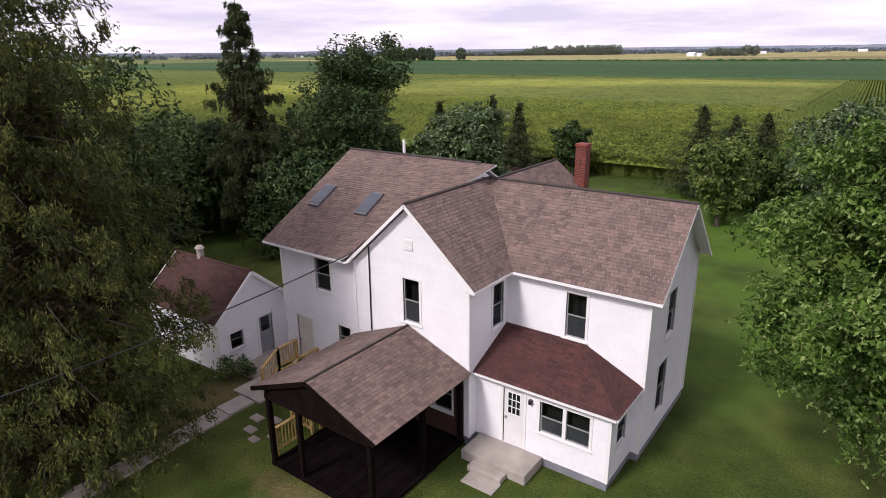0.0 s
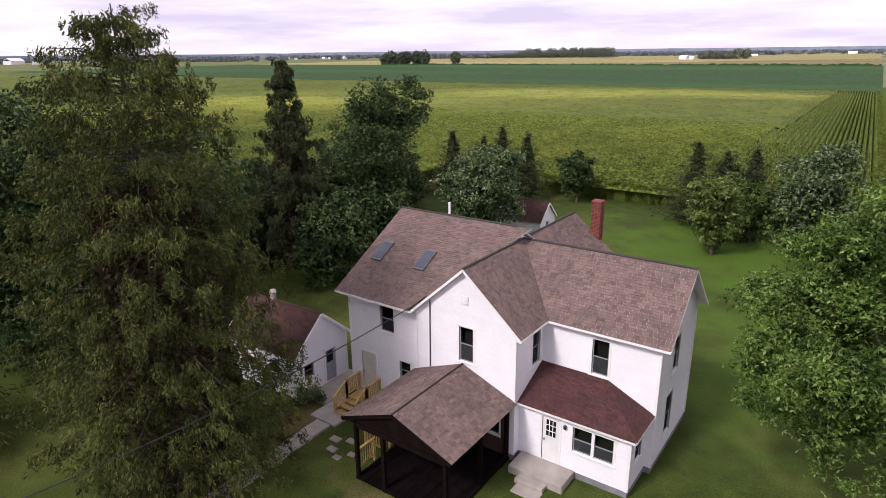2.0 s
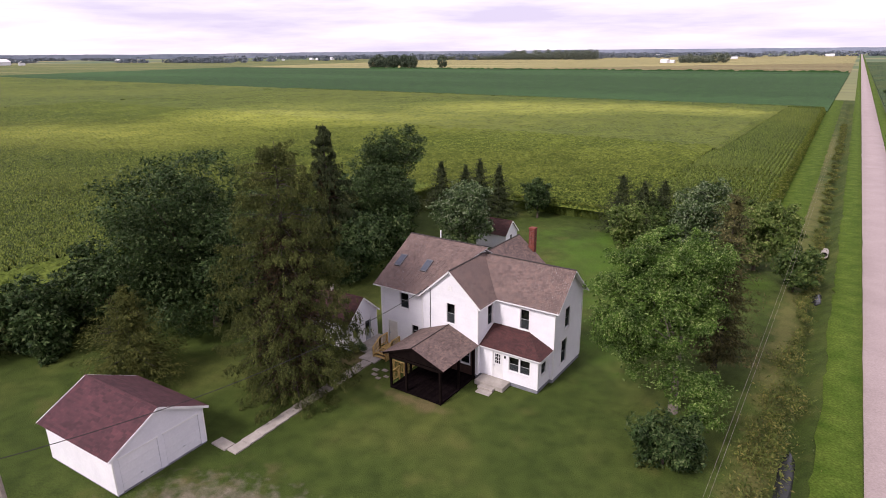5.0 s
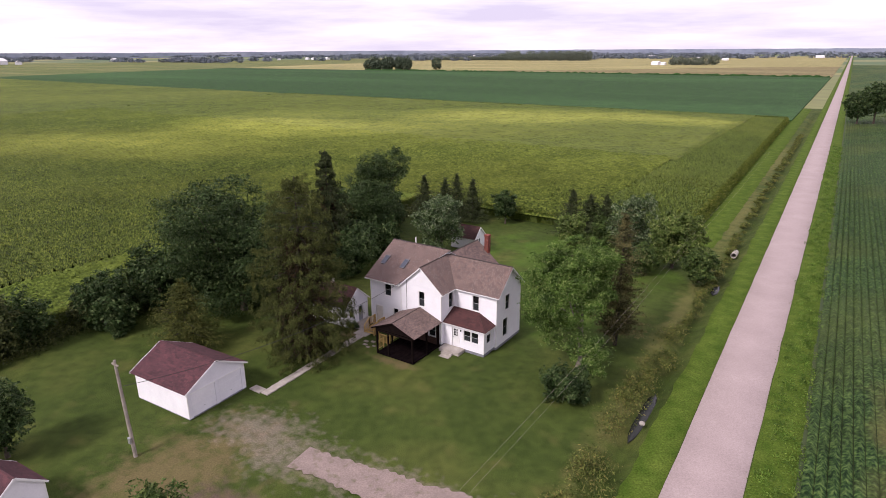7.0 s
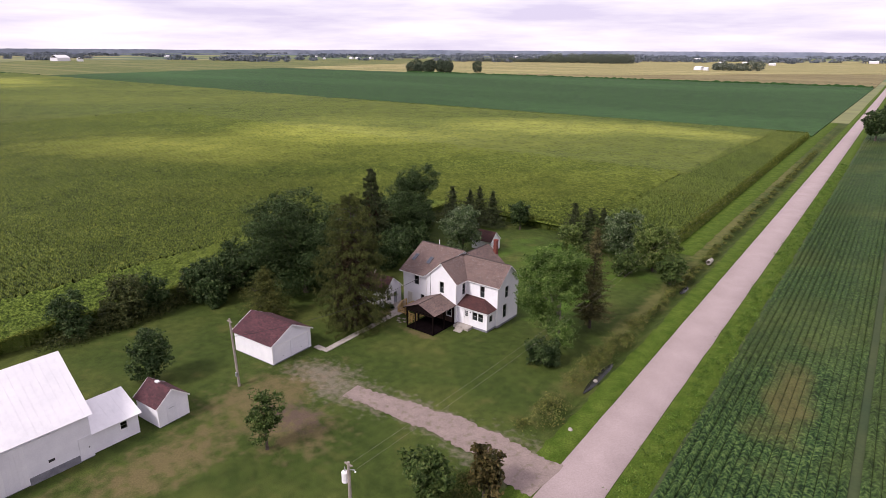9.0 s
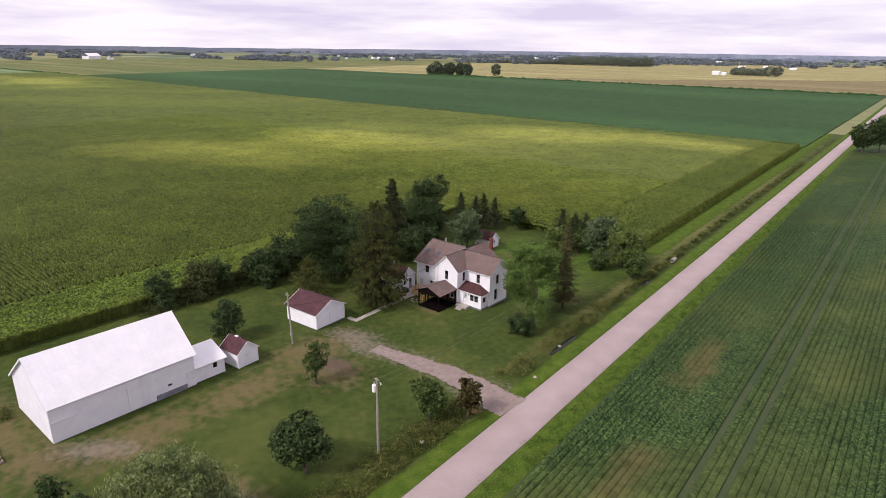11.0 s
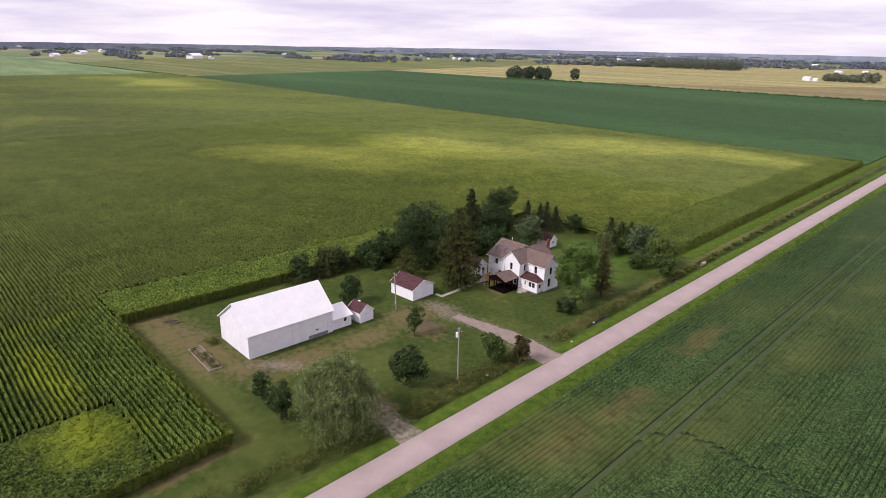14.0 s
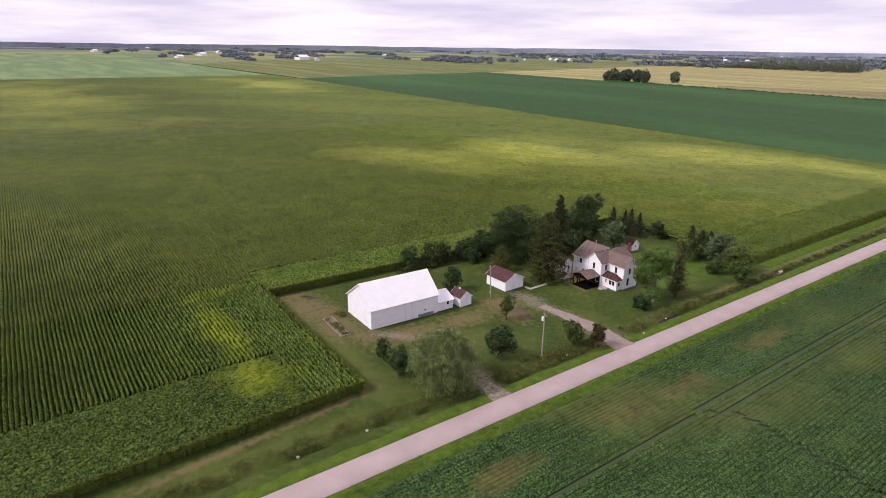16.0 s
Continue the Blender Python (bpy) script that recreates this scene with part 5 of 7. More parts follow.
def wall(parent, p0, p1, z0, profile, holes=(), mat=None, thick=0.14, lap=0.18, single=True, name="wall", label="", found=0.0):
    """A wall from p0 to p1 with its outside on the right hand, holes cut through, and lapped boards on it."""
    mat = mat or M_SIDING
    d = Vector((p1[0] - p0[0], p1[1] - p0[1], 0))
    L = d.length
    d.normalize()
    nrm = Vector((d.y, -d.x, 0))
    o = Vector((p0[0], p0[1], 0))

    def at(u, z, out):
        q = o + d * u + nrm * out
        return (q.x, q.y, z)

    bm = bmesh.new()
    cuts = sorted({0.0, L, *[u for u, _ in profile if 0 < u < L], *[h[0] for h in holes], *[h[1] for h in holes]})
    for a, b in zip(cuts, cuts[1:]):
        if b - a < 0.01:
            continue
        mid = (a + b) / 2
        spans, z = [], z0
        for h in sorted([h for h in holes if h[0] <= mid <= h[1]], key=lambda h: h[2]):
            if h[2] > z:
                spans.append((z, h[2]))
            z = h[3]
        for s0, s1 in spans:
            hexa(bm, [at(a, s0, -thick), at(b, s0, -thick), at(b, s0, 0), at(a, s0, 0), at(a, s1, -thick), at(b, s1, -thick), at(b, s1, 0), at(a, s1, 0)])
        ta, tb = top_at(profile, a), top_at(profile, b)
        hexa(bm, [at(a, z, -thick), at(b, z, -thick), at(b, z, 0), at(a, z, 0), at(a, ta, -thick), at(b, tb, -thick), at(b, tb, 0), at(a, ta, 0)])
    w = part(name, bm, mat, parent, label)
    pieces = []
    zmax = max(z for _, z in profile)
    z = z0
    while z < zmax - 0.03:
        z1 = min(z + lap, zmax)

        def span(zz):
            us = np.linspace(0, L, 240)
            ok = [u for u in us if top_at(profile, u) >= zz - 1e-6]
            return (ok[0], ok[-1]) if ok else None
        lo, hi = span(z), span(z1)
        if lo is None:
            break
        hi = hi or ((lo[0] + lo[1]) / 2, (lo[0] + lo[1]) / 2)
        gaps = sorted([(h[0], h[1]) for h in holes if h[2] < z1 - lap * 0.4 and h[3] > z + lap * 0.4])
        segs, u = [], lo[0]
        for g0, g1 in gaps:
            if g0 > u:
                segs.append((u, g0))
            u = max(u, g1)
        if u < lo[1]:
            segs.append((u, lo[1]))
        for s0, s1 in segs:
            t0, t1 = max(s0, hi[0]) if s0 == lo[0] else s0, min(s1, hi[1]) if s1 == lo[1] else s1
            if t1 < t0:
                t0 = t1 = (t0 + t1) / 2
            pieces.append([at(s0, z, 0.001), at(s1, z, 0.001), at(s1, z, 0.030), at(s0, z, 0.030), at(t0, z1, 0.001), at(t1, z1, 0.001), at(t1, z1, 0.010), at(t0, z1, 0.010)])
        z += lap
    if single:
        for pc in pieces:
            bm = bmesh.new()
            hexa(bm, [Vector(q) for q in pc])
            part("board", bm, mat, w)
    else:
        bm = bmesh.new()
        for pc in pieces:
            hexa(bm, pc)
        tagged(part("lap_siding", bm, mat, w), kind="stuff")
    if found:
        bm = bmesh.new()
        hexa(bm, [at(0, -0.2, -thick), at(L, -0.2, -thick), at(L, -0.2, 0.012), at(0, -0.2, 0.012), at(0, z0, -thick), at(L, z0, -thick), at(L, z0, 0.012), at(0, z0, 0.012)])
        part("foundation", bm, M_FOUND, parent)
    return w, at


def window(parent, at, h, mullions=1, dark=False, lower_screen=True, casing=0.09):
    """A sash window in the hole h: casing, sill, two sashes, panes and a near-black sheet for the unlit room."""
    u0, u1, z0, z1 = h
    fm = M_DARKFRAME if dark else M_SASH
    bm = bmesh.new()

    def bar(b, a0, a1, b0, b1, o0, o1):
        hexa(b, [at(a0, b0, o0), at(a1, b0, o0), at(a1, b0, o1), at(a0, b0, o1), at(a0, b1, o0), at(a1, b1, o0), at(a1, b1, o1), at(a0, b1, o1)])
    c = casing
    bar(bm, u0 - c, u0, z0 - 0.02, z1 + c, -0.02, 0.045)
    bar(bm, u1, u1 + c, z0 - 0.02, z1 + c, -0.02, 0.045)
    bar(bm, u0, u1, z1, z1 + c, -0.02, 0.045)
    win = part("window", bm, M_TRIM, parent, "white-cased sash window")
    bm = bmesh.new()
    bar(bm, u0 - c - 0.03, u1 + c + 0.03, z0 - 0.07, z0 - 0.02, -0.02, 0.08)
    part("sill", bm, M_TRIM, win)
    n = mullions
    for k in range(n):
        a, b = u0 + (u1 - u0) * k / n, u0 + (u1 - u0) * (k + 1) / n
        zm = (z0 + z1) / 2
        for s0, s1, dep in ((z0, zm + 0.02, -0.045), (zm - 0.02, z1, -0.02)):
            bm = bmesh.new()
            t = 0.045
            bar(bm, a, a + t, s0, s1, dep - 0.03, dep)
            bar(bm, b - t, b, s0, s1, dep - 0.03, dep)
            bar(bm, a + t, b - t, s0, s0 + t, dep - 0.03, dep)
            bar(bm, a + t, b - t, s1 - t, s1, dep - 0.03, dep)
            part("sash", bm, fm, win)
            bm = bmesh.new()
            bar(bm, a + t, b - t, s0 + t, s1 - t, dep - 0.02, dep - 0.014)
            p = part("pane", bm, M_GLASS, win)
            p.visible_shadow = False
        if lower_screen:
            bm = bmesh.new()
            bar(bm, a + 0.05, b - 0.05, z0 + 0.05, zm - 0.03, -0.075, -0.068)
            part("screen", bm, M_SCREEN, win)
    # added sheet, coloured near black in place of the room's darkness
    bm = bmesh.new()
    bar(bm, u0 - 0.1, u1 + 0.1, z0 - 0.1, z1 + 0.1, -0.32, -0.3)
    part("blind", bm, M_INSIDE, win)
    return win


def trim_bar(parent, a, b, w, mat=None, name="trim"):
    """A square bar between two points."""
    bm = bmesh.new()
    a, b = Vector(a), Vector(b)
    d = (b - a).normalized()
    s = d.cross(Vector((0, 0, 1)))
    s = s.normalized() if s.length > 0.1 else Vector((1, 0, 0))
    t = s.cross(d).normalized()
    w0, w1 = w
    hexa(bm, [a - s * w0 - t * w1, a + s * w0 - t * w1, b + s * w0 - t * w1, b - s * w0 - t * w1, a - s * w0 + t * w1, a + s * w0 + t * w1, b + s * w0 + t * w1, b - s * w0 + t * w1])
    return part(name, bm, mat or M_TRIM, parent)


def roof(parent, ea, eb, rb, ra, mat, thick=0.12, ex=0.13, tab=0.22, seed=1, name="roof", singles=0, smat=None, label="", under=None):
    """A roof plane: eave from ea to eb, ridge from ra to rb, with courses of shingles lying on a deck."""
    ea, eb, rb, ra = map(Vector, (ea, eb, rb, ra))
    bm = bmesh.new()
    poly = [ea, eb, rb, ra] if (rb - ra).length > 0.01 else [ea, eb, rb]
    slab(bm, poly, thick)
    rf = part(name, bm, under or M_UNDER, parent, label)
    nrm = (eb - ea).cross(rb - eb).normalized()
    rng = random.Random(seed)
    H = max((ra - ea).length, (rb - eb).length)
    n = max(1, int(H / ex))
    verts, faces = [], []
    down = ((ea + eb) / 2 - (ra + rb) / 2).normalized()
    made = 0
    for r in range(n):
        f0, f1 = r / n, min(1.0, (r + 1.35) / n)
        a0, b0, a1, b1 = ea.lerp(ra, f0), eb.lerp(rb, f0), ea.lerp(ra, f1), eb.lerp(rb, f1)
        L = (b0 - a0).length
        k = max(1, int(L / tab))
        cuts = [0.0]
        while cuts[-1] < 1:
            cuts.append(min(1.0, cuts[-1] + (tab * rng.uniform(0.55, 1.35)) / max(L, 0.01)))
        for c0, c1 in zip(cuts, cuts[1:]):
            lift = rng.uniform(0.010, 0.020)
            drop = down * rng.choice((0, 0, 0.012)) if r else down * 0.04
            g = 0.004 / max(L, 0.01)
            q = [a0.lerp(b0, c0 + g) + nrm * lift + drop, a0.lerp(b0, c1 - g) + nrm * lift + drop, a1.lerp(b1, c1 - g) + nrm * 0.005, a1.lerp(b1, c0 + g) + nrm * 0.005, a0.lerp(b0, c0 + g) + nrm * 0.001 + drop, a0.lerp(b0, c1 - g) + nrm * 0.001 + drop]
            if made < singles:
                made += 1
                mesh_ob("shingle", [tuple(p) for p in q], [(0, 1, 2, 3), (4, 5, 1, 0)], smat, rf)
                continue
            b = len(verts)
            verts += [tuple(p) for p in q]
            faces += [(b, b + 1, b + 2, b + 3), (b + 4, b + 5, b + 1, b)]
    if verts:
        tagged(mesh_ob("shingles", verts, faces, mat, rf), kind="stuff")
    return rf


def ridge_cap(parent, a, b, mat=None, w=0.055):
    a, b = Vector(a), Vector(b)
    d = (b - a).normalized()
    s = d.cross(Vector((0, 0, 1))).normalized()
    bm = bmesh.new()
    for sgn in (-1, 1):
        hexa(bm, [a + Vector((0, 0, 0.0)), b + Vector((0, 0, 0.0)), b + s * sgn * w + Vector((0, 0, -w * 0.75)), a + s * sgn * w + Vector((0, 0, -w * 0.75)),
                  a + Vector((0, 0, 0.045)), b + Vector((0, 0, 0.045)), b + s * sgn * w + Vector((0, 0, -w * 0.75 + 0.045)), a + s * sgn * w + Vector((0, 0, -w * 0.75 + 0.045))])
    bmesh.ops.recalc_face_normals(bm, faces=bm.faces[:])
    return part("ridge_cap", bm, mat or M_RIDGE, parent)


# -- farmhouse --
house = thing("farmhouse", "white clapboard farmhouse with brown shingle roofs", "house")
MX, MY, MYB = -4.72, 14.83, 19.85          # east wing: east wall, front, back
GX0, GX1, GY = -14.72, -9.72, 12.42        # front gable wing: west, east, front
WX, WY, WYB = -18.92, 12.55, 21.4          # west wing: west wall, front, back
EZ, RZ = 5.80, 8.22                        # eaves and ridge
RY, RX = 17.34, -12.1
OV = 0.28
KS = (RZ - EZ) / (RY - (MY - OV))          # slope of the steep roofs
ez_wall = EZ + KS * OV - 0.14
GK = (RZ - EZ) / (GX1 + OV + 0.05 - RX)
WRY, WRZ = 17.1, 8.80
WKS = (WRZ - 5.86) / (WRY - 11.95)

HW = dict(lap=0.118, found=0.32)
e_holes = [(16.62 - MY, 17.42 - MY, 3.74, 5.34), (16.2 - MY, 17.1 - MY, 0.95, 2.86)]
_, at = wall(house, (MX, MY), (MX, MYB), 0.3, [(0, ez_wall), (RY - MY, RZ - 0.14), (MYB - MY, ez_wall)], e_holes, label="white clapboard east wall", **HW)
for h in e_holes:
    window(house, at, h)
f_holes = [(-7.46 - GX1, -6.75 - GX1, 3.78, 5.36)]
_, at = wall(house, (GX1, MY), (MX, MY), 0.3, [(0, ez_wall), (MX - GX1, ez_wall)], f_holes, **HW)
window(house, at, f_holes[0])
s_holes = [(13.84 - GY, 14.52 - GY, 3.8, 5.4)]
_, at = wall(house, (GX1, GY), (GX1, MY), 0.3, [(0, EZ - 0.05), (MY - GY, EZ - 0.05)], s_holes, **HW)
window(house, at, s_holes[0])
g_holes = [(-12.42 - GX0, -11.72 - GX0, 3.96, 5.56), (-11.2 - GX0, -10.4 - GX0, 1.0, 2.3)]
_, at_g = wall(house, (GX0, GY), (GX1, GY), 0.3, [(0, RZ - 0.14 - GK * (RX - GX0)), (RX - GX0, RZ - 0.14), (GX1 - GX0, RZ - 0.14 - GK * (GX1 - RX))], g_holes, label="white clapboard gable wall", **HW)
for h in g_holes:
    window(house, at_g, h)
w_holes = [(-16.97 - WX, -16.15 - WX, 4.10, 5.42), (-15.86 - WX, -15.24 - WX, 1.9, 2.84), (-18.28 - WX, -17.38 - WX, 0.6, 2.68)]
_, at_w = wall(house, (WX, WY), (GX0, WY), 0.3, [(0, 5.98), (GX0 - WX, 5.98)], w_holes, **HW)
window(house, at_w, w_holes[0])
window(house, at_w, w_holes[1], lower_screen=False)
wall(house, (WX, WYB), (WX, WY), 0.3, [(0, 6.0), (WYB - WRY, WRZ - 0.15), (WYB - WY, 6.0)], single=False, **HW)
wall(house, (-12.6, WYB), (WX, WYB), 0.3, [(0, 6.0), (6.32, 6.0)], single=False, **HW)
wall(house, (-12.4, 15.5), (-12.4, 18.7), 5.9, [(0, 7.7), (1.6, WRZ - 0.2), (3.2, 7.7)], single=False, lap=0.118)
wall(house, (MX, MYB), (-9.9, MYB), 0.3, [(0, ez_wall), (5.18, ez_wall)], single=False, **HW)
BX0, BX1, BY = -15.3, -10.0, 24.1
wall(house, (BX1, BY), (BX0, BY), 0.3, [(0, 5.5), (2.65, 7.75), (5.3, 5.5)], single=False, **HW)
wall(house, (BX1, MYB), (BX1, BY), 0.3, [(0, 5.5), (BY - MYB, 5.5)], single=False, **HW)
wall(house, (BX0, BY), (BX0, WYB), 0.3, [(0, 5.5), (BY - WYB, 5.5)], single=False, **HW)
for x0, x1, y0, y1 in ((GX1 - 0.2, MX - 0.15, MY + 0.15, MYB - 0.15), (GX0 + 0.15, GX1 - 0.22, GY + 0.15, MYB - 0.15), (WX + 0.15, GX0 + 0.13, WY + 0.15, WYB - 0.15), (GX1 + 0.02, -5.13, 13.02, MY - 0.02)):
    for z in (0.22, 3.2):
        if not (x1 == -5.13 and z > 1):
            part("floor", boxed(x0, x1, y0, y1, z, z + 0.1), M_INSIDE, house)
# corner boards
for x, y, z in ((MX, MY, ez_wall), (MX, MYB, ez_wall), (GX1, GY, EZ - 0.1), (GX0, GY, EZ - 0.1), (WX, WY, 5.9)):
    part("corner_board", boxed(x - 0.055, x + 0.055, y - 0.055, y + 0.055, 0.3, z), M_TRIM, house)

# roofs
def steep(x0, x1, y_e, y_r, z_e, z_r, seed, **k):
    return roof(house, *((x0, y_e, z_e), (x1, y_e, z_e), (x1, y_r, z_r), (x0, y_r, z_r)) if y_e < y_r else ((x1, y_e, z_e), (x0, y_e, z_e), (x0, y_r, z_r), (x1, y_r, z_r)), M_SHINGLE, seed=seed, under=M_TRIM, thick=0.05, **k)


xr = MX + 0.42
steep(-12.6, xr, MY - OV, RY, EZ, RZ, 1, label="brown asphalt shingle roof")
steep(-12.6, xr, MYB + OV, RY, EZ, RZ, 2)
ridge_cap(house, (-12.1, RY, RZ + 0.02), (xr, RY, RZ + 0.02))
gy = GY - 0.26
roof(house, (GX1 + 0.33, gy, EZ), (GX1 + 0.33, RY, EZ), (RX, RY, RZ), (RX, gy, RZ), M_SHINGLE, seed=3, under=M_TRIM, thick=0.05)
roof(house, (GX0 - 0.2, RY, RZ - GK * (RX - GX0 + 0.2)), (GX0 - 0.2, gy, RZ - GK * (RX - GX0 + 0.2)), (RX, gy, RZ), (RX, RY, RZ), M_SHINGLE, seed=4, under=M_TRIM, thick=0.05)
ridge_cap(house, (RX, gy, RZ + 0.02), (RX, RY, RZ + 0.02))
roof(house, (WX - 0.3, 11.95, 5.86), (GX0 - 0.2, 11.95, 5.86), (-11.6, WRY, WRZ), (WX - 0.3, WRY, WRZ), M_SHINGLE, seed=5, under=M_TRIM, thick=0.05)
steep(WX - 0.3, -12.3, 22.2, WRY, 5.86, WRZ, 6)
ridge_cap(house, (WX - 0.3, WRY, WRZ + 0.02), (-12.3, WRY, WRZ + 0.02))
brx = -12.65
roof(house, (BX1 + 0.3, RY, 5.45), (BX1 + 0.3, BY + 0.25, 5.45), (brx, BY + 0.25, 7.9), (brx, RY, 7.9), M_SHINGLE, seed=7)
roof(house, (BX0 - 0.3, BY + 0.25, 5.45), (BX0 - 0.3, RY, 5.45), (brx, RY, 7.9), (brx, BY + 0.25, 7.9), M_SHINGLE, seed=8)
ridge_cap(house, (brx, RY, 7.92), (brx, BY + 0.25, 7.92))
# rakes, fascias, gutters
for a, b in (((xr - 0.02, MY - OV, EZ - 0.07), (xr - 0.02, RY, RZ - 0.07)), ((xr - 0.02, MYB + OV, EZ - 0.07), (xr - 0.02, RY, RZ - 0.07)),
             ((GX1 + 0.33, gy + 0.02, EZ - 0.08), (RX, gy + 0.02, RZ - 0.08)), ((GX0 - 0.2, gy + 0.02, RZ - GK * (RX - GX0 + 0.2) - 0.08), (RX, gy + 0.02, RZ - 0.08)),
             ((WX - 0.29, 11.95, 5.79), (WX - 0.29, WRY, WRZ - 0.07)), ((WX - 0.29, 22.2, 5.79), (WX - 0.29, WRY, WRZ - 0.07))):
    trim_bar(house, a, b, (0.025, 0.05), name="rake_board")
for a, b in (((GX1 + 0.2, MY - OV - 0.03, EZ - 0.08), (xr, MY - OV - 0.03, EZ - 0.08)), ((GX1 + 0.35, gy, EZ - 0.08), (GX1 + 0.35, MY - OV, EZ - 0.08)), ((WX - 0.3, 11.93, 5.78), (GX0 - 0.2, 11.93, 5.78))):
    trim_bar(house, a, b, (0.04, 0.04), name="gutter")
# soffits
part("soffit", boxed(GX1, xr, MY - OV, MY, EZ - 0.13, EZ - 0.115), M_TRIM, house)
part("soffit", boxed(GX1, GX1 + 0.33, gy, MY, EZ - 0.13, EZ - 0.115), M_TRIM, house)
part("soffit", boxed(WX - 0.3, GX0, 11.95, WY, 5.72, 5.735), M_TRIM, house)
# skylights
for x0, x1 in ((-18.58, -17.98), (-15.98, -15.38)):
    p = []
    for x, y in ((x0, 13.85), (x1, 13.85), (x1, 14.95), (x0, 14.95)):
        p.append(Vector((x, y, 5.86 + (y - 11.95) * WKS)))
    nn = (p[1] - p[0]).cross(p[2] - p[1]).normalized()
    bm = bmesh.new()
    slab(bm, [q + nn * 0.11 for q in p], 0.14)
    sk = part("skylight", bm, M_DARKFRAME, house, "dark framed roof skylight")
    cx = sum(p, Vector()) / 4
    bm = bmesh.new()
    slab(bm, [cx + (q - cx) * 0.86 + nn * 0.118 for q in p], 0.006)
    part("pane", bm, surf("skylight_pane", (0.05, 0.06, 0.08), (0.075, 0.085, 0.11), 2, 0.12), sk)
# vent pipe, gable vent, service mast
bm = bmesh.new()
tube(bm, [(-16.45, 17.5, 8.3), (-16.45, 17.5, 9.35)], [0.06, 0.06], 8)
part("vent_pipe", bm, M_TRIM, house)
bm = bmesh.new()
box(bm, -12.3, -11.96, GY - 0.05, GY - 0.02, 6.58, 6.96)
for k in range(5):
    box(bm, -12.27, -11.99, GY - 0.065, GY - 0.05, 6.62 + k * 0.065, 6.65 + k * 0.065)
part("gable_vent", bm, M_TRIM, house)
cable("service_cable", [(-14.55, GY - 0.1, 6.15), (-14.1, GY - 0.08, 6.55), (-13.92, GY - 0.06, 6.40), (-13.97, GY - 0.06, 3.2)], 0.025, M_WIRE, 0, 4, parent=house)
cable("service_drop", [(-14.6, GY - 0.15, 6.1), (-18.8, -14.9, 6.0)], 0.022, M_WIRE, 1.15, 24, "black overhead service cable from house to pole", "cable")

# chimney of brick courses
chim = thing("chimney", "red brick chimney with a corbelled top", "chimney")
part("mortar_core", boxed(-11.62, -10.98, 24.0, 24.64, 0, 8.62), M_MORTAR, chim)
bm = bmesh.new()
for k in range(115):
    z = 0.02 + k * 0.075
    off = 0.1 if k % 2 else 0
    for side in range(4):
        for j in range(3):
            a = -0.33 + j * 0.22 + (0.0 if k % 2 else 0.02)
            b = a + 0.205
            if side == 0:
                c = (-11.3 + a, -11.3 + b, 23.985, 24.02)
            elif side == 1:
                c = (-11.3 + a, -11.3 + b, 24.62, 24.655)
            elif side == 2:
                c = (-11.635, -11.6, 24.32 + a, 24.32 + b)
            else:
                c = (-11.0, -10.965, 24.32 + a, 24.32 + b)
            if z < 5.2:
                box(bm, *c, z, z + 0.064)
            else:
                mesh = bmesh.new()
                box(mesh, *c, z, z + 0.064)
                if (k - 70) * 12 < 300 and k >= 92:
                    part("brick", mesh, M_BRICK, chim)
                else:
                    mesh.free()
                    box(bm, *c, z, z + 0.064)
tagged(part("brickwork", bm, M_BRICK, chim), kind="stuff")
part("cap", boxed(-11.67, -10.93, 23.95, 24.69, 8.62, 8.76, 0.02), M_BRICK, chim, "corbelled brick top")

chim.scale = (0.78, 0.78, 1)
chim.location = (-11.3 * 0.22, 24.32 * 0.22, 0)

# entry porch with its hipped lean-to roof
SX, SY = -4.98, 12.86
p_holes = [(-8.62 - GX1, -7.86 - GX1, 0.36, 2.42), (-7.28 - GX1, -5.60 - GX1, 1.24, 2.36)]
_, at_p = wall(house, (GX1, SY), (SX, SY), 0.3, [(0, 2.70), (SX - GX1, 2.70)], p_holes, **HW)
window(house, at_p, p_holes[1], mullions=2)
um = (p_holes[1][0] + p_holes[1][1]) / 2
bm = bmesh.new()
hexa(bm, [at_p(um - 0.06, 1.22, -0.08), at_p(um + 0.06, 1.22, -0.08), at_p(um + 0.06, 1.22, 0.03), at_p(um - 0.06, 1.22, 0.03), at_p(um - 0.06, 2.37, -0.08), at_p(um + 0.06, 2.37, -0.08), at_p(um + 0.06, 2.37, 0.03), at_p(um - 0.06, 2.37, 0.03)])
part("mullion", bm, M_TRIM, house)
ps = [(13.36 - SY, 14.1 - SY, 1.25, 2.16)]
_, at_ps = wall(house, (SX, SY), (SX, MY), 0.3, [(0, 2.70), (MY - SY, 2.70)], ps, **HW)
window(house, at_ps, ps[0], dark=True)
part("corner_board", boxed(SX - 0.055, SX + 0.055, SY - 0.055, SY + 0.055, 0.3, 2.7), M_TRIM, house)
sy, sx, se = SY - 0.22, SX + 0.24, 2.74
roof(house, (GX1 + 0.01, sy, se), (sx, sy, se), (-6.76, MY - 0.02, 3.70), (GX1 + 0.01, MY - 0.02, 3.70), M_SHINGLE_RED, seed=9, name="porch_roof", label="maroon shingle porch roof")
roof(house, (sx, sy, se), (sx, MY - 0.02, se), (-6.76, MY - 0.02, 3.70), (-6.76, MY - 0.02, 3.70), M_SHINGLE_RED, seed=10, name="porch_roof")
trim_bar(house, (GX1, sy - 0.02, se - 0.07), (sx, sy - 0.02, se - 0.07), (0.03, 0.035), name="gutter")
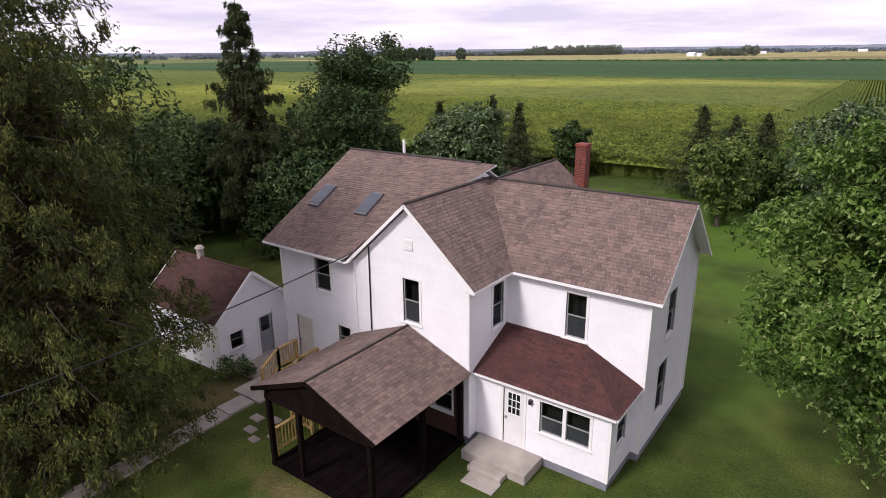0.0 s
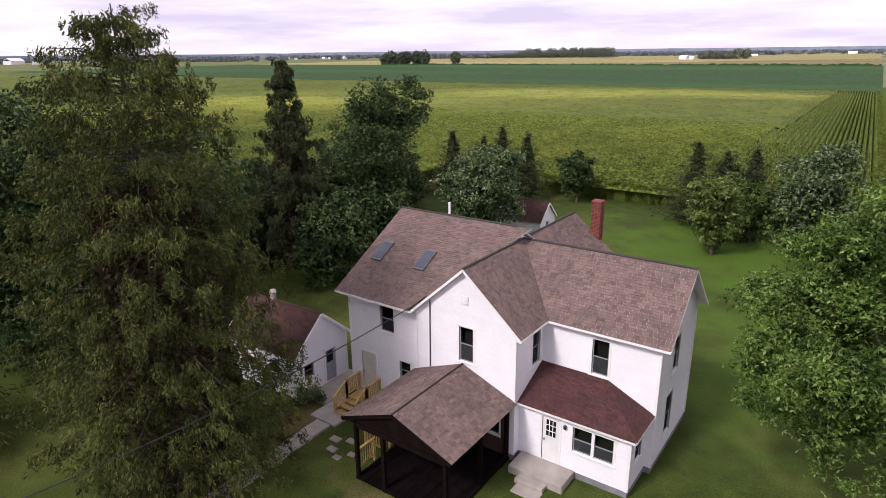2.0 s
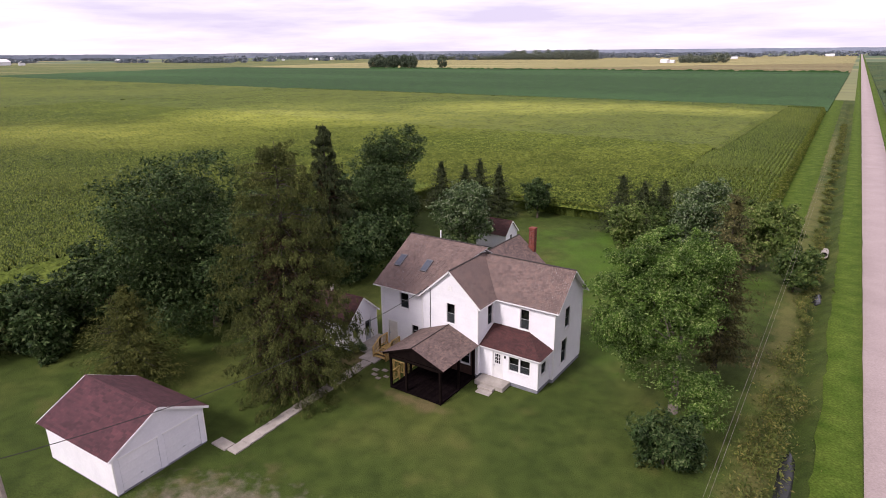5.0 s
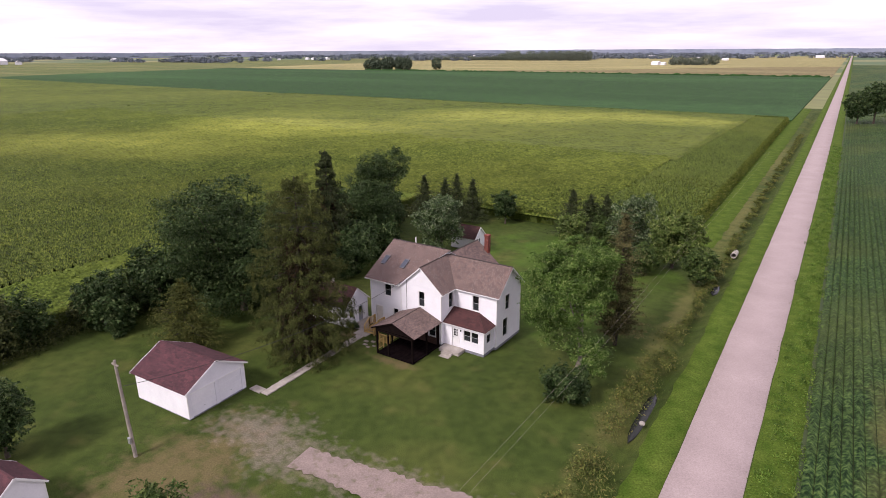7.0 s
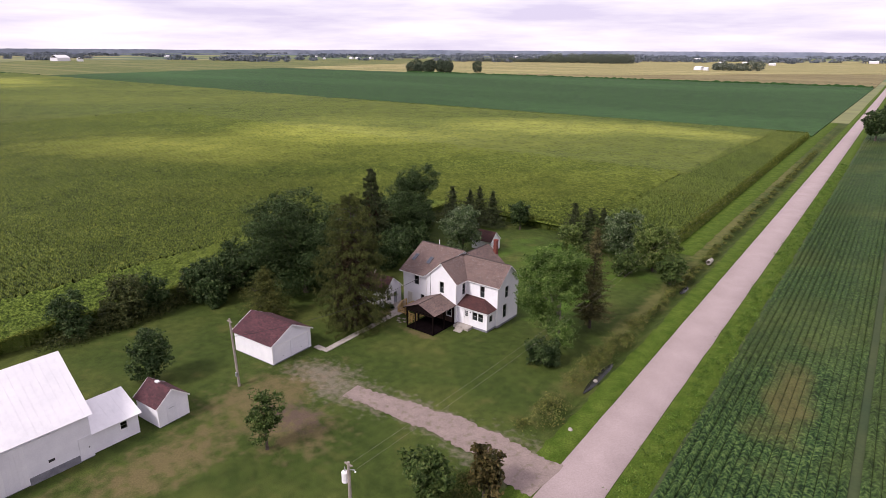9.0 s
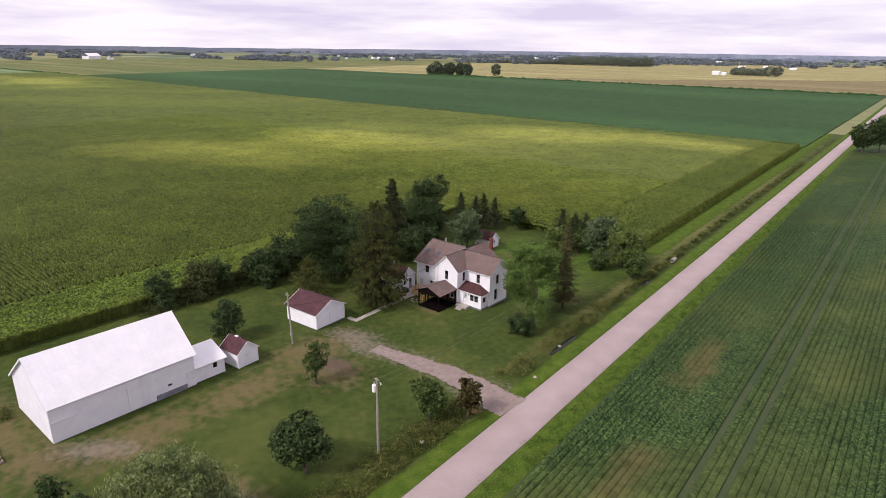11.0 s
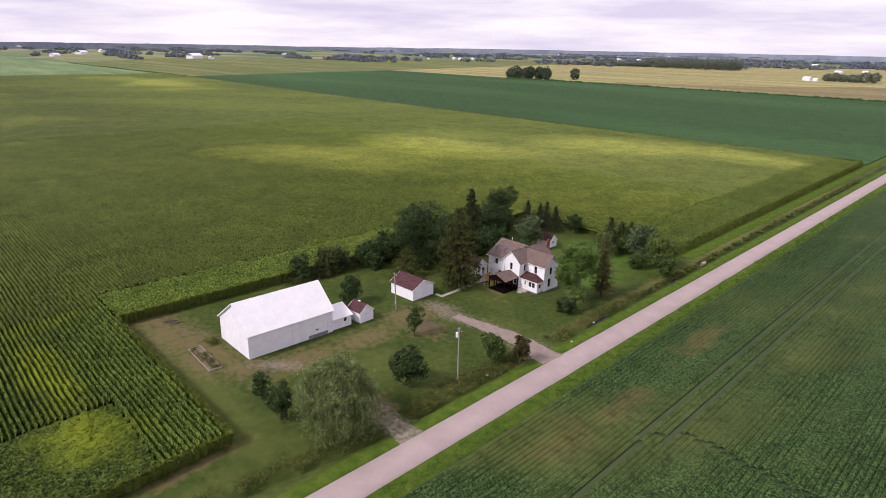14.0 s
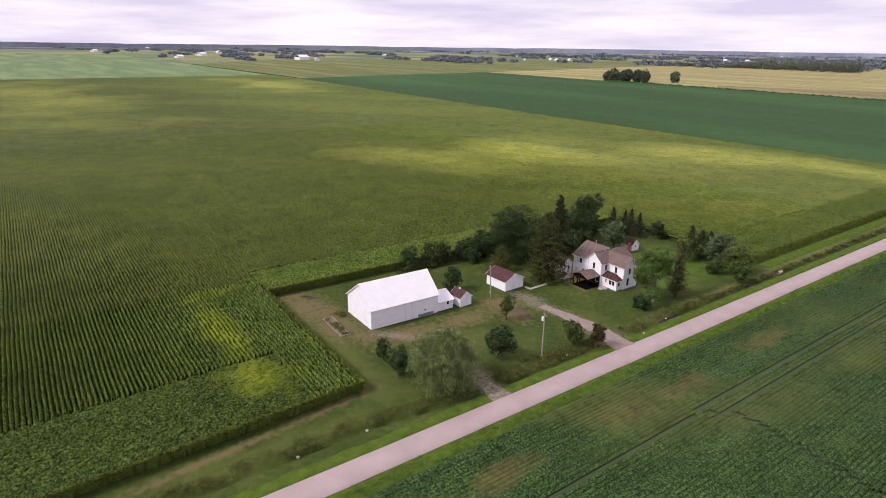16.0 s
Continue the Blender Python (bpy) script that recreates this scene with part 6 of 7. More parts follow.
trim_bar(house, (sx + 0.02, sy, se - 0.07), (sx + 0.02, MY, se - 0.07), (0.03, 0.035), name="gutter")
part("soffit", boxed(GX1, sx, sy, SY, se - 0.12, se - 0.105), M_TRIM, house)


def entry_door(at, h, mat, lights, label):
    u0, u1, z0, z1 = h

    def bar(a0, a1, b0, b1, o0, o1):
        bm = bmesh.new()
        hexa(bm, [at(a0, b0, o0), at(a1, b0, o0), at(a1, b0, o1), at(a0, b0, o1), at(a0, b1, o0), at(a1, b1, o0), at(a1, b1, o1), at(a0, b1, o1)])
        return bm
    d = part("door", bar(u0, u1, z0, z1, -0.06, -0.02), mat, house, label)
    for a, b, c, e in ((u0 - 0.09, u0, z0, z1 + 0.09), (u1, u1 + 0.09, z0, z1 + 0.09), (u0, u1, z1, z1 + 0.09)):
        part("door_casing", bar(a, b, c, e, -0.02, 0.045), M_TRIM, d)
    part("knob", bar(u0 + 0.06, u0 + 0.12, z0 + 0.92, z0 + 1.0, -0.02, 0.04), M_METAL, d, "small metal knob")
    if lights:
        a0, a1, b0, b1 = u0 + 0.15, u1 - 0.15, z0 + 1.13, z1 - 0.14
        part("window_pane", bar(a0, a1, b0, b1, -0.02, -0.016), M_DARKPANE, d, "nine-light door window")
        for k in range(4):
            x = a0 + (a1 - a0) * k / 3
            part("muntin", bar(x - 0.014, x + 0.014, b0, b1, -0.016, -0.004), M_TRIM, d)
            z = b0 + (b1 - b0) * k / 3
            part("muntin", bar(a0, a1, z - 0.014, z + 0.014, -0.016, -0.003), M_TRIM, d)
    return d


M_DARKPANE = surf("dark_window_pane", (0.012, 0.013, 0.016), (0.02, 0.022, 0.025), 3, 0.06)
entry_door(at_p, p_holes[0], M_DOOR, True, "white front door with a nine-light window")
entry_door(at_w, w_holes[2], M_TAN, False, "plain cream side door")
part("porch_light", boxed(-7.66, -7.54, SY - 0.14, SY - 0.03, 2.14, 2.32, 0.02), M_WIRE, house, "small black wall lantern")

# concrete stoop with steps
stoop = thing("stoop", "weathered concrete stoop with two steps", "steps")
part("landing", boxed(-9.5, -7.12, 11.62, SY - 0.04, 0, 0.36, 0.02), M_CONCRETE, stoop)
part("step", boxed(-9.0, -7.75, 11.22, 11.62, 0, 0.2, 0.02), M_CONCRETE, stoop)
part("step", boxed(-8.85, -7.7, 10.65, 11.22, 0, 0.07, 0.015), M_CONCRETE, stoop)

# -- carport / open porch --
porch = thing("open_porch", "dark stained timber porch with a brown shingle gable roof", "porch")
PX0, PX1, PY, PRX, PE, PR = -14.86, -9.60, 7.66, -12.24, 2.80, 3.83
roof(porch, (PX1, PY, PE), (PX1, GY - 0.03, PE), (PRX, GY - 0.03, PR), (PRX, PY, PR), M_SHINGLE, seed=11, singles=300, smat=M_SHINGLE_ONE, label="brown asphalt shingle porch roof", under=M_DARKWOOD, thick=0.1)
roof(porch, (PX0, GY - 0.03, PE), (PX0, PY, PE), (PRX, PY, PR), (PRX, GY - 0.03, PR), M_SHINGLE, seed=12, under=M_DARKWOOD, thick=0.1)
ridge_cap(porch, (PRX, PY, PR + 0.02), (PRX, GY - 0.04, PR + 0.02), M_RIDGE, 0.035)
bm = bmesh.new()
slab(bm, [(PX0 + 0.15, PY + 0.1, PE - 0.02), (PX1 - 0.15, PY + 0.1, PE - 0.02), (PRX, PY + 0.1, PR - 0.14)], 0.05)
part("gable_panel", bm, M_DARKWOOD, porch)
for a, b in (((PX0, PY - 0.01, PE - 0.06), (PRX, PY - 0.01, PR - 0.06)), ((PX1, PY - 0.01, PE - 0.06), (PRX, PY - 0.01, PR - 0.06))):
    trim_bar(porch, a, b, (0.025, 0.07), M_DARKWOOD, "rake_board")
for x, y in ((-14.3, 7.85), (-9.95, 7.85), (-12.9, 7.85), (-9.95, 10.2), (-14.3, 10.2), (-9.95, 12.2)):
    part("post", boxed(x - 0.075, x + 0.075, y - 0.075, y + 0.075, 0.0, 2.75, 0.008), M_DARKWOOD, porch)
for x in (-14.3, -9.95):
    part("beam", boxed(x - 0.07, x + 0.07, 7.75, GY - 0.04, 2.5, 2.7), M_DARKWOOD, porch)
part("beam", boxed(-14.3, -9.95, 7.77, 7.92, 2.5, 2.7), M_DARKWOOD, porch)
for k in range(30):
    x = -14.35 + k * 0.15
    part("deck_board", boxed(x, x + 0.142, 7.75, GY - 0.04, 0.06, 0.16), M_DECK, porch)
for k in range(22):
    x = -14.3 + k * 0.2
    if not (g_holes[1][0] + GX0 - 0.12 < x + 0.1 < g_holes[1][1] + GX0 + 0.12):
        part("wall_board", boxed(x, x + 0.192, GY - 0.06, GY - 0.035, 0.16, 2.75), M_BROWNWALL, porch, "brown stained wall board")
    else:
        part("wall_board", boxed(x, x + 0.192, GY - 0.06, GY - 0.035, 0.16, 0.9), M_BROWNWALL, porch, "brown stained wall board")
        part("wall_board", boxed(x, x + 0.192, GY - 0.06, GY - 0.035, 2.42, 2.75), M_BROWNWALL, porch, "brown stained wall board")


def pine_rail(parent, a, b, z0, z1=None, h=0.95, gap=0.13):
    """A pine railing from a to b: two posts, top and bottom rails, balusters."""
    z1 = z0 if z1 is None else z1
    a, b = Vector(a), Vector(b)
    L = (b - a).length
    for p, z in ((a, z0), (b, z1)):
        part("post", boxed(p.x - 0.045, p.x + 0.045, p.y - 0.045, p.y + 0.045, max(0, z - 0.3), z + h + 0.03), M_PINE, parent)
    trim_bar(parent, (a.x, a.y, z0 + h), (b.x, b.y, z1 + h), (0.06, 0.02), M_PINE, "rail")
    trim_bar(parent, (a.x, a.y, z0 + 0.12), (b.x, b.y, z1 + 0.12), (0.02, 0.04), M_PINE, "rail")
    n = int(L / gap)
    for k in range(1, n):
        f = k / n
        x, y, z = a.x + (b.x - a.x) * f, a.y + (b.y - a.y) * f, z0 + (z1 - z0) * f
        part("baluster", boxed(x - 0.018, x + 0.018, y - 0.018, y + 0.018, z + 0.1, z + h), M_PINE, parent)


ramp_rail = thing("porch_railing", "new yellow pine railing with balusters", "railing")
pine_rail(ramp_rail, (-14.55, 8.15, 0), (-14.55, 9.1, 0), 0.16)
pine_rail(ramp_rail, (-14.55, 10.1, 0), (-14.55, 12.2, 0), 0.16)
pine_rail(ramp_rail, (-15.6, 9.7, 0), (-14.55, 9.7, 0), 0.1)
side_steps = thing("side_steps", "new pine steps and railing at the side door", "steps")
part("landing", boxed(-18.4, -17.2, 11.5, WY - 0.03, 0.5, 0.58), M_PINE, side_steps)
for k in range(3):
    part("tread", boxed(-18.4, -17.2, 11.5 - 0.28 * (k + 1), 11.5 - 0.28 * k, 0.43 - 0.15 * k, 0.47 - 0.15 * k), M_PINE, side_steps)
for x in (-18.45, -17.15):
    pine_rail(side_steps, (x, 10.65, 0), (x, 11.5, 0), 0.05, 0.58, 0.9)
    pine_rail(side_steps, (x, 11.5, 0), (x, 12.45, 0), 0.58, 0.58, 0.9)
    part("stringer", boxed(x - 0.02, x + 0.02, 10.66, 11.5, 0.0, 0.3), M_PINE, side_steps)


# -- outbuildings --
def gable_hut(name, label, category, c, L, W, H, pitch, yaw, wall_mat, roof_mat, holes=(), over=0.22, lap=0.2, doors=()):
    """A gabled hut: c is its ground centre, the gable end with the openings looks along local +x."""
    t = thing(name, label, category)
    x0, x1, y0, y1 = -L / 2, L / 2, -W / 2, W / 2
    rz = H + pitch * W / 2
    _, at = wall(t, (x1, y0), (x1, y1), 0.08, [(0, H), (W / 2, rz), (W, H)], holes, wall_mat, lap=lap, single=False)
    wall(t, (x0, y1), (x0, y0), 0.08, [(0, H), (W / 2, rz), (W, H)], (), wall_mat, lap=lap, single=False)
    wall(t, (x0, y0), (x1, y0), 0.08, [(0, H), (L, H)], (), wall_mat, lap=lap, single=False)
    wall(t, (x1, y1), (x0, y1), 0.08, [(0, H), (L, H)], (), wall_mat, lap=lap, single=False)
    part("foundation", boxed(x0 - 0.01, x1 + 0.01, y0 - 0.01, y1 + 0.01, -0.15, 0.08), M_FOUND, t)
    e = H - over * pitch + 0.06
    r = rz + 0.08
    roof(t, (x0 - over, y0 - over, e), (x1 + over, y0 - over, e), (x1 + over, 0, r), (x0 - over, 0, r), roof_mat, seed=21, thick=0.08, ex=0.16, tab=0.4)
    roof(t, (x1 + over, y1 + over, e), (x0 - over, y1 + over, e), (x0 - over, 0, r), (x1 + over, 0, r), roof_mat, seed=22, thick=0.08, ex=0.16, tab=0.4)
    ridge_cap(t, (x0 - over, 0, r + 0.01), (x1 + over, 0, r + 0.01), roof_mat)
    for s in (-1, 1):
        trim_bar(t, (x1 + over - 0.01, s * (W / 2 + over), e - 0.06), (x1 + over - 0.01, 0, r - 0.06), (0.02, 0.07), name="rake_board")
        trim_bar(t, (x0 - over + 0.01, s * (W / 2 + over), e - 0.06), (x0 - over + 0.01, 0, r - 0.06), (0.02, 0.07), name="rake_board")
        part("corner_board", boxed(x1 - 0.05, x1 + 0.045, s * W / 2 - 0.045, s * W / 2 + 0.045, 0.08, H), M_TRIM, t)
    t.matrix_basis = pose(c[0], c[1], 0, 0, 0, yaw)
    return t, at


def hut_bar(at, a0, a1, b0, b1, o0, o1):
    bm = bmesh.new()
    hexa(bm, [at(a0, b0, o0), at(a1, b0, o0), at(a1, b0, o1), at(a0, b0, o1), at(a0, b1, o0), at(a1, b1, o0), at(a1, b1, o1), at(a0, b1, o1)])
    return bm


garage, at = gable_hut("garage", "white two-door garage with a faded maroon roof", "garage", (-23.2, -7.0), 6.8, 5.9, 2.65, 0.5, 3.0, M_WHITE_BOARD, M_SHINGLE_OUT,
                       [(0.35, 2.75, 0.08, 2.2), (3.15, 5.55, 0.08, 2.2)], over=0.3)
for a, b in ((0.35, 2.75), (3.15, 5.55)):
    d = part("garage_door", hut_bar(at, a, b, 0.08, 2.2, -0.1, -0.05), M_WHITE_BOARD, garage, "white overhead garage door")
    for k in range(4):
        part("panel", hut_bar(at, a + 0.04, b - 0.04, 0.12 + k * 0.52, 0.60 + k * 0.52, -0.05, -0.025), M_WHITE_BOARD, d)
    part("handle", hut_bar(at, (a + b) / 2 - 0.08, (a + b) / 2 + 0.08, 0.62, 0.66, -0.03, 0.01), M_METAL, d)
    part("header", hut_bar(at, a - 0.05, b + 0.05, 2.2, 2.3, 0.0, 0.05), M_TRIM, garage)

hut, at = gable_hut("storage_hut", "small white hut with a maroon roof beside the barn", "hut", (-20.0, -22.9), 3.6, 3.2, 2.3, 0.78, 4.0, M_WHITE_BOARD, M_SHINGLE_OUT, (), over=0.2)
part("door", hut_bar(at, 0.9, 1.9, 0.1, 1.95, 0.03, 0.06), M_WHITE_BOARD, hut, "white plank door")
part("hasp", hut_bar(at, 1.1, 1.7, 1.62, 1.68, 0.06, 0.085), M_METAL, hut)
part("roof_vent", boxed(-0.6, -0.1, -0.16, 0.16, 2.3 + 1.25 + 0.05, 2.3 + 1.25 + 0.2, 0.02), M_TRIM, hut)

wash, at = gable_hut("summer_kitchen", "small white outbuilding with a maroon roof beside the house", "outbuilding", (-23.3, 12.15), 4.9, 3.6, 2.55, 0.85, 2.0, M_SIDING, M_SHINGLE_DIM,
                     [(0.5, 1.15, 0.95, 1.75), (2.0, 2.75, 0.1, 1.95)], over=0.22)
window(wash, at, (0.5, 1.15, 0.95, 1.75), dark=True, lower_screen=False)
d = part("door", hut_bar(at, 2.0, 2.75, 0.1, 1.95, -0.06, -0.02), M_GREYDOOR, wash, "grey storm door with a window")
part("pane", hut_bar(at, 2.15, 2.6, 1.15, 1.8, -0.02, -0.012), M_DARKPANE, d)
part("door_casing", hut_bar(at, 1.9, 2.0, 0.1, 2.05, -0.02, 0.045), M_TRIM, d)
part("door_casing", hut_bar(at, 2.75, 2.85, 0.1, 2.05, -0.02, 0.045), M_TRIM, d)
bm = bmesh.new()
tube(bm, [(-0.9, 0.05, 3.6), (-0.9, 0.05, 4.55)], [0.16, 0.15], 10)
tube(bm, [(-0.9, 0.05, 4.55), (-0.9, 0.05, 4.67)], [0.22, 0.14], 10)
part("flue", bm, M_CONCRETE, wash, "stubby pale flue")

shed2, at = gable_hut("garden_hut", "small white garden hut with a dark maroon roof", "hut", (-25.2, 42.6), 4.2, 2.9, 2.0, 0.95, 0.0, M_SIDING, M_SHINGLE_DIM, [(1.1, 1.6, 1.1, 1.75)], over=0.2)
window(shed2, at, (1.1, 1.6, 1.1, 1.75), dark=True, lower_screen=False)

# -- barn --
barn = thing("barn", "long white barn with a white metal roof", "barn")
BL, BW, BH, BR = 16.6, 10.9, 4.6, 8.75
bx0, bx1, by0, by1 = -10.9, 0.0, 0.0, 16.6
bh = [(8.3, 11.3, 0.35, 3.85)]
_, at_b = wall(barn, (bx1, by0), (bx1, by1), 0.06, [(0, BH), (BL, BH)], bh, M_WHITE_BOARD, lap=0.28, single=False, label="white board barn wall", found=0.06)
RXB = -4.9
wall(barn, (bx0, by0), (bx1, by0), 0.06, [(0, BH), (BW + RXB, BR), (BW, BH)], (), M_WHITE_BOARD, lap=0.28, single=False, found=0.06)
wall(barn, (bx1, by1), (bx0, by1), 0.06, [(0, BH), (-RXB, BR), (BW, BH)], (), M_WHITE_BOARD, lap=0.28, single=False, found=0.06)
wall(barn, (bx0, by1), (bx0, by0), 0.06, [(0, BH), (BL, BH)], (), M_WHITE_BOARD, lap=0.28, single=False, found=0.06)


def metal_roof(parent, ea, eb, rb, ra, pitch=0.6, thick=0.06):
    """White ribbed sheets, each its own panel."""
    ea, eb, rb, ra = map(Vector, (ea, eb, rb, ra))
    bm = bmesh.new()
    slab(bm, [ea, eb, rb, ra], thick)
    rf = part("metal_roof", bm, M_WHITE_METAL, parent, "white ribbed metal roof")
    n = max(2, int((eb - ea).length / pitch))
    nrm = (eb - ea).cross(rb - eb).normalized()
    for k in range(n + 1):
        f = k / n
        a, b = ea.lerp(eb, f) + nrm * 0.012, ra.lerp(rb, f) + nrm * 0.012
        trim_bar(rf, a, b, (0.012, 0.004), M_WHITE_METAL, "rib")
    return rf


ov = 0.35
zl = BH - ov * (BR - BH) / (-RXB)
metal_roof(barn, (ov, by0 - 0.3, zl), (ov, by1 + 0.3, zl), (RXB, by1 + 0.3, BR + 0.08), (RXB, by0 - 0.3, BR + 0.08))
zl2 = BH - ov * (BR - BH) / (BW + RXB)
metal_roof(barn, (bx0 - ov, by1 + 0.3, zl2), (bx0 - ov, by0 - 0.3, zl2), (RXB, by0 - 0.3, BR + 0.08), (RXB, by1 + 0.3, BR + 0.08))
for s, e in (((ov, zl), (RXB, BR)), ((bx0 - ov, zl2), (RXB, BR))):
    trim_bar(barn, (s[0], by0 - 0.29, s[1] - 0.06), (e[0], by0 - 0.29, e[1] - 0.02), (0.02, 0.09), M_WHITE_BOARD, "rake_board")
d = part("sliding_door", hut_bar(at_b, 8.2, 11.4, 0.2, 3.9, 0.05, 0.1), M_WHITE_BOARD, barn, "white sliding barn door")
for k in range(9):
    part("plank", hut_bar(at_b, 8.22 + k * 0.352, 8.55 + k * 0.352, 0.22, 3.88, 0.1, 0.118), M_WHITE_BOARD, d)
part("door_track", hut_bar(at_b, 5.2, 14.2, 3.92, 4.02, 0.03, 0.12), M_WHITE_BOARD, barn)
part("stone_base", hut_bar(at_b, 11.4, 15.4, 0.0, 0.7, 0.02, 0.1), M_FOUND, barn, "grey block base")
part("hatch", hut_bar(at_b, 13.0, 13.5, 1.35, 1.6, 0.03, 0.05), M_WIRE, barn, "small dark hatch")
part("ledge", hut_bar(at_b, 0.2, 2.6, 2.45, 2.55, 0.03, 0.12), M_WHITE_BOARD, barn)
bd = part("side_door", hut_bar(at_b, 15.45, 16.35, 0.2, 2.3, 0.03, 0.08), M_WHITE_BOARD, barn, "white plank side door")
part("latch", hut_bar(at_b, 16.2, 16.3, 1.1, 1.2, 0.08, 0.11), M_WIRE, bd)
barn.matrix_basis = pose(-18.85, -46.75, 0, 0, 0, -0.4)

lean = thing("barn_annex", "low white annex with a white metal roof against the barn", "annex")
lh = [(2.55, 3.15, 1.2, 1.95)]
_, at_l = wall(lean, (0, 0), (0, 4.2), 0.1, [(0, 2.25), (4.2, 2.25)], lh, M_WHITE_BOARD, lap=0.28, single=False)
window(lean, at_l, lh[0], dark=True, lower_screen=False)
wall(lean, (0, 4.2), (-3.4, 4.2), 0.1, [(0, 2.25), (3.4, 3.6)], (), M_WHITE_BOARD, lap=0.28, single=False)
metal_roof(lean, (0.3, -0.02, 2.2), (0.3, 4.5, 2.2), (-3.4, 4.5, 3.66), (-3.4, -0.02, 3.66))
lean.matrix_basis = pose(-18.95, -30.1, 0, 0, 0, -0.4)

# -- paths, poles, small things --
path = thing("garden_path", "narrow concrete garden path", "path", kind="structure")
for k in range(12):
    f0, f1 = k / 12, (k + 1) / 12
    xa, ya = -17.72 + (-18.4 + 17.72) * f0, -3.7 + 13.5 * f0
    part("paving_slab", boxed(xa - 0.42, xa + 0.42, ya, ya + 13.4 / 12 - 0.02, -0.1, 0.09 + 0.006 * (k % 3), 0.01), M_CONCRETE, path)
part("paving_slab", boxed(-19.35, -17.7, 9.85, 12.2, -0.1, 0.09, 0.01), M_CONCRETE, path)
part("paving_slab", boxed(-20.9, -19.4, 10.9, 14.2, -0.1, 0.085, 0.01), M_CONCRETE, path)
part("paving_slab", boxed(-19.5, -18.2, -3.85, -3.05, -0.1, 0.09, 0.01), M_CONCRETE, path)
for k, (x, y, s) in enumerate(((-16.6, 8.6, 0.24), (-16.0, 8.3, 0.2), (-17.0, 9.2, 0.26), (-15.6, 8.8, 0.2), (-16.3, 9.5, 0.23))):
    tagged(part("stepping_stone", boxed(x - s, x + s, y - s * 0.7, y + s * 0.7, -0.05, 0.05, 0.02), M_POLE), "flat grey stepping stone in the grass", "stepping stone", "stepping stones")


def utility_pole(x, y, h, top, label, lean_x=0.0):
    t = thing("utility_pole", label, "utility pole")
    bm = bmesh.new()
    tube(bm, [(0, 0, -0.2), (lean_x * 0.5, 0, h * 0.5), (lean_x, 0, h)], [0.15, 0.13, 0.1], 10)
    part("pole", bm, M_POLE, t)
    if top:
        bm = bmesh.new()
        tube(bm, [(lean_x - 0.38, 0, h - 1.75), (lean_x - 0.38, 0, h - 1.7), (lean_x - 0.38, 0, h - 0.95), (lean_x - 0.38, 0, h - 0.88)], [0.2, 0.24, 0.24, 0.16], 14)
        tr = part("transformer", bm, M_TRIM, t, "white cylindrical transformer")
        bm = bmesh.new()
        tube(bm, [(lean_x - 0.38, 0, h - 0.9), (lean_x - 0.38, 0, h - 0.55)], [0.05, 0.03], 6)
        part("bushing", bm, M_METAL, tr)
        part("bracket", boxed(lean_x - 0.3, lean_x, -0.04, 0.04, h - 1.4, h - 1.3), M_METAL, t)
        bm = bmesh.new()
        tube(bm, [(lean_x, 0, h - 0.6), (lean_x + 0.55, 0, h - 0.35), (lean_x + 0.65, 0, h - 0.5)], [0.03, 0.03, 0.09], 6)
        part("lamp_arm", bm, M_METAL, t)
        part("crossarm", boxed(lean_x - 0.35, lean_x + 0.35, -0.05, 0.05, h - 0.22, h - 0.12), M_POLE, t)
    else:
        part("crossarm", boxed(lean_x - 0.4, lean_x + 0.4, -0.05, 0.05, h - 0.4, h - 0.3), M_POLE, t)
        part("meter_box", boxed(-0.14, 0.14, -0.3, -0.14, 1.25, 1.75, 0.02), M_METAL, t, "pale meter box")
    t.location = (x, y, 0)
    return t


utility_pole(9.1, -24.9, 9.2, True, "grey utility pole with a white transformer")
utility_pole(-18.9, -14.9, 7.9, False, "leaning grey yard pole with a meter box", -0.5)

for k, dz in enumerate((0.0, -0.75)):
    cable("power_line", [(9.1, -24.9, 9.0 + dz), (8.4 + 0.15 * k, 36.0, 9.0 + dz), (7.0 + 0.15 * k, 110.0, 9.0 + dz)], 0.005, M_POLE, 0.55, 22, "thin grey overhead power line along the road ditch", "power line")
culvert = thing("culvert", "pale concrete culvert pipe with a dark mouth in the ditch", "culvert")
bm = bmesh.new()
bmesh.ops.create_cone(bm, cap_ends=False, segments=20, radius1=0.42, radius2=0.42, depth=1.8)
bmesh.ops.create_cone(bm, cap_ends=False, segments=20, radius1=0.34, radius2=0.34, depth=1.8)
rims = [[v for v in bm.verts if v.co.z < 0 and (v.co.xy.length > 0.38) == outer] for outer in (True, False)]
for ring in rims:
    ring.sort(key=lambda v: math.atan2(v.co.y, v.co.x))
for i in range(20):
    bm.faces.new((rims[0][i], rims[0][(i + 1) % 20], rims[1][(i + 1) % 20], rims[1][i]))
bm.transform(pose(9.75, 61.2, -0.1, -90, 0, 0))
part("pipe", bm, M_CONCRETE, culvert)
# added disc: the shade inside the pipe is painted as near black
bm = bmesh.new()
bmesh.ops.create_cone(bm, cap_ends=True, segments=20, radius1=0.34, radius2=0.34, depth=0.05)
bm.transform(pose(9.75, 61.9, -0.1, -90, 0, 0))
part("plug", bm, M_INSIDE, culvert, "near-black disc in place of the pipe's shaded inside")

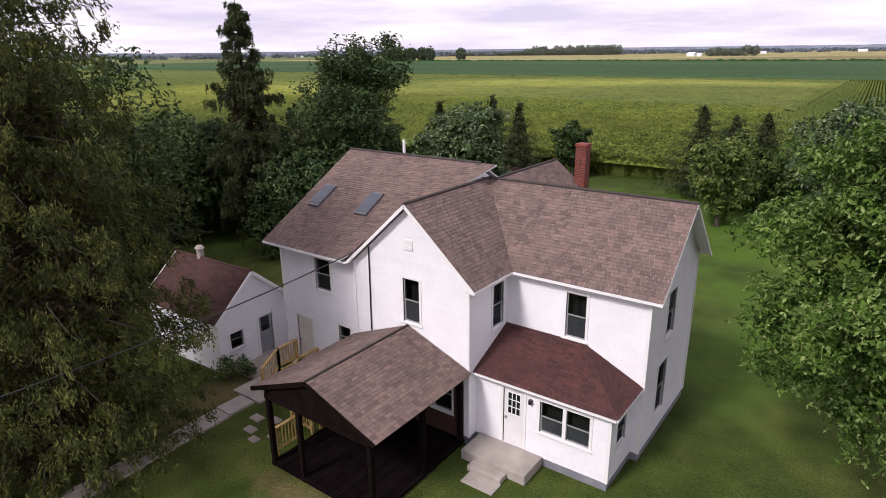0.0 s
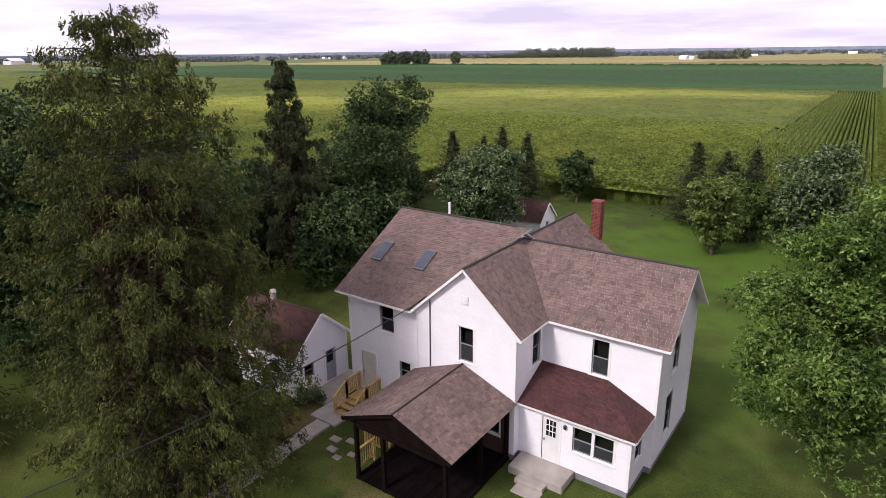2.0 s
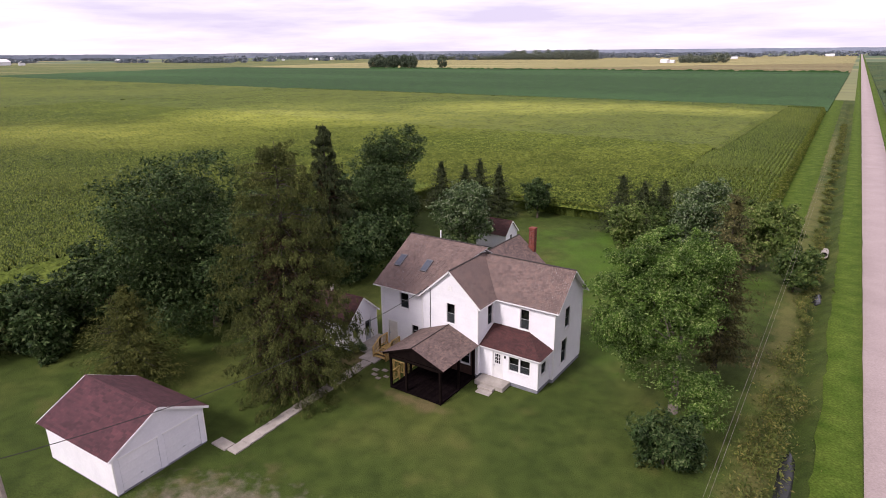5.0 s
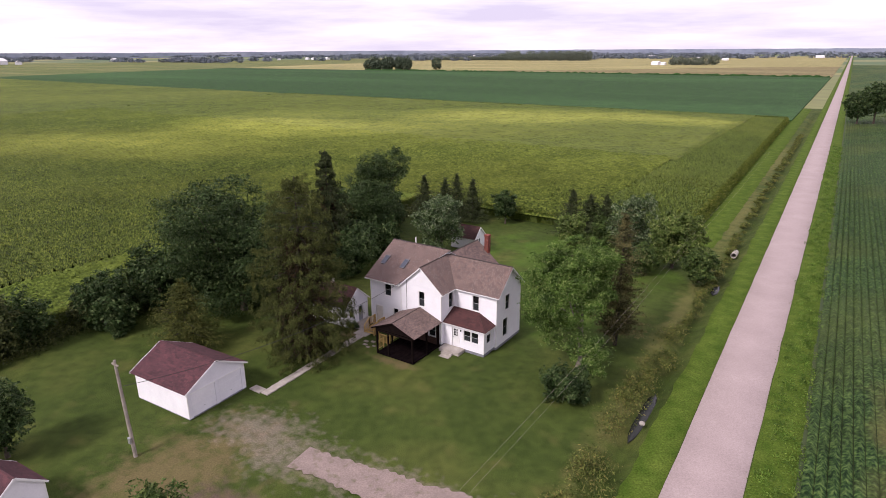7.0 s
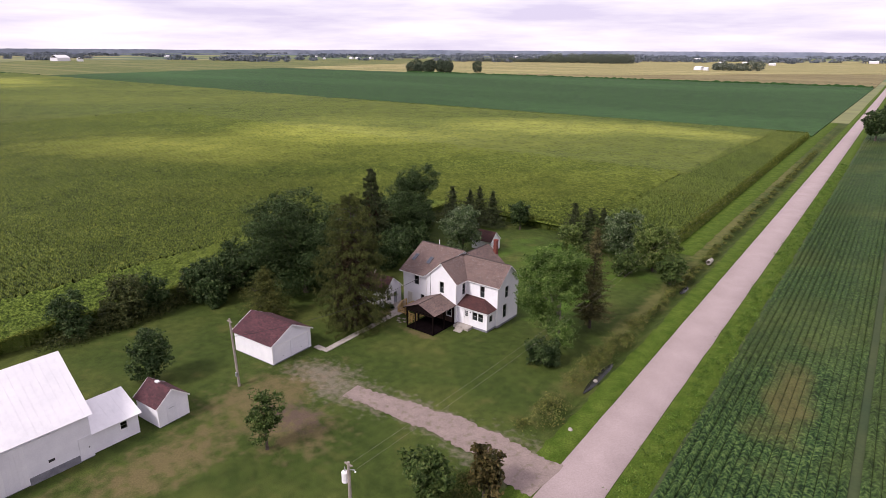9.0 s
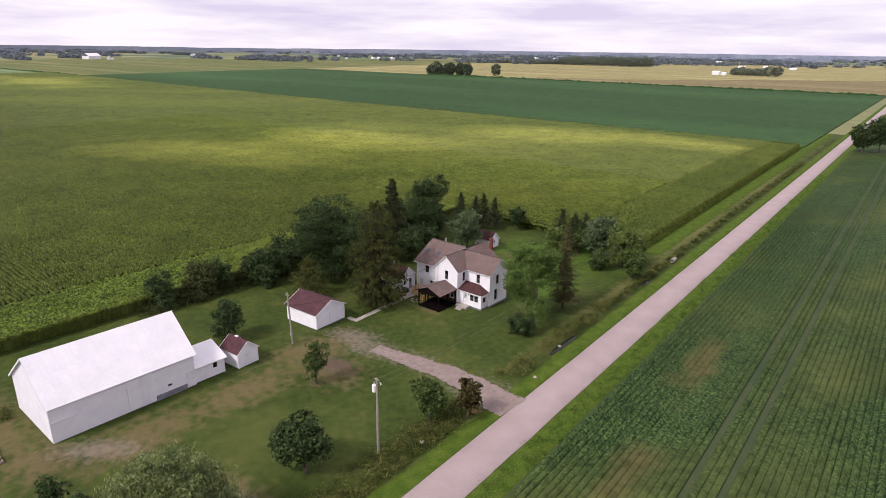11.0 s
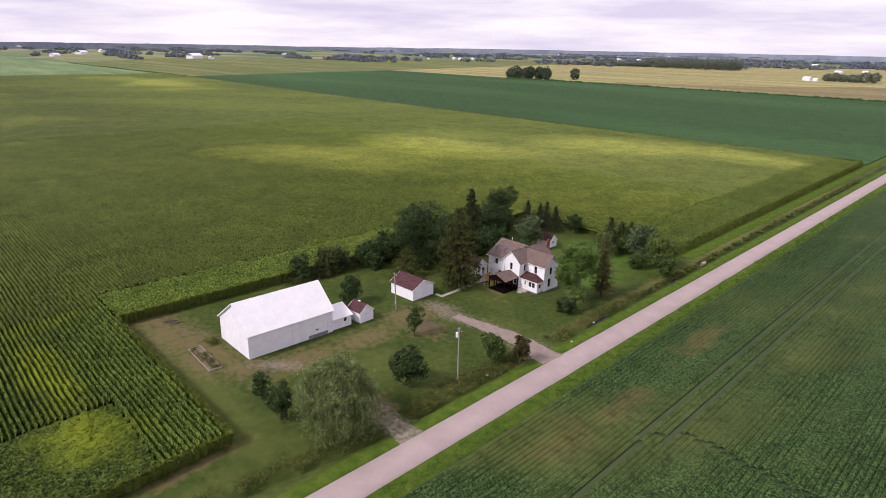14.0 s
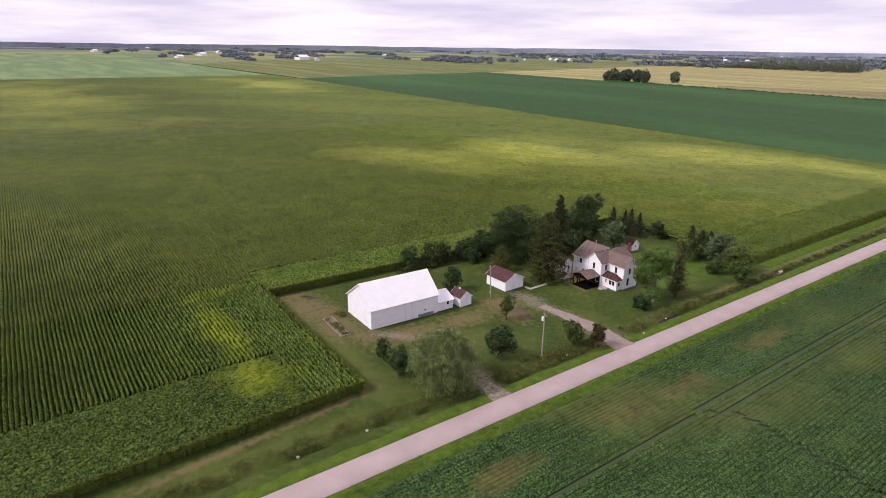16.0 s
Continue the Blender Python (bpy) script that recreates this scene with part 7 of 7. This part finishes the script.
# -- ditch weeds and verge plants --
def weeds(name, spots, n, size, mat, label, seed):
    rng = np.random.default_rng(seed)
    S = np.array(spots, float)
    i = rng.integers(len(S), size=n)
    c = np.stack([S[i, 0] + rng.normal(size=n) * S[i, 3], S[i, 1] + rng.normal(size=n) * S[i, 3] * 1.4, S[i, 2] * rng.random(n) ** 1.3], 1)
    nrm = unit(rng.normal(size=(n, 3)) + np.array([0, 0, 0.5]))
    tagged(quads_ob(name, *leaf_quads(rng, c, nrm, size, -0.3, 0.6), mat), label, "weeds", kind="stuff")


ditch_spots = []
rd = random.Random(12)
for y in np.arange(-110, 215, 0.9):
    if any(a - 0.5 < y < b + 0.5 for a, b in DRIVES):
        continue
    dens = 0.5 + 0.5 * noise.noise((y * 0.12, 4.0, 0))
    if rd.random() < 0.35 + 0.6 * dens:
        thin = 0.45 if y > 30 else 1.0
        ditch_spots.append((road_x(y) - ditch_off(y) - 0.7 + thin * rd.uniform(-1.3, 0.8), y, thin * rd.uniform(0.3, 1.1), thin * rd.uniform(0.35, 0.8)))
weeds("ditch_weeds", ditch_spots, 80000, 0.12, M_WEEDS, "rank green weeds along the road ditch", 71)
weeds("verge_weeds", [(road_x(y) + ROAD_W + 1.9 + rd.uniform(-1.3, 1.3), y, rd.uniform(0.15, 0.55), 0.4) for y in np.arange(-100, 190, 0.6) if rd.random() < 0.85], 42000, 0.11, leaf_mat("bright_verge_weeds", (0.06, 0.12, 0.02), (0.10, 0.18, 0.03), (0.16, 0.22, 0.05)), "bright green weeds beside the bean field", 72)
weeds("yard_weeds", [(rd.uniform(8, 12.5), rd.uniform(-36, -12), rd.uniform(0.2, 0.6), 0.6) for k in range(40)], 7000, 0.12, M_WEEDS, "tall weeds near the road", 73)
weeds("hedge_undergrowth", [(-44.9 + rd.uniform(-1.4, 1.6), y, rd.uniform(0.6, 2.4), 0.8) for y in np.arange(-24, 58, 0.5)], 26000, 0.16, L_SCRUB, "green undergrowth along the corn", 74)
for k, (x, y) in enumerate(((13.4, 0.0), (11.45, 10.1), (11.7, -64.0), (11.9, -75.2), (11.4, -20.4))):
    bm = bmesh.new()
    bmesh.ops.create_icosphere(bm, subdivisions=2, radius=0.24)
    for v in bm.verts:
        v.co *= 1 + 0.35 * noise.noise(v.co * 3 + Vector((k * 3.1, 0, 0)))
        v.co.z *= 0.7
    bmesh.ops.translate(bm, verts=bm.verts[:], vec=(x, y, 0.1))
    tagged(part("white_stone", bm, M_CONCRETE), "pale white marker stone in the grass", "stone", "marker stones")

# raised bed behind the barn
bed = thing("garden_bed", "weathered timber-edged vegetable bed", "garden bed")
part("edge_board", boxed(-4.9, 4.9, -1.1, -1.0, 0, 0.28, 0.01), M_POLE, bed)
part("edge_board", boxed(-4.9, 4.9, 1.0, 1.1, 0, 0.28, 0.01), M_POLE, bed)
part("edge_board", boxed(-4.9, -4.82, -1.0, 1.0, 0, 0.26, 0.01), M_POLE, bed)
part("edge_board", boxed(4.82, 4.9, -1.0, 1.0, 0, 0.26, 0.01), M_POLE, bed)
part("soil", boxed(-4.82, 4.82, -1.0, 1.0, 0, 0.16), M_DIRT, bed)
bed.matrix_basis = pose(-24.2, -52.2, 0, 0, 0, -2.5)
weeds("bed_plants", [(-24.2 + rd.uniform(-4.5, 4.5), -52.2 + rd.uniform(-0.6, 0.6), rd.uniform(0.3, 0.9), 0.25) for k in range(26)], 2600, 0.12, M_WEEDS, "straggling green plants in the timber-edged bed", 75)
weeds("yard_plants", [(-29.5 + rd.uniform(-1.5, 1.5), -48.6 + rd.uniform(-0.8, 0.8), rd.uniform(0.3, 0.8), 0.4) for k in range(10)], 900, 0.13, M_WEEDS, "grey-green weeds behind the barn", 76)
logs = thing("timber_pile", "dark weathered timbers lying in the grass", "timber pile")
for k, (dx, dy, a, ln) in enumerate(((0, 0, 20, 3.2), (0.5, 0.5, 32, 2.8), (-0.6, 0.4, 8, 2.4), (0.2, -0.5, 26, 3.0), (0.1, 0.1, 60, 2.2))):
    bm = boxed(-ln / 2, ln / 2, -0.1, 0.1, 0.0, 0.2, 0.02)
    bm.transform(pose(dx, dy, 0.02 + (0.2 if k == 4 else 0.0), 0, 0, a))
    part("timber", bm, M_BARK, logs)
logs.location = (-42.4, -51.0, 0)
for k, (x, y, s) in enumerate(((-20.3, 10.35, 0.55), (-20.0, 11.0, 0.45))):
    broadleaf("pale_shrub", x, y, 1.05 - 0.2 * k, s, L_SILVER, 1500, 0.05, "small pale-leaved shrub beside the outbuilding", "shrub", seed=140 + k, base=0.0, lobes=10, low=True)


# -- distant farms --
def far_barn(x, y, w, l, h, yaw, roof_c):
    if y > 1000:
        w, l, h = w * 0.6, l * 0.6, h * 0.7
    t = thing("distant_farm_building", "distant white farm building", "farm building", "distant farms")
    part("body", boxed(-w / 2, w / 2, -l / 2, l / 2, 0, h), M_WHITE_BOARD, t)
    bm = bmesh.new()
    for s in (1, -1):
        slab(bm, [(s * (w / 2 + 0.4), -s * (l / 2 + 0.4), h), (s * (w / 2 + 0.4), s * (l / 2 + 0.4), h), (0, s * (l / 2 + 0.4), h + w * 0.28), (0, -s * (l / 2 + 0.4), h + w * 0.28)], 0.2)
    part("roof", bm, roof_c, t)
    t.matrix_basis = pose(x, y, 0, 0, 0, yaw)


for x, y, w, l, h, yaw in ((-322, 1206, 15, 30, 7, 60), (-306, 1196, 10, 14, 6, 80), (-1850, 690, 26, 40, 9, 20), (-1790, 715, 14, 30, 6, 70), (-420, 1750, 14, 30, 6, 80), (-370, 1790, 16, 24, 7, 70), (-300, 1760, 12, 26, 5, 90),
                           (-1480, 2450, 16, 40, 7, 60), (-1400, 2480, 16, 30, 6, 80), (-1000, 2300, 14, 30, 6, 85), (-700, 2500, 16, 36, 7, 80), (-1700, 1500, 14, 26, 6, 40), (-2400, 1300, 20, 40, 7, 30), (-2200, 1900, 18, 40, 7, 50), (-120, 2300, 16, 40, 7, 85), (120, 1300, 14, 26, 6, 80)):
    far_barn(x, y, w, l, h, yaw, M_WHITE_METAL)
farms = random.Random(77)
for k in range(17):
    fa, fd = radians(farms.uniform(-86, 8)), farms.uniform(2100, 4300)
    for q in range(farms.randint(1, 3)):
        far_barn(fd * math.sin(fa) + 40 * q, fd * math.cos(fa) + farms.uniform(-20, 20), farms.uniform(12, 20), farms.uniform(22, 40), farms.uniform(5, 8), farms.uniform(20, 90), M_WHITE_METAL)
